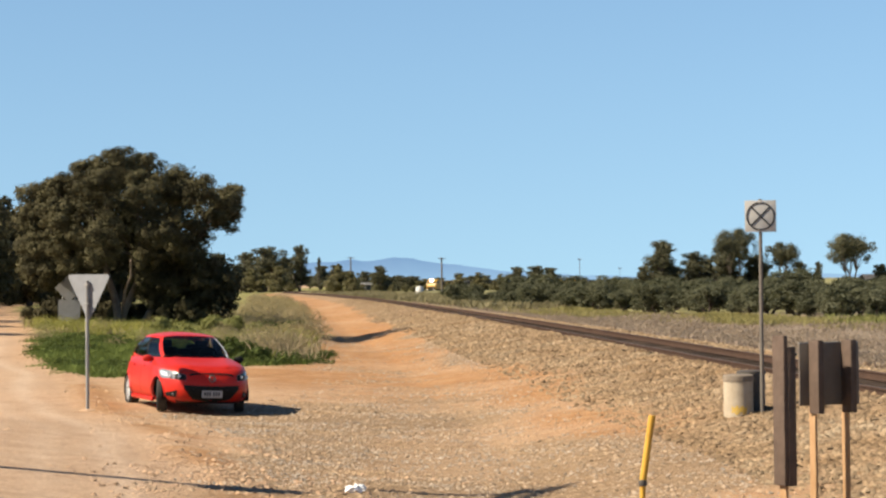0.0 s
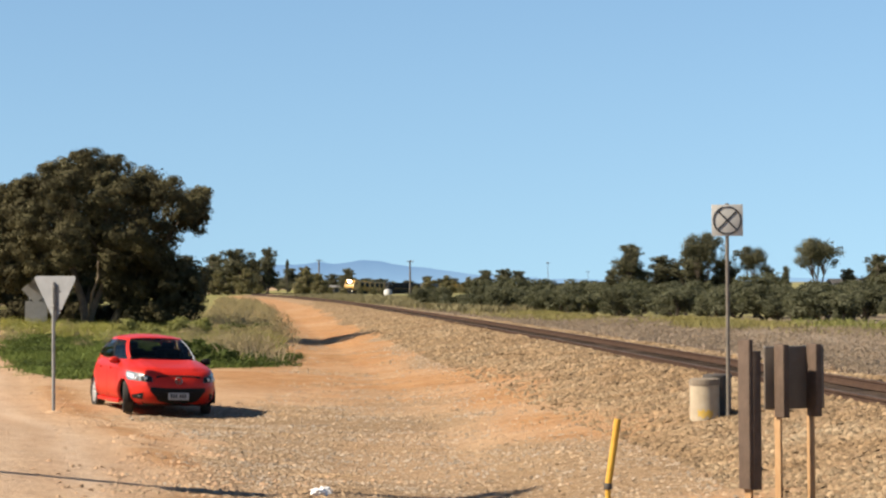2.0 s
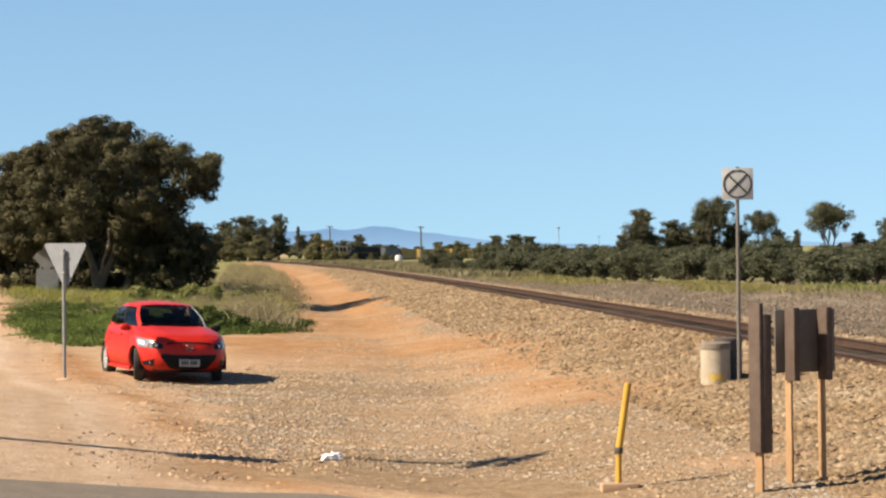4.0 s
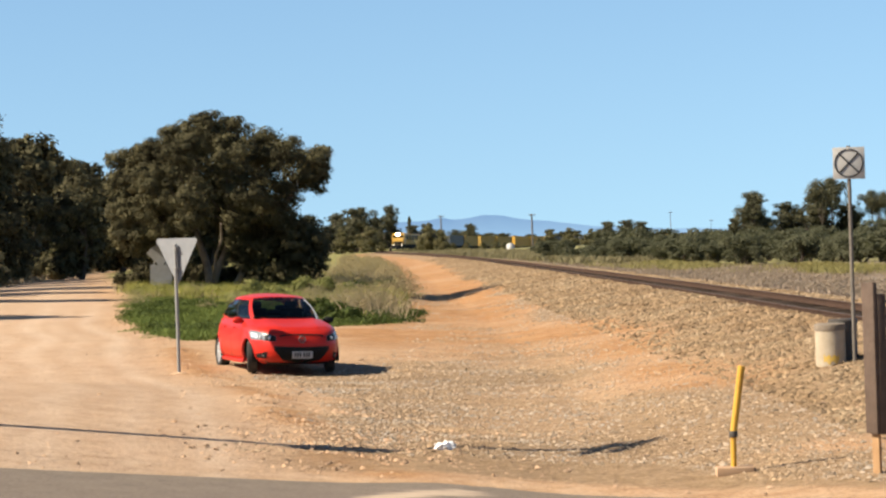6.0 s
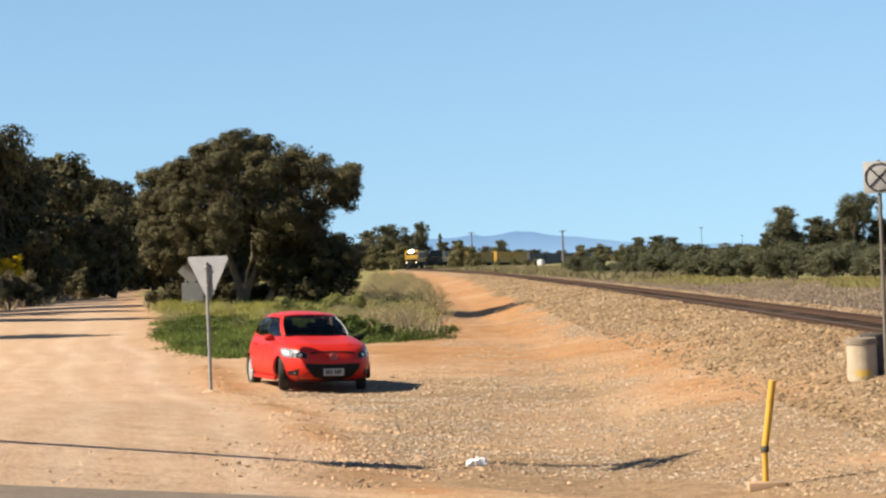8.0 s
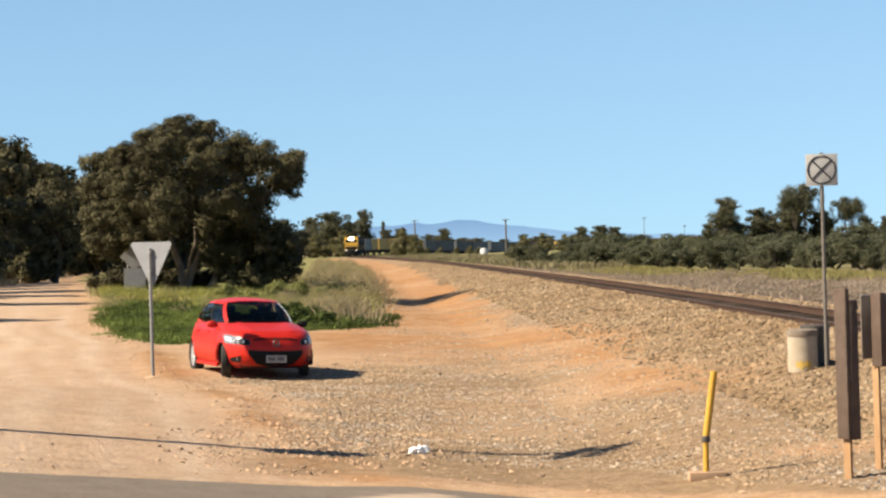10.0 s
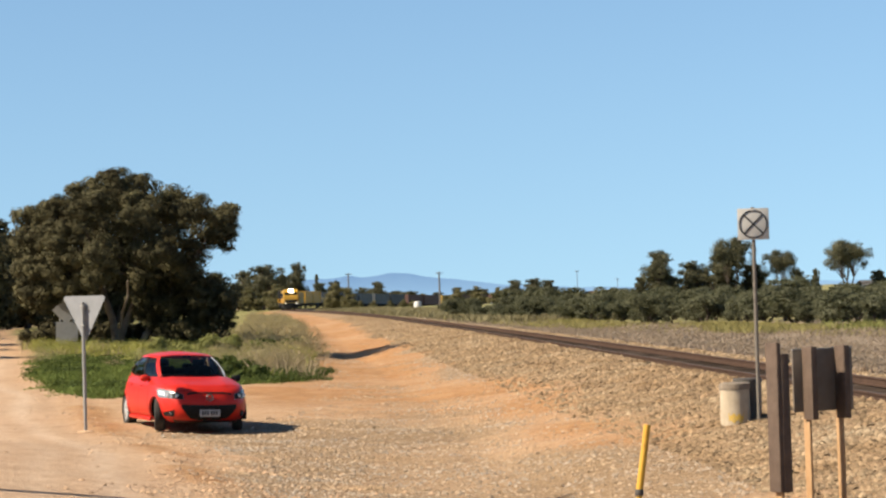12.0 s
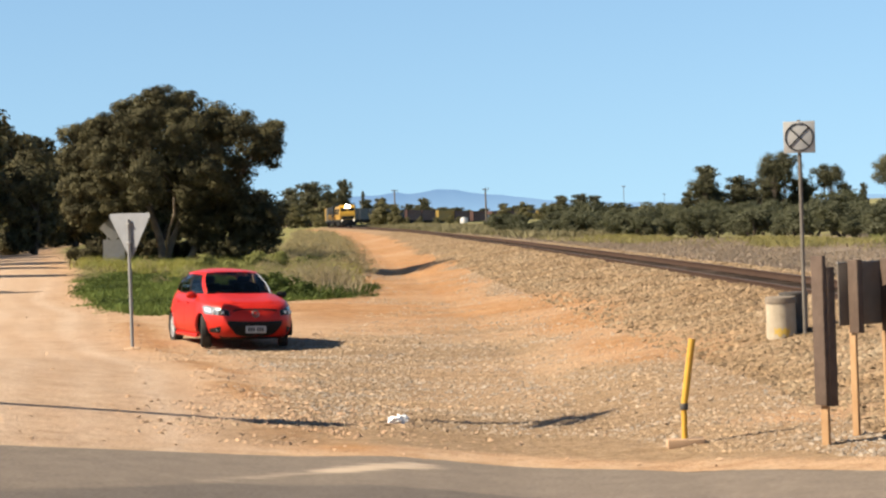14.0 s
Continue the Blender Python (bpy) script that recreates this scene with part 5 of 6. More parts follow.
farm_shed(64.0, 312, 13, 4, 1.7, 3, M_cont_dark, "dark farm shed with a low iron roof", M_darkroof)


def water_tank(x, y, r, h):
    s = thing("water_tank", "white round water tank beside the line", "tank", pose(x, y, 0))
    bm = bmesh.new()
    lathe(bm, [(0.1, 0), (r, 0), (r, h * 0.8), (r * 0.75, h), (0.1, h * 1.03)], 28)
    part("shell", bm, M_tankwhite, s)
    bm = bmesh.new()
    lathe(bm, [(0.05, h), (0.3, h), (0.3, h * 1.1), (0.05, h * 1.1)], 12)
    part("hatch", bm, M_tankwhite, s)


water_tank(-4.8, 455, 0.78, 1.3)


def leaf_cloud(name, clumps, count, size, mat, parent, seed, shell=0.5, flat=0.0, droop=0.25, label="", loose=0.6, tufts=0):
    """A crown: small bent leaves, gathered in clumps (x, y, z, rx, ry, rz) with gaps between; tufts stand out on each clump."""
    rnd = np.random.RandomState(seed)
    cl = np.array(clumps, float)
    vol = (cl[:, 3] * cl[:, 4] * cl[:, 5]) ** (2 / 3)
    which = rnd.choice(len(cl), count, p=vol / vol.sum())
    c = cl[which]
    d = rnd.normal(size=(count, 3))
    d /= np.linalg.norm(d, axis=1)[:, None]
    if tufts:
        td = rnd.normal(size=(len(cl), tufts, 3))
        td[:, :, 2] += 0.25
        td /= np.linalg.norm(td, axis=2)[:, :, None]
        tr = rnd.uniform(0.36, 0.60, (len(cl), tufts))
        j = rnd.randint(0, tufts, count)
        out, rad = td[which, j], tr[which, j]
        r = (shell + (1 - shell) * rnd.rand(count) ** 0.5) * (1 + 0.05 * rnd.normal(size=count))
        d[:, 2] *= 0.85
        p = c[:, :3] + c[:, 3:] * (out * 0.64 + d * (rad * r)[:, None])
        d = d + 0.5 * out
    else:
        lump = np.sin(5 * d[:, 0] + which * 1.3) * np.sin(6 * d[:, 1] + which * 2.1) * np.sin(5 * d[:, 2] + which * 0.7)
        r = (shell + (1 - shell) * rnd.rand(count) ** 0.5) * (1 + 0.30 * lump + 0.08 * rnd.normal(size=count))
        p = c[:, :3] + d * c[:, 3:] * r[:, None]
    s = size * (0.6 + 0.8 * rnd.rand(count))
    n = d * 2.0 + loose * rnd.normal(size=(count, 3))
    n[:, 2] += flat
    n /= np.linalg.norm(n, axis=1)[:, None]
    t = np.cross(n, rnd.normal(size=(count, 3)))
    t[:, 2] -= droop
    t /= np.linalg.norm(t, axis=1)[:, None]
    b = np.cross(n, t)
    w = 0.42
    v = np.stack([p - t * s[:, None], p - b * (w * s)[:, None] + n * (0.12 * s)[:, None], p + t * s[:, None], p + b * (w * s)[:, None] - n * (0.12 * s)[:, None]], 1)
    me = quick_mesh(name, v.reshape(-1, 3), np.arange(4 * count).reshape(-1, 4))
    return link(name, me, mat, parent, label)


def limb(bm, path, r0, r1, seg=6):
    """A tapered, crooked limb along points."""
    pts = [Vector(p) for p in path]
    rings = []
    for i, p in enumerate(pts):
        d = (pts[min(i + 1, len(pts) - 1)] - pts[max(i - 1, 0)]).normalized()
        q = d.to_track_quat("Z", "Y")
        r = r0 + (r1 - r0) * i / (len(pts) - 1)
        rings.append([bm.verts.new(p + q @ Vector((r * math.cos(6.2832 * k / seg), r * math.sin(6.2832 * k / seg), 0))) for k in range(seg)])
    for a, b in zip(rings, rings[1:]):
        for k in range(seg):
            bm.faces.new((a[k], a[(k + 1) % seg], b[(k + 1) % seg], b[k]))
    bm.faces.new(rings[-1])


def wood(parent, clumps, foot, rnd, trunk_r, forks=3, fork_h=0.28):
    """Trunk and limbs that reach into the clumps."""
    cl = sorted(clumps, key=lambda c: c[2])
    top = max(c[2] for c in cl)
    bm = bmesh.new()
    heads = []
    for k in range(forks):
        a = 6.28 * k / forks + rnd.uniform(0, 1)
        heads.append(Vector((foot[0] + math.cos(a) * 0.16 * top, foot[1] + math.sin(a) * 0.16 * top, top * (fork_h + rnd.uniform(0.0, 0.15)))))
    base = Vector(foot)
    for hd in heads:
        mid = base.lerp(hd, 0.5) + Vector((rnd.uniform(-0.1, 0.1), rnd.uniform(-0.1, 0.1), 0.05)) * top * 0.2
        limb(bm, [base - Vector((0, 0, 0.3)), base.lerp(mid, 0.5), mid, hd], trunk_r, trunk_r * 0.55)
    part("trunk", bm, M_bark, parent)
    bm = bmesh.new()
    for c in cl:
        tgt = Vector(c[:3])
        hd = min(heads, key=lambda q: (q - tgt).length)
        mid = hd.lerp(tgt, 0.55) + Vector((rnd.uniform(-0.3, 0.3), rnd.uniform(-0.3, 0.3), rnd.uniform(-0.1, 0.4))) * 0.12 * top
        limb(bm, [hd, hd.lerp(mid, 0.6), mid, tgt], trunk_r * 0.42, trunk_r * 0.1, 4)
    part("branchwork", bm, M_bark, parent)


def big_tree():
    """The old spreading mallee by the signs. Clumps are set from its outline: offsets to the right and heights, metres."""
    x0, y0 = -14.5, 106.0
    g = ground_at(x0, y0)
    s = thing("mallee_tree", "broad spreading mallee gum tree with dark dense crown", "tree", pose(x0, y0, g))
    # crown: its upper and lower edge, metres right of the foot and above the ground
    tx = [-5.3, -5.0, -3.8, -2.3, -0.8, 0.3, 1.0, 3.1, 3.8, 4.7, 5.1, 5.2]
    tz = [5.2, 6.5, 7.5, 8.0, 8.7, 8.5, 7.9, 7.6, 7.0, 6.6, 5.8, 5.0]
    bx = [-5.3, -4.8, -3.9, -2.3, -1.2, 0.2, 0.9, 4.3, 5.0, 5.2]
    bz = [4.0, 2.5, 1.8, 1.9, 2.9, 2.6, 0.9, 0.3, 0.9, 4.6]
    rnd = random.Random(21)
    # great lobes of the crown: right of the foot, height, size, how far they stand forward
    lobes = [(0.2, 7.2, 1.2, 0.7), (-0.9, 7.25, 1.1, 0.3), (1.3, 6.95, 1.1, 0.75), (-3.2, 6.45, 1.0, 0.35), (-2.2, 6.9, 1.15, 0.4), (-4.1, 5.95, 1.1, 0.3), (2.2, 6.6, 1.15, 0.4), (3.5, 6.1, 1.05, 0.8), (4.5, 5.65, 1.0, 0.4), (-0.9, 6.3, 1.25, 0.9),
             (-0.5, 4.1, 1.35, 1.15), (1.8, 4.6, 1.25, 0.9), (-3.7, 3.9, 1.2, 0.6), (-3.8, 2.6, 0.9, 0.6), (-2.3, 5.0, 1.3, 0.9), (1.2, 5.9, 1.1, 0.9), (2.7, 4.3, 1.0, 0.5), (-4.5, 5.0, 0.85, 0.3),
             (2.6, 3.0, 1.2, 0.1), (3.5, 1.9, 1.1, 0.1), (1.7, 1.8, 1.0, 0.05), (-2.1, 3.5, 1.0, 0.8), (0.9, 3.1, 0.9, 0.3), (4.45, 5.0, 0.8, 0.4), (3.4, 2.7, 0.9, 0.1), (4.1, 1.2, 0.95, 0.1), (3.0, 0.9, 0.9, 0.1), (2.0, 0.8, 0.8, 0.05), (4.3, 2.1, 0.85, 0.1),
             (-4.4, 3.9, 0.9, 0.3), (-4.0, 2.9, 0.9, 0.6), (-3.0, 2.6, 0.8, 0.6), (-1.6, 2.9, 0.7, 0.4), (1.0, 1.5, 0.8, 0.0), (0.7, 2.3, 0.8, 0.1), (4.9, 6.1, 0.7, 0.2)]
    clumps = []
    for dx, z, r, fwd in lobes:
        deep = 3.7 * math.sqrt(max(0.1, 1 - (dx / 5.4) ** 2))
        for side, n in ((-1, 13), (1, 4)):
            y = side * deep * fwd * (1.55 if side < 0 else 0.85)
            for k in range(n):
                d = Vector((rnd.gauss(0, 1), rnd.gauss(0, 1) + 0.5 * side, rnd.gauss(0, 1) + 0.25)).normalized()
                q = r * rnd.uniform(0.34, 0.52)
                clumps.append((dx + d.x * r * 0.66, y + d.y * r * 0.66, max(0.4, z + d.z * r * 0.60), q * 1.1, q * 1.1, q * 0.85))
    # filling behind the lobes, inside the crown's outline
    inner = []
    while len(inner) < 230:
        dx, z = rnd.uniform(-4.7, 4.6), rnd.uniform(0.6, 7.6)
        if float(np.interp(dx, bx, bz)) + 0.4 < z < float(np.interp(dx, tx, tz)) - 0.8 and not (dx > 3.1 and 2.9 < z < 4.9):
            inner.append((dx, rnd.uniform(-0.4, 1.8), z, 0.8, 0.7, 0.65))
    leaf_cloud("inner_foliage", inner, 50000, 0.10, M_leaf_big, s, 32, shell=0.3, loose=0.8)
    leaf_cloud("crown", clumps, 230000, 0.053, M_leaf_big, s, 31, shell=0.7, flat=0.2, loose=0.35, tufts=7)
    bm = bmesh.new()
    limb(bm, [(-0.6, 0, -0.3), (-0.65, 0, 0.6), (-0.8, 0, 1.5), (-1.3, 0.1, 3.0), (-2.4, 0.3, 4.8)], 0.24, 0.10, 10)
    limb(bm, [(-0.5, 0, -0.3), (-0.4, -0.05, 0.7), (-0.15, -0.1, 1.3), (0.25, -0.2, 2.2), (0.4, 0, 4.2)], 0.2, 0.09, 10)
    limb(bm, [(-0.45, -0.1, 0.3), (-0.3, -0.8, 1.1), (-0.1, -1.5, 1.8), (0.25, -2.0, 2.5), (0.3, -2.4, 3.2)], 0.085, 0.05, 8)
    limb(bm, [(0.2, 0.3, -0.3), (0.9, 0.3, 1.0), (1.8, 0.2, 2.2), (3.0, 0.1, 4.2)], 0.18, 0.08, 8)
    part("trunk", bm, M_bark_pale, s, "several pale grey-brown trunks")
    bm = bmesh.new()
    for c in clumps[::9]:
        hd = Vector((-1.3, 0.1, 3.0)) if c[0] < -0.5 else Vector((0.4, 0, 3.2)) if c[0] < 1.5 else Vector((2.0, 0.2, 2.5))
        tgt = Vector(c[:3])
        limb(bm, [hd, hd.lerp(tgt, 0.5) + Vector((0, 0.3, 0.2)), tgt], 0.05, 0.015, 6)
    part("branchwork", bm, M_bark, s)


big_tree()


def gum_kind(seed, h, spread, count, size, mat, umbrella=False, slim=False, low=0.12, fine=False):
    """One kind of gum: clumps round a height h, returned as a thing at the origin."""
    rnd = random.Random(seed)
    s = thing("gum_tree", "tall dark gum tree with clumped crown", "tree", pose(0, 0, 0))
    clumps = []
    k = 30 if fine else 16 if not slim else 12
    for i in range(k):
        t = (i + 0.5) / k
        if umbrella:
            z = h * rnd.uniform(0.62, 0.93)
            rad = spread * rnd.uniform(0.0, 1.0) ** 0.6
            z -= 0.10 * h * (rad / spread) ** 2
        elif slim:
            z = h * (0.32 + 0.6 * t)
            rad = spread * rnd.uniform(0, 0.55)
        else:
            z = h * (low + 0.08 + (0.80 - low) * t)
            rad = spread * math.sqrt(1.02 - t * t if fine else (1.0 - 0.55 * t ** 2) ** 2) * rnd.uniform(0.2, 0.8)
        a = rnd.uniform(0, 6.283)
        r = spread * rnd.uniform(0.28, 0.46) * (0.95 if umbrella else 0.75 if fine else 1)
        clumps.append((rad * math.cos(a), rad * math.sin(a), z, r * 1.1, r * 1.1, r * (0.75 if umbrella else 0.8)))
    if fine and not umbrella:
        # uneven lobes, each of a few tufts
        clumps = []
        for i in range(9):
            t = (i + rnd.uniform(0.1, 0.9)) / 9
            a = rnd.uniform(0, 6.283)
            rad = spread * (0.62 - 0.42 * t) * rnd.uniform(0.3, 1.25)
            big = spread * (0.62 - 0.28 * t) * rnd.uniform(0.75, 1.2)
            c = (rad * math.cos(a), rad * math.sin(a), h * (low + 0.12 + (0.78 - low) * t))
            for j in range(4):
                b, e = rnd.uniform(0, 6.283), rnd.uniform(-0.4, 0.9)
                q = big * rnd.uniform(0.46, 0.68)
                clumps.append((c[0] + 0.6 * big * math.cos(b), c[1] + 0.6 * big * math.sin(b), max(q * 0.6, c[2] + 0.6 * big * e), q * 1.1, q * 1.1, q * 0.8))
    if not (umbrella or slim):
        # except in fine kinds, the core keeps the darker gum leaf colour
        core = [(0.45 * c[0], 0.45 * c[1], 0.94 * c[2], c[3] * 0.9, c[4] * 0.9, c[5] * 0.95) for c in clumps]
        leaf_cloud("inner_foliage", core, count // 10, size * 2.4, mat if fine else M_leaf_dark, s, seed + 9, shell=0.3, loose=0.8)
    leaf_cloud("crown", clumps, count, size, mat, s, seed + 7, shell=0.65, flat=0.3, loose=0.4, tufts=9)
    wood(s, clumps, (0, 0, 0), rnd, 0.022 * h + 0.05, 3 if not slim else 2, 0.3)
    return s


def place(kind, spots, label, group, wide=1.0, tall=1.0):
    """Copies of the kinds at (x, y, scale, turn)."""
    for k, x, y, sc, turn, *w in spots:
        o = kind[k]
        sc = sc * tall
        c = copy_thing(o, pose(x, y, ground_at(x, y), 0, 0, turn))
        c.scale = (sc * (w[0] if w else wide), sc * (w[0] if w else wide), sc)
        tagged(c, label, group=group)


def drop(kinds):
    """Takes away the patterns that the copies were made from."""
    for o in kinds:
        for q in list(o.children_recursive) + [o]:
            bpy.data.objects.remove(q)


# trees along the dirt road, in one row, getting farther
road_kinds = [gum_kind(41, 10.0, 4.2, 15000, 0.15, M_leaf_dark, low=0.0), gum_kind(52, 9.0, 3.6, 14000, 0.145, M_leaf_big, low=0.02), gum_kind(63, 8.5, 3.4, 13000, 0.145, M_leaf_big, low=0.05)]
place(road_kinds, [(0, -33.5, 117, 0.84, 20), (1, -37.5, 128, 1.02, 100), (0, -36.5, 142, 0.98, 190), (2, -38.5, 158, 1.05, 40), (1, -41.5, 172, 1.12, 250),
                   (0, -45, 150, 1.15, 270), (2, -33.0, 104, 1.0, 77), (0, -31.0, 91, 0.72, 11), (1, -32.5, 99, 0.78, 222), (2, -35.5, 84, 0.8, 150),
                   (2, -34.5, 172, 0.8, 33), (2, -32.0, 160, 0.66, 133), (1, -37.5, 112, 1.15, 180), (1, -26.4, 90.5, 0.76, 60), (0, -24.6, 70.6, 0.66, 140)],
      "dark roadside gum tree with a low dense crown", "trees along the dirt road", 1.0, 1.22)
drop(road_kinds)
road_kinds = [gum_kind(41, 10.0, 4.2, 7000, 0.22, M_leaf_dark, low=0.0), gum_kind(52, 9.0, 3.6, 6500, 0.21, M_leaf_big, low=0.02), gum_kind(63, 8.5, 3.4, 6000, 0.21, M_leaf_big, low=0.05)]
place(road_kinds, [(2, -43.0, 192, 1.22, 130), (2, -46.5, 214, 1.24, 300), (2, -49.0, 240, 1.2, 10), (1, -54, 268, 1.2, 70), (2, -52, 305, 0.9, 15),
                   (2, -44, 280, 0.85, 215), (2, -37, 250, 0.7, 65), (0, -64, 362, 1.0, 165), (0, -75, 400, 1.1, 265), (1, -56, 205, 1.2, 310),
                   (2, -44.5, 224, 1.12, 5), (2, -41.5, 228, 1.05, 95), (2, -38.8, 221, 1.0, 185), (2, -36, 214, 0.85, 275), (2, -33, 232, 0.85, 35),
                   (1, -50, 300, 1.05, 200), (0, -41, 300, 1.0, 90), (2, -46, 330, 1.1, 140)],
      "dark roadside gum tree with a low dense crown", "trees along the dirt road", 1.0, 1.22)
far_kinds = [gum_kind(71, 10.0, 4.6, 8000, 0.19, M_leaf_far, low=0.05, fine=True), gum_kind(82, 12.0, 2.6, 3600, 0.36, M_leaf_far, slim=True), gum_kind(93, 9.0, 4.6, 8500, 0.19, M_leaf_far, umbrella=True, fine=True),
             gum_kind(101, 6.0, 3.6, 3000, 0.27, M_leaf_scrub, low=-0.02, fine=True)]
# the far group where the line bends
place(far_kinds, [(0, -62, 630, 1.05, 0), (0, -50.0, 640, 1.2, 60, 1.35), (0, -70, 640, 1.1, 130), (0, -57, 660, 1.1, 200), (0, -40.7, 645, 1.24, 40, 0.66), (1, -35.5, 650, 0.72, 90, 0.4), (0, -47, 690, 1.0, 300), (0, -80, 650, 1.15, 20),
                  (3, -45, 620, 1.0, 10), (0, -74, 560, 0.95, 250), (3, -60, 600, 1.1, 70), (0, -88, 620, 1.1, 33), (0, -54.8, 600, 0.72, 80, 1.1), (3, -50.5, 596, 0.9, 180), (0, -59, 604, 0.85, 280, 1.0), (0, -33, 700, 0.8, 130)],
      "far dark gum tree behind the railway bend", "far gum trees", 1.0, 1.15)
# dark undergrowth where the dirt road leaves between the trees
place(far_kinds, [(3, -50, 300, 0.75, 0, 1.2), (3, -43, 276, 0.7, 60, 1.3), (3, -37, 250, 0.6, 120, 1.3), (3, -57, 330, 0.8, 200, 1.3), (3, -64, 358, 0.9, 250, 1.3), (3, -72, 392, 0.9, 300, 1.4), (3, -47, 290, 0.6, 20, 1.2), (3, -40, 262, 0.6, 150, 1.2),
                  (3, -34, 236, 0.55, 210, 1.2), (3, -80, 420, 1.0, 75, 1.4)],
      "dark dense undergrowth bush behind the mallee", "undergrowth by the road")
ru = random.Random(14)
place(far_kinds, [(3, -31.5 - 0.118 * (y - 112) + ru.uniform(-1.5, 0.5), y, ru.uniform(0.3, 0.5), ru.uniform(0, 360), ru.uniform(1.2, 1.7)) for y in range(112, 300, 11)],
      "low grey-green bush under the roadside trees", "undergrowth by the road")
place(far_kinds, [(3, -84 + 3.6 * k + ru.uniform(-1, 1), 585 + ru.uniform(0, 30), ru.uniform(0.35, 0.6), ru.uniform(0, 360), ru.uniform(1.2, 1.7)) for k in range(13)],
      "low dark bush beneath the far gum trees", "far undergrowth")
# bushes and small trees right of the line, before the train
place(far_kinds, [(3, -21.8, 466, 0.88, 80, 0.85), (3, -19.0, 462, 0.72, 160, 0.8), (3, -23.2, 474, 0.6, 0, 0.6), (0, -18.5, 665, 1.02, 10, 0.92), (3, -16.8, 470, 0.30, 30), (3, -13.5, 455, 0.30, 12), (3, -10.5, 470, 0.28, 310),
                  (3, -8.0, 480, 0.30, 20), (3, -18.0, 450, 0.34, 77), (3, -6.0, 462, 0.26, 50), (3, 3.2, 440, 0.55, 50), (3, 6.5, 425, 0.62, 150), (3, 0.9, 436, 0.34, 222)],
      "grey-green bush beside the far line", "bushes by the line")
rb = random.Random(3)
place(far_kinds, [(rb.choice((0, 0, 3)), -44 + 4.6 * k + rb.uniform(-1.5, 1.5), 800 + rb.uniform(0, 90), rb.uniform(0.6, 0.95), rb.uniform(0, 360), rb.uniform(1.1, 1.7)) for k in range(14)],
      "dark tree beyond the train", "trees beyond the train")
place(far_kinds, [(0, 13.0, 400, 0.50, 0, 1.3), (0, 16.4, 405, 0.52, 50, 1.4), (0, 19.2, 410, 0.48, 170, 1.3), (3, 10.0, 400, 0.55, 30), (3, 22.5, 400, 0.42, 210, 0.9)],
      "dark bushy gum tree above the olive rows", "gum trees beyond the olives")
# the taller trees behind the olives
place(far_kinds, [(0, 28.9, 300, 0.78, 0, 1.05), (0, 26.6, 303, 0.42, 30, 1.0), (0, 33.2, 304, 0.62, 70, 1.0), (0, 37.4, 302, 0.70, 40, 1.25), (2, 38.2, 300, 0.92, 200, 0.62), (0, 41.2, 303, 0.56, 120, 1.2), (2, 44.9, 300, 0.72, 10, 0.62), (0, 47.4, 304, 0.45, 80, 0.75),
                  (2, 53.2, 298, 0.82, 60, 0.80), (0, 50.0, 304, 0.45, 20, 0.5), (0, 61.6, 300, 0.60, 200, 1.1), (0, 57.0, 298, 0.40, 110, 1.0), (0, 35.3, 306, 0.52, 140, 0.9), (0, 31.0, 306, 0.42, 240, 0.9), (0, 66.5, 306, 0.58, 310, 0.95),
                  (0, 43.0, 306, 0.45, 15, 0.6)],
      "gum tree with a rounded open crown beyond olives", "gum trees beyond the olives")
# distant low woods
woods = []
rw = random.Random(8)
for i in range(64):
    az = rw.uniform(-0.075, 0.26)
    d = rw.uniform(880, 1150)
    sc = rw.uniform(0.5, 0.85) if az < 0.0 else rw.uniform(0.25, 0.42)
    woods.append((rw.choice((0, 0, 3)), az * d, d, sc, rw.uniform(0, 360), rw.uniform(1.1, 1.9)))
woods_kinds = [gum_kind(171, 10.0, 4.6, 1500, 0.5, M_leaf_far, low=0.05, fine=True)] * 3 + [gum_kind(181, 6.0, 3.6, 1000, 0.5, M_leaf_olive, low=-0.02, fine=True)]
place(woods_kinds, woods, "distant tree on the plain", "distant trees")
drop(road_kinds + far_kinds + [woods_kinds[0], woods_kinds[3]])


def olive_kind(seed):
    rnd = random.Random(seed)
    s = thing("olive_tree", "low rounded grey-green olive bush in a row", "olive tree", pose(0, 0, 0))
    clumps = []
    for i in range(9):
        a, rad = rnd.uniform(0, 6.283), rnd.uniform(0.1, 1.0)
        clumps.append((rad * math.cos(a), rad * math.sin(a), rnd.uniform(0.7, 1.75), rnd.uniform(0.5, 0.75), rnd.uniform(0.5, 0.75), rnd.uniform(0.45, 0.65)))
    leaf_cloud("crown", clumps, 3600, 0.085, M_leaf_olive, s, seed, shell=0.3, flat=0.3, loose=1.2, tufts=14)
    wood(s, clumps, (0, 0, 0), rnd, 0.09, 3, 0.2)
    return s


olives = [olive_kind(k) for k in (11, 22, 33)]
rnd = random.Random(5)
spots = []
for row, (off, scale) in enumerate(((0.0, 1.0), (5.5, 1.06), (12.0, 1.12), (20.0, 1.5))):
    for i in range(32 if row < 2 else 24):
        t = i / (31 if row < 2 else 23)
        t = t + (1 - t) * (0, 0, -0.2, -0.5)[row]
        x = 1.3 + 19.8 * t + off * 0.85
        y = 210 - 100 * t + off * 0.22
        spots.append((rnd.randrange(3), x + rnd.uniform(-0.6, 0.6), y + rnd.uniform(-1.2, 1.2), 0.82 * scale * rnd.uniform(0.72, 1.15), rnd.uniform(0, 360), rnd.uniform(1.05, 1.6)))
place(olives, spots, "low rounded grey-green olive tree in a row", "olive rows")
drop(olives)


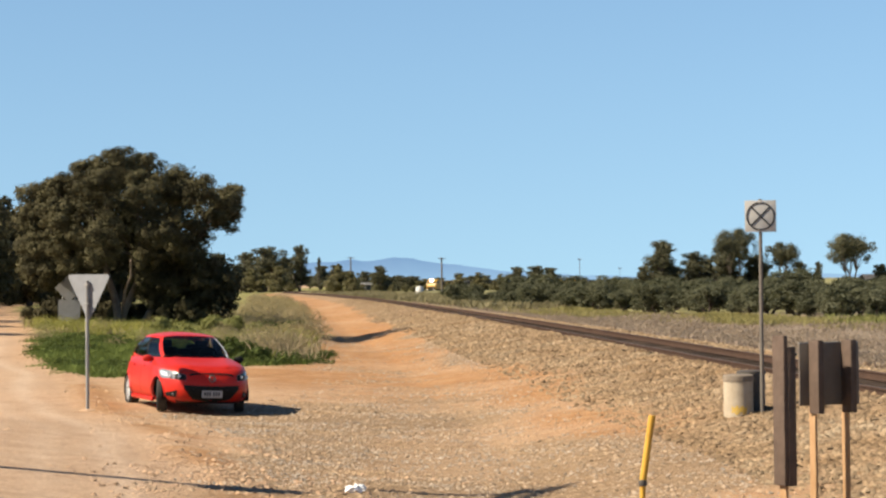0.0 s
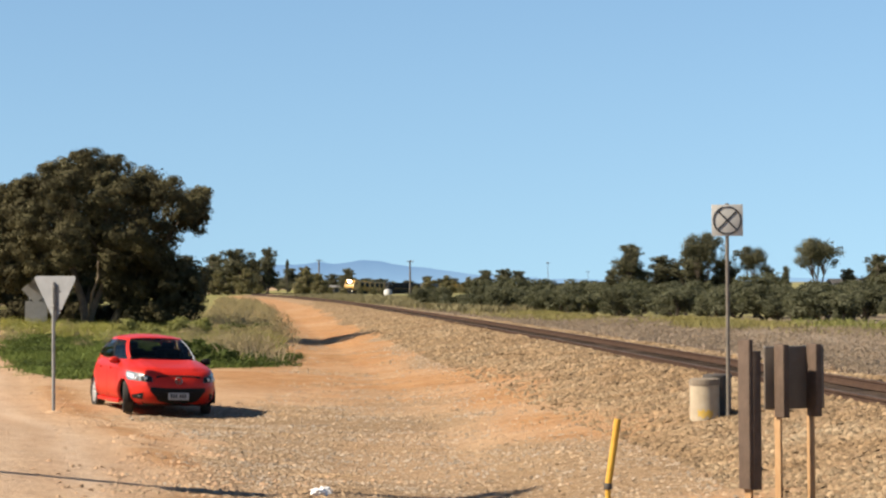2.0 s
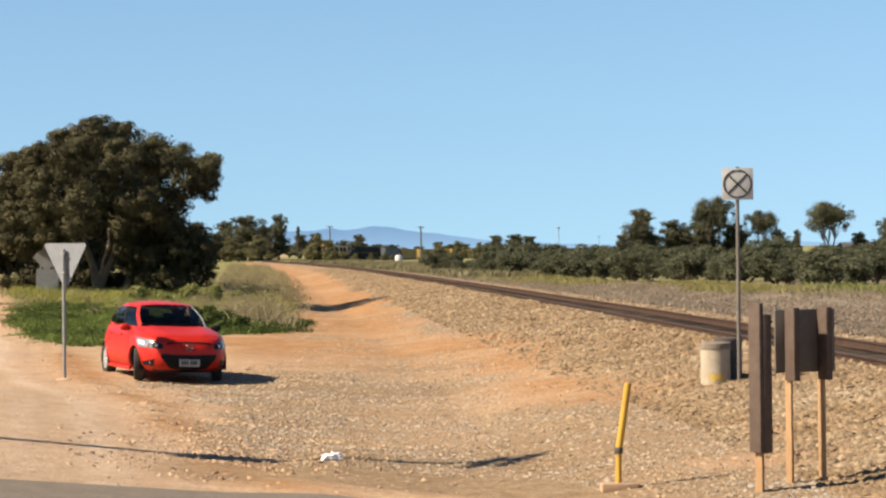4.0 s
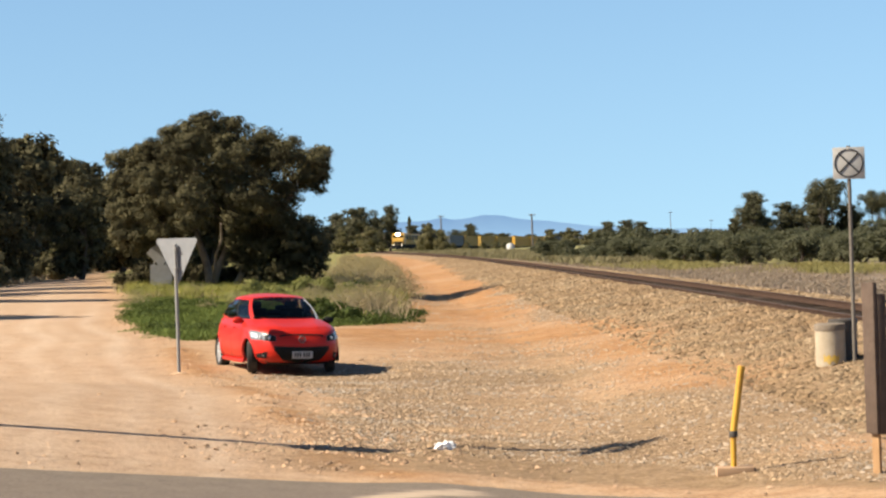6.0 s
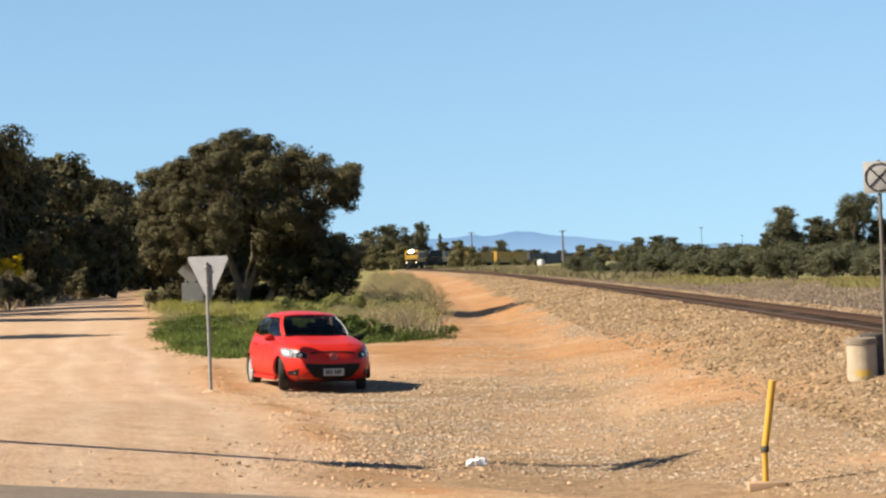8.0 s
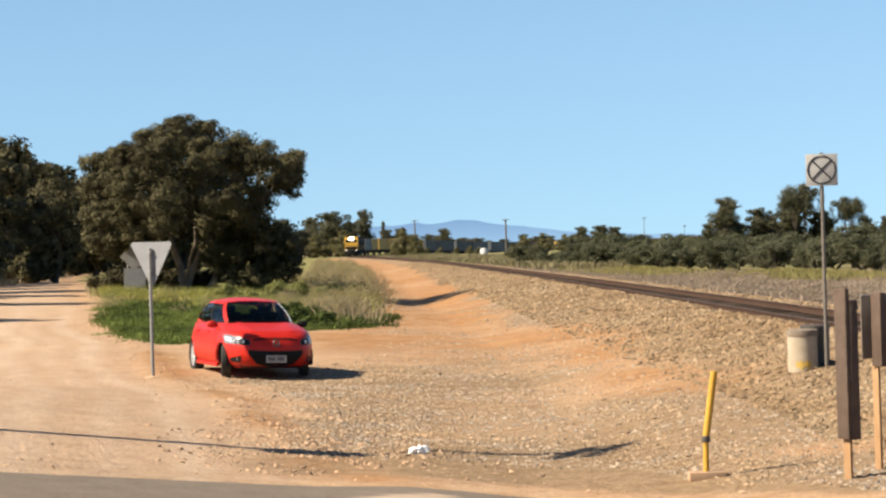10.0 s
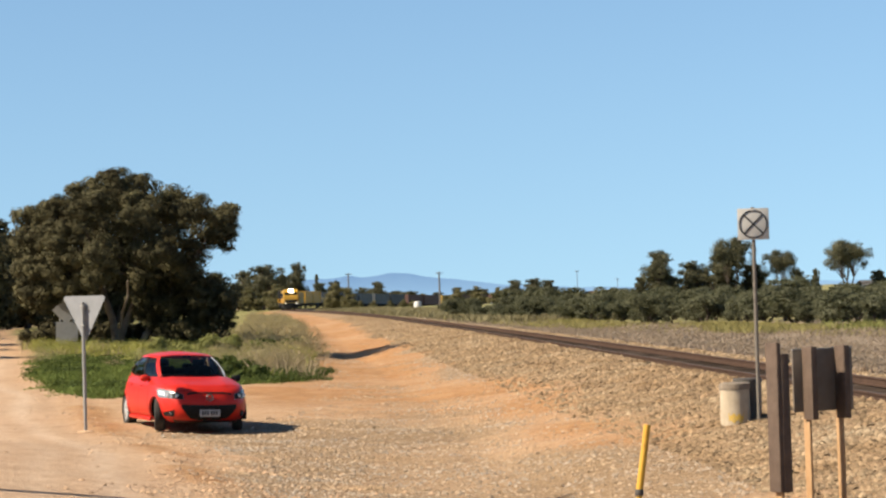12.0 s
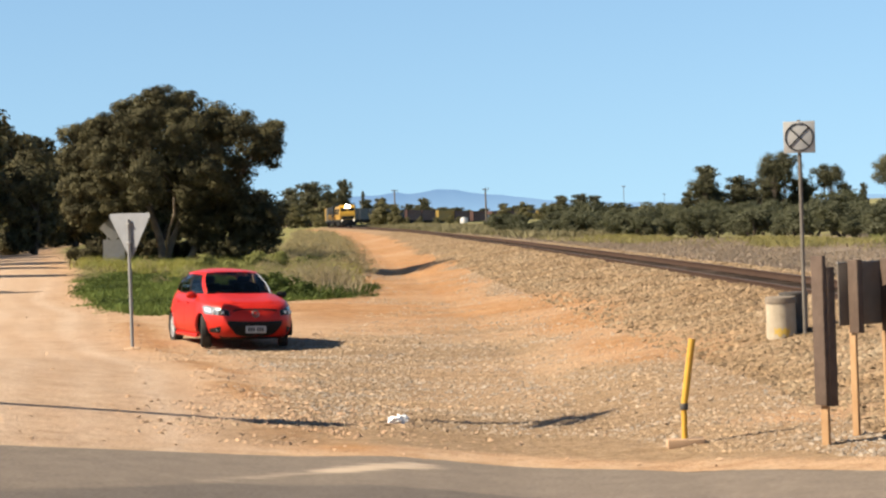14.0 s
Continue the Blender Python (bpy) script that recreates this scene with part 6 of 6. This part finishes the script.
def shrub(name, x, y, clumps, count, size, mat, label, seed):
    s = thing(name, label, "shrub", pose(x, y, ground_at(x, y)))
    leaf_cloud("foliage", clumps, count, size, mat, s, seed, shell=0.3)
    bm = bmesh.new()
    for c in clumps:
        limb(bm, [(0, 0, -0.05), (c[0] * 0.4, c[1] * 0.4, c[2] * 0.5), c[:3]], 0.02, 0.006, 5)
    part("stem", bm, M_bark, s)


def many(rnd, n, rx, ry, z0, z1, r):
    return [(rnd.uniform(-rx, rx), rnd.uniform(-ry, ry), rnd.uniform(z0, z1), r * rnd.uniform(0.7, 1.2), r * rnd.uniform(0.7, 1.2), r * rnd.uniform(0.6, 1.0)) for _ in range(n)]


rs = random.Random(17)
shrub("green_shrub", -6.2, 66.8, many(rs, 7, 0.9, 0.5, 0.1, 0.32, 0.3), 3500, 0.07, M_leaf_bush, "low dense bright green shrub in dry grass", 3)
shrub("green_shrub", -6.6, 69.5, many(rs, 6, 0.7, 0.5, 0.2, 0.5, 0.33), 3000, 0.08, M_leaf_bush, "rounded green shrub in dry grass", 4)
shrub("green_shrub", -7.2, 101, many(rs, 6, 0.8, 1.5, 0.15, 0.5, 0.45), 2600, 0.1, M_leaf_bush, "low green shrub beside the red track", 5)
shrub("green_shrub", -9.4, 88.9, many(rs, 9, 1.6, 0.8, 0.1, 0.6, 0.4), 4200, 0.09, M_grass_crop, "loose green shrub at the foot of the mallee", 14)
shrub("green_shrub", -8.2, 92.4, many(rs, 8, 1.2, 0.8, 0.2, 0.8, 0.45), 3600, 0.09, M_grass_crop, "yellow-green shrub at the foot of the mallee", 15)
for k, (x, y) in enumerate(((-16.4, 112.5), (-17.4, 110.5), (-18.6, 111.5), (-19.8, 113.5), (-12.6, 108.5), (-13.7, 109.0), (-14.9, 109.5), (-15.8, 110.0))):
    shrub("scrub_bush", x, y, many(rs, 8, 1.0, 0.8, 0.25, 0.95, 0.45), 3000, 0.1, M_leaf_dark, "dark dry scrub bush under the mallee", 30 + k)
shrub("wattle_shrub", -28.6, 116, many(rs, 7, 0.75, 0.7, 1.9, 2.8, 0.30), 1100, 0.075, M_flower, "wattle shrub in bright yellow blossom", 6)
shrub("roadside_shrub", -33.0, 135, many(rs, 7, 1.6, 1.2, 0.3, 1.4, 0.7), 3000, 0.16, M_leaf_dark, "dark low shrub beside the dirt road", 7)
shrub("roadside_shrub", -30.5, 112, many(rs, 7, 1.4, 1.2, 0.2, 0.8, 0.55), 2600, 0.14, M_leaf_olive, "grey-green low shrub beside the dirt road", 8)
shrub("roadside_shrub", -36.0, 165, many(rs, 7, 1.4, 1.2, 0.3, 1.2, 0.7), 2600, 0.16, M_leaf_big, "brownish low shrub beside the dirt road", 9)


for k, (x, y, h) in enumerate(((-29.4, 110.5, 1.8), (-31.0, 121, 1.5), (-33.4, 138, 1.9), (-35.2, 152, 1.6), (-38.2, 180, 1.8), (-28.2, 104.5, 1.2))):
    shrub("dry_shrub", x, y, many(rs, 9, 1.1, 0.9, 0.3, h, 0.5), 3200, 0.085, M_grass_rank, "brownish half-dry shrub beside the dirt road", 50 + k)


def blades(name, xy, tall, wide, mat, label, seed, lean=0.6, lift=0.0):
    """Grass as many single bent blades."""
    rnd = np.random.RandomState(seed)
    n = len(xy)
    z = height(xy[:, 0], xy[:, 1]) + lift
    a = rnd.rand(n) * 6.283
    w = np.stack([np.cos(a), np.sin(a), 0 * a], -1) * wide[:, None]
    l = rnd.normal(size=(n, 3)) * lean * tall[:, None]
    l[:, 2] = 0
    p = np.concatenate([xy, z[:, None]], 1)
    up = np.zeros((n, 3))
    up[:, 2] = tall
    v = np.stack([p - w, p + w, p + up * 0.6 + l * 0.4 + w * 0.7, p + up * 0.6 + l * 0.4 - w * 0.7, p + up + l + w * 0.1, p + up + l - w * 0.1], 1)
    f = np.array([(0, 1, 2, 3), (3, 2, 4, 5)])
    q = (f[None] + 6 * np.arange(n)[:, None, None]).reshape(-1, 4)
    me = quick_mesh(name, v.reshape(-1, 3), q)
    return tagged(link(name, me, mat), label, "grass", kind="stuff")


def build_grass():
    r = np.random.RandomState(19)

    def sample(n, x0, x1, y0, y1, power=1.5):
        y = y0 + (y1 - y0) * r.rand(n) ** power
        return np.stack([x0 + (x1 - x0) * r.rand(n), y], -1)
    # low green grass at the near end and along the edges
    p = sample(90000, -16, 0, 50, 112, 1.7)
    g = grass_patch(p[:, 0], p[:, 1])
    green = 1 - rank(p[:, 0], p[:, 1])
    k = r.rand(len(p)) < g * (0.15 + 0.85 * green)
    q = p[k]
    blades("green_grass", q, (0.08 + 0.14 * r.rand(len(q))) * (0.4 + 0.6 * g[k]), 0.012 + 0.012 * r.rand(len(q)), M_grass_green, "short lush green grass on the tongue of verge", 1)
    # flowering yellow-green weeds
    p = sample(60000, -24, 0, 54, 150, 1.6)
    g = grass_patch(p[:, 0], p[:, 1])
    yl = step(0.40, 0.62, wander(p[:, 0] + 5, p[:, 1], 4.5)) * rank(p[:, 0], p[:, 1] - 2) * step(-3.8, -6.0, p[:, 0])
    k = r.rand(len(p)) < g * yl
    q = p[k]
    blades("flowering_weeds", q, 0.25 + 0.35 * r.rand(len(q)), 0.014 + 0.016 * r.rand(len(q)), M_grass_yellow, "yellow-green flowering weeds in the verge", 2)
    # tall dry weeds
    p = sample(80000, -24, 0, 60, 170, 1.6)
    g = grass_patch(p[:, 0], p[:, 1])
    dry = 0.4 * rank(p[:, 0], p[:, 1])
    k = r.rand(len(p)) < g * dry
    q = p[k]
    u = track_x(q[:, 1]) - q[:, 0]
    tall = (0.15 + 0.45 * r.rand(len(q))) * (0.6 + 0.6 * step(0.35, 0.7, wander(q[:, 0], q[:, 1], 2.5))) * (0.75 + 0.5 * step(14, 9, u))
    blades("dry_weeds", q, tall, 0.012 + 0.014 * r.rand(len(q)), M_grass_dry, "tall straw-brown dry weeds in the verge", 3)
    # field beyond the line
    n = 26000
    y = 36 + 190 * r.rand(n) ** 1.4
    x = track_x(y) + 2.3 + (r.rand(n) ** 1.2) * (0.30 * y + 6)
    q = np.stack([x, y], -1)
    keep = (x - 1.3) / 19.8 + (y - 210) / 100.0 < 0.02
    q = q[keep]
    blades("field_grass", q, 0.06 + 0.14 * r.rand(len(q)) ** 2, 0.012 + 0.018 * r.rand(len(q)), M_grass_field, "dry brownish grass beyond the railway", 4, 0.8)
    # yellow-green strip before the olives
    n = 52000
    t = r.rand(n)
    d = r.rand(n) ** 1.3
    q = np.stack([1.3 + 22.4 * t - 1.0 - 4.2 * d, 210 - 110 * t - 1.0 - (12 + 14 * (1 - t)) * d], -1)
    patch = step(0.46, 0.70, wander(1.8 * q[:, 0] + 31, 0.7 * q[:, 1] + 6, 6.0) + 0.35 * (wander(q[:, 0], q[:, 1], 1.5) - 0.5) - 0.28 * (d - 0.35))
    keep = (r.rand(n) < 0.04 + 0.96 * patch) & (q[:, 0] - track_x(q[:, 1]) > 4.5)
    q = q[keep]
    blades("yellow_strip_grass", q, (0.08 + 0.24 * r.rand(len(q))) * (0.5 + 1.0 * wander(q[:, 0], q[:, 1], 2.2)), 0.02 + 0.025 * r.rand(len(q)), M_grass_strip, "yellow-green flowering strip before the olive rows", 5)
    # green crop at the far right
    n = 9000
    q = np.stack([r.uniform(11, 30, n), r.uniform(74, 110, n)], -1)
    near = (q[:, 0] - 1.3) / 19.8 + (q[:, 1] - 210) / 100.0
    keep = (near < -0.03) & (near > -0.17) & (q[:, 0] > 0.165 * q[:, 1])
    q = q[keep]
    blades("green_crop", q, 0.25 + 0.3 * r.rand(len(q)), 0.03 + 0.02 * r.rand(len(q)), M_grass_crop, "strip of fresh green crop beside the olives", 6)
    # rank grass beside the line, farther on
    n = 26000
    y = 170 + 290 * r.rand(n) ** 1.2
    x = track_x(y) + 4.2 + 13 * r.rand(n)
    q = np.stack([x, y], -1)[wander(x, y, 7.0) > 0.35]
    blades("rank_grass", q, 0.25 + 0.45 * r.rand(len(q)), 0.05 + 0.04 * r.rand(len(q)), M_grass_rank, "rank yellowish grass beside the far line", 8)
    # sparse tufts along the road on the left
    p = sample(16000, -44, -22, 90, 260, 1.3)
    edge = np.interp(p[:, 1], [85, 120, 165, 240, 300], [-24.5, -29.5, -35.0, -45, -50])
    q = p[(p[:, 0] < edge) & (r.rand(len(p)) < 0.8)]
    blades("roadside_grass", q, 0.2 + 0.4 * r.rand(len(q)), 0.03 + 0.02 * r.rand(len(q)), M_grass_dry, "dry grass under the roadside trees", 7)


build_grass()


def weeds(name, n, count, x0, x1, y0, y1, keep, low, high, wide, size, mat, label, seed, up=0.0):
    """Broad-leaved weeds in soft clumps, where keep(x, y) allows."""
    r = np.random.RandomState(seed)
    clumps = []
    while len(clumps) < n:
        x, y = r.uniform(x0, x1), y0 + (y1 - y0) * r.rand() ** 1.3
        if r.rand() < float(keep(x, y)) * float(grass_patch(x, y)):
            h = r.uniform(low, high)
            w = wide * r.uniform(0.6, 1.3)
            clumps.append((x, y, ground_at(x, y) + h * 0.45, w, w, h * 0.6))
    ob = leaf_cloud(name, clumps, count, size, mat, None, seed, shell=0.2, flat=0.8 - 0.5 * up, droop=-up)
    tagged(ob, label, "weeds", kind="stuff")


weeds("turf_weeds", 300, 46000, -15, -5, 51, 86, lambda x, y: 1 - rank(x, y), 0.05, 0.11, 0.5, 0.036, M_grass_green, "close low green weeds at the verge's near end", 71)
weeds("green_weeds", 300, 52000, -15, -2, 58, 88, lambda x, y: (1 - 0.8 * rank(x, y)) * step(0.4, 0.6, wander(x, y, 2.5)), 0.12, 0.30, 0.45, 0.042, M_leaf_bush, "dark green broad-leaved weeds in the verge", 72)
weeds("mustard_weeds", 300, 70000, -19, -3, 71, 112, lambda x, y: rank(x, y) * step(0.38, 0.62, wander(x + 5, y, 4.5)), 0.35, 0.65, 0.5, 0.034, M_grass_yellow, "yellow-flowering wild mustard in the verge", 73, 0.5)
weeds("rank_weeds", 460, 84000, -18, -3, 69, 108, lambda x, y: rank(x, y) * step(10.5, 12.5, float(track_x(y)) - x) * step(0.7, 0.45, wander(x + 5, y, 4.5)), 0.25, 0.55, 0.55, 0.036, M_grass_crop, "loose yellow-green weeds in the verge", 78, 0.5)
weeds("edge_weeds", 180, 24000, -8, 1, 64, 105, lambda x, y: step(10.9, 9.8, float(track_x(y)) - x), 0.07, 0.28, 0.42, 0.042, M_leaf_bush, "low green weeds along the red track's edge", 76)
weeds("dry_brush", 180, 90000, -17, -1, 74, 115, lambda x, y: (step(13, 11, float(track_x(y)) - x) * 0.97 + 0.03) * step(9.0, 11.0 - 1.5 * float(step(80, 100, y)), float(track_x(y)) - x), 0.3, 0.85, 0.65, 0.03, M_brush, "soft straw-brown dry brush on the verge", 74, 0.9)


def verge_brush():
    """Dry brush along the far side of the red track, into the distance."""
    r = np.random.RandomState(88)
    clumps = []
    for _ in range(260):
        y = 95 + 190 * r.rand() ** 1.4
        u = r.uniform(8.4, 12.8)
        x = float(track_x(y)) - u
        h = r.uniform(0.5, 1.15)
        clumps.append((x, y, ground_at(x, y) + h * 0.45, 0.8, 1.2, h * 0.6))
    ob = leaf_cloud("verge_brush", clumps, 48000, 0.05, M_brush, None, 75, shell=0.2, flat=0.5, droop=-0.8)
    tagged(ob, "soft straw-brown brush along the red track", "weeds", kind="stuff")


verge_brush()


def field_brush():
    """Soft dry growth between the line and the olives."""
    r = np.random.RandomState(89)
    clumps = []
    while len(clumps) < 900:
        y = 40 + 150 * r.rand() ** 1.3
        x = float(track_x(y)) + 3.0 + (0.30 * y + 2) * r.rand()
        if (x - 1.3) / 19.8 + (y - 210) / 100.0 < -0.04:
            h = r.uniform(0.06, 0.28)
            w = r.uniform(0.7, 1.7)
            clumps.append((x, y, ground_at(x, y) + h * 0.4, w, w * 1.3, h * 0.6))
    ob = leaf_cloud("field_brush", clumps, 95000, 0.05, M_field_brush, None, 77, shell=0.15, flat=1.6, droop=-0.2, loose=0.8)
    tagged(ob, "soft pale mauve-brown brush in the dry field", "weeds", kind="stuff")


field_brush()


# ---- freight train ----
def wheelset(bm, y):
    for sx in (-0.72, 0.72):
        rod(bm, (sx - 0.06, y, 0.46), (sx + 0.06, y, 0.46), 0.46, None, 18)
    rod(bm, (-0.72, y, 0.46), (0.72, y, 0.46), 0.08, None, 8)


def bogie(parent, y, axles):
    bm = bmesh.new()
    for a in axles:
        wheelset(bm, y + a)
    for sx in (-0.95, 0.95):
        box(bm, (sx, y, 0.62), (0.16, axles[-1] - axles[0] + 1.0, 0.34), 0.04)
    box(bm, (0, y, 0.7), (2.0, 0.6, 0.25), 0.03)
    part("bogie", bm, M_train_dark, parent)


def locomotive(body_mat, second=False):
    s = thing("locomotive", "yellow diesel freight locomotive with bright headlight" if not second else "dark second diesel freight locomotive", "locomotive")
    L = 20.0
    bogie(s, -6.4, (-1.8, 0, 1.8))
    bogie(s, 6.4, (-1.8, 0, 1.8))
    bm = bmesh.new()
    box(bm, (0, 0, 1.18), (2.85, L, 0.36), 0.05)
    part("frame", bm, M_train_dark, s)
    bm = bmesh.new()
    box(bm, (0, 0.2, 0.75), (2.3, 6.0, 0.75), 0.15)
    part("fuel_tank", bm, M_train_dark, s)
    # cab: full width, sloped brow over two windows
    bm = bmesh.new()
    prof = [(-9.6, 1.35), (-9.75, 2.2), (-9.55, 2.75), (-9.0, 3.75), (-8.6, 4.0), (-6.9, 4.05), (-6.9, 1.35)]
    a = [bm.verts.new((-1.42, y, z)) for y, z in prof]
    b = [bm.verts.new((1.42, y, z)) for y, z in prof]
    bm.faces.new(a)
    bm.faces.new(b[::-1])
    for i in range(len(prof)):
        j = (i + 1) % len(prof)
        bm.faces.new((a[i], a[j], b[j], b[i]))
    bmesh.ops.bevel(bm, geom=bm.edges[:], offset=0.09, segments=2, affect="EDGES")
    cab = part("cab", bm, body_mat, s, "yellow cab" if not second else "")
    for sx in (-0.66, 0.66):
        bm = bmesh.new()
        box(bm, (sx, -9.34, 3.22), (1.1, 0.05, 0.62), 0.02, pose(0, 0, 0, -30, 0, 0))
        part("windscreen", bm, M_glass, cab)
        bm = bmesh.new()
        box(bm, (sx * 2.16, -8.1, 3.2), (0.05, 1.1, 0.6), 0.02)
        part("side_window", bm, M_glass, cab)
    # hood behind the cab with grilles, and a roof with fans
    bm = bmesh.new()
    box(bm, (0, 1.4, 2.55), (2.1 if not second else 2.7, 16.4, 2.5), 0.12)
    hood = part("hood", bm, body_mat, s)
    for y in (-4, -1, 2, 5, 7.6):
        for sx in (-1, 1):
            bm = bmesh.new()
            box(bm, (sx * (1.06 if not second else 1.36), y, 2.9), (0.05, 1.9, 1.1), 0.01)
            part("side_grille", bm, M_train_dark, hood)
    for y in (4.0, 6.2, 8.2):
        bm = bmesh.new()
        lathe(bm, [(0.02, 3.78), (0.75, 3.78), (0.75, 3.95), (0.6, 4.0), (0.02, 4.0)], 18, (0, y, 0))
        part("roof_fan", bm, M_train_dark, s)
    # pilot, coupler, handrails
    bm = bmesh.new()
    box(bm, (0, -9.85, 0.75), (2.7, 0.25, 0.8), 0.06)
    part("pilot", bm, M_train_dark, s)
    bm = bmesh.new()
    box(bm, (0, -10.15, 0.95), (0.35, 0.5, 0.35), 0.05)
    part("coupler", bm, M_train_dark, s)
    for sx in (-1.38, 1.38):
        bm = bmesh.new()
        for y in np.linspace(-6, 9.4, 9):
            rod(bm, (sx, y, 1.3), (sx, y, 2.3), 0.025, None, 6)
        rod(bm, (sx, -6, 2.3), (sx, 9.4, 2.3), 0.025, None, 6)
        part("handrail", bm, M_cont_yellow, s)
    if not second:
        # headlights: a bright pair in the brow and two ditch lights
        bm = bmesh.new()
        for sx in (-0.19, 0.19):
            lathe(bm, [(0.01, 0), (0.32, 0), (0.28, 0.1), (0.01, 0.14)], 20, (sx, 0, 0))
        bmesh.ops.transform(bm, matrix=Matrix.Translation((0, -9.3, 3.75)) @ pose(0, 0, 0, 90, 0, 0), verts=bm.verts)
        part("headlight", bm, M_headlight, s, "dazzling white headlight")
        for sx in (-1.08, 1.08):
            bm = bmesh.new()
            lathe(bm, [(0.01, 0), (0.12, 0), (0.10, 0.05), (0.01, 0.07)], 16)
            bmesh.ops.transform(bm, matrix=Matrix.Translation((sx, -9.98, 1.25)) @ pose(0, 0, 0, 90, 0, 0), verts=bm.verts)
            part("ditch_light", bm, M_ditchlight, s)
        bm = bmesh.new()
        box(bm, (0, -9.74, 1.75), (2.3, 0.03, 0.5), 0.01)
        part("nose_stripe", bm, M_train_dark, s)
    return s


def container_wagon(loads):
    """Flat wagon with boxes: (centre, length, height, material, label)."""
    s = thing("container_wagon", loads[0][4], "freight wagon")
    bogie(s, -6.6, (-0.9, 0.9))
    bogie(s, 6.6, (-0.9, 0.9))
    bm = bmesh.new()
    box(bm, (0, 0, 1.05), (2.5, 19.2, 0.22), 0.03)
    box(bm, (0, 0, 0.82), (0.7, 14, 0.3), 0.03)
    part("deck", bm, M_train_dark, s)
    for y, ln, h, mat, _ in loads:
        bm = bmesh.new()
        n = int(ln / 0.28)
        # corrugated sides
        for sx in (-1.22, 1.22):
            cols = []
            for i in range(n * 2 + 1):
                yy = y - ln / 2 + ln * i / (n * 2)
                out = 0.03 if (i // 2) % 2 else 0.0
                x = sx - math.copysign(out, sx)
                cols.append((bm.verts.new((x, yy, 1.18)), bm.verts.new((x, yy, 1.18 + h))))
            for p, q in zip(cols, cols[1:]):
                bm.faces.new((p[0], q[0], q[1], p[1]))
        for yy in (y - ln / 2, y + ln / 2):
            bm.faces.new([bm.verts.new(p) for p in ((-1.22, yy, 1.18), (1.22, yy, 1.18), (1.22, yy, 1.18 + h), (-1.22, yy, 1.18 + h))])
        bm.faces.new([bm.verts.new(p) for p in ((-1.22, y - ln / 2, 1.18 + h), (1.22, y - ln / 2, 1.18 + h), (1.22, y + ln / 2, 1.18 + h), (-1.22, y + ln / 2, 1.18 + h))])
        c = part("container", bm, mat, s, smooth=False)
        for sx in (-1.23, 1.23):
            for yy in (y - ln / 2 + 0.08, y + ln / 2 - 0.08):
                bm = bmesh.new()
                box(bm, (sx, yy, 1.18 + h / 2), (0.14, 0.16, h + 0.02))
                part("corner_post", bm, mat, c, smooth=False)
    return s


YEL = (M_cont_yellow, "flat wagon with bright yellow containers")
# ochre: the look of yellow containers in shade, put into the colour
OCH = (M_cont_brown, "flat wagon with ochre containers")
DRK = (M_cont_dark, "flat wagon with dark grey containers")
BLU = (M_cont_blue, "flat wagon with blue-grey containers")
PAL = (M_tankwhite, "flat wagon with a pale box")
RED = (M_cont_red, "flat wagon with dark oxide-red containers")


def two(a, b, h=2.6):
    return [(-4.75, 9.1, h, *a), (4.75, 9.1, h, *b)]


def one(a, h=2.7):
    return [(0, 13.7, h, *a)]


CONSIST = [two(BLU, OCH), two(OCH, OCH), two(YEL, YEL, 2.75), two(DRK, DRK), two(DRK, BLU), two(BLU, DRK), two(RED, RED), two(OCH, RED),
           [(-4.9, 8.2, 2.6, *RED), (0.7, 2.4, 1.5, *PAL), (6.0, 7.0, 2.6, *RED)], two(RED, DRK), two(OCH, OCH), two(RED, BLU), one(RED), two(DRK, OCH)]
SPEED, PITCH = 15.0, 20.4
train = [(locomotive(M_train_yellow), 10.4), (locomotive(M_train_dark, True), 31.2)]
for i, loads in enumerate(CONSIST):
    train.append((container_wagon(loads), 42.5 + PITCH * (i + 0.5)))

# way along the line, counted back from where the nose is at the end
arc_y = np.arange(300, 899, 0.5)
arc_x = track_x(arc_y)
arc = np.concatenate([[0], np.cumsum(np.hypot(np.diff(arc_x), np.diff(arc_y)))])
NOSE_END = float(np.interp(415.0, arc_y, arc))


def on_line(s):
    y = float(np.interp(s, arc, arc_y))
    return np.array([float(track_x(y)), y])


def motions():
    """The train comes on at an even pace round the bend and towards the crossing."""
    for ob, back in train:
        rows = []
        for k in range(29):
            t = 0.5 * k
            s = NOSE_END + SPEED * (14.0 - t) + back
            a, b = on_line(s - 6.5), on_line(s + 6.5)
            c = (a + b) / 2
            d = a - b
            za, zb = float(fall(*a)), float(fall(*b))
            rows.append((t, pose(c[0], c[1], RAIL_TOP + (za + zb) / 2, math.degrees(math.atan2(zb - za, 13.0)), 0, math.degrees(math.atan2(d[0], -d[1])))))
        walk(ob, rows)


motions()
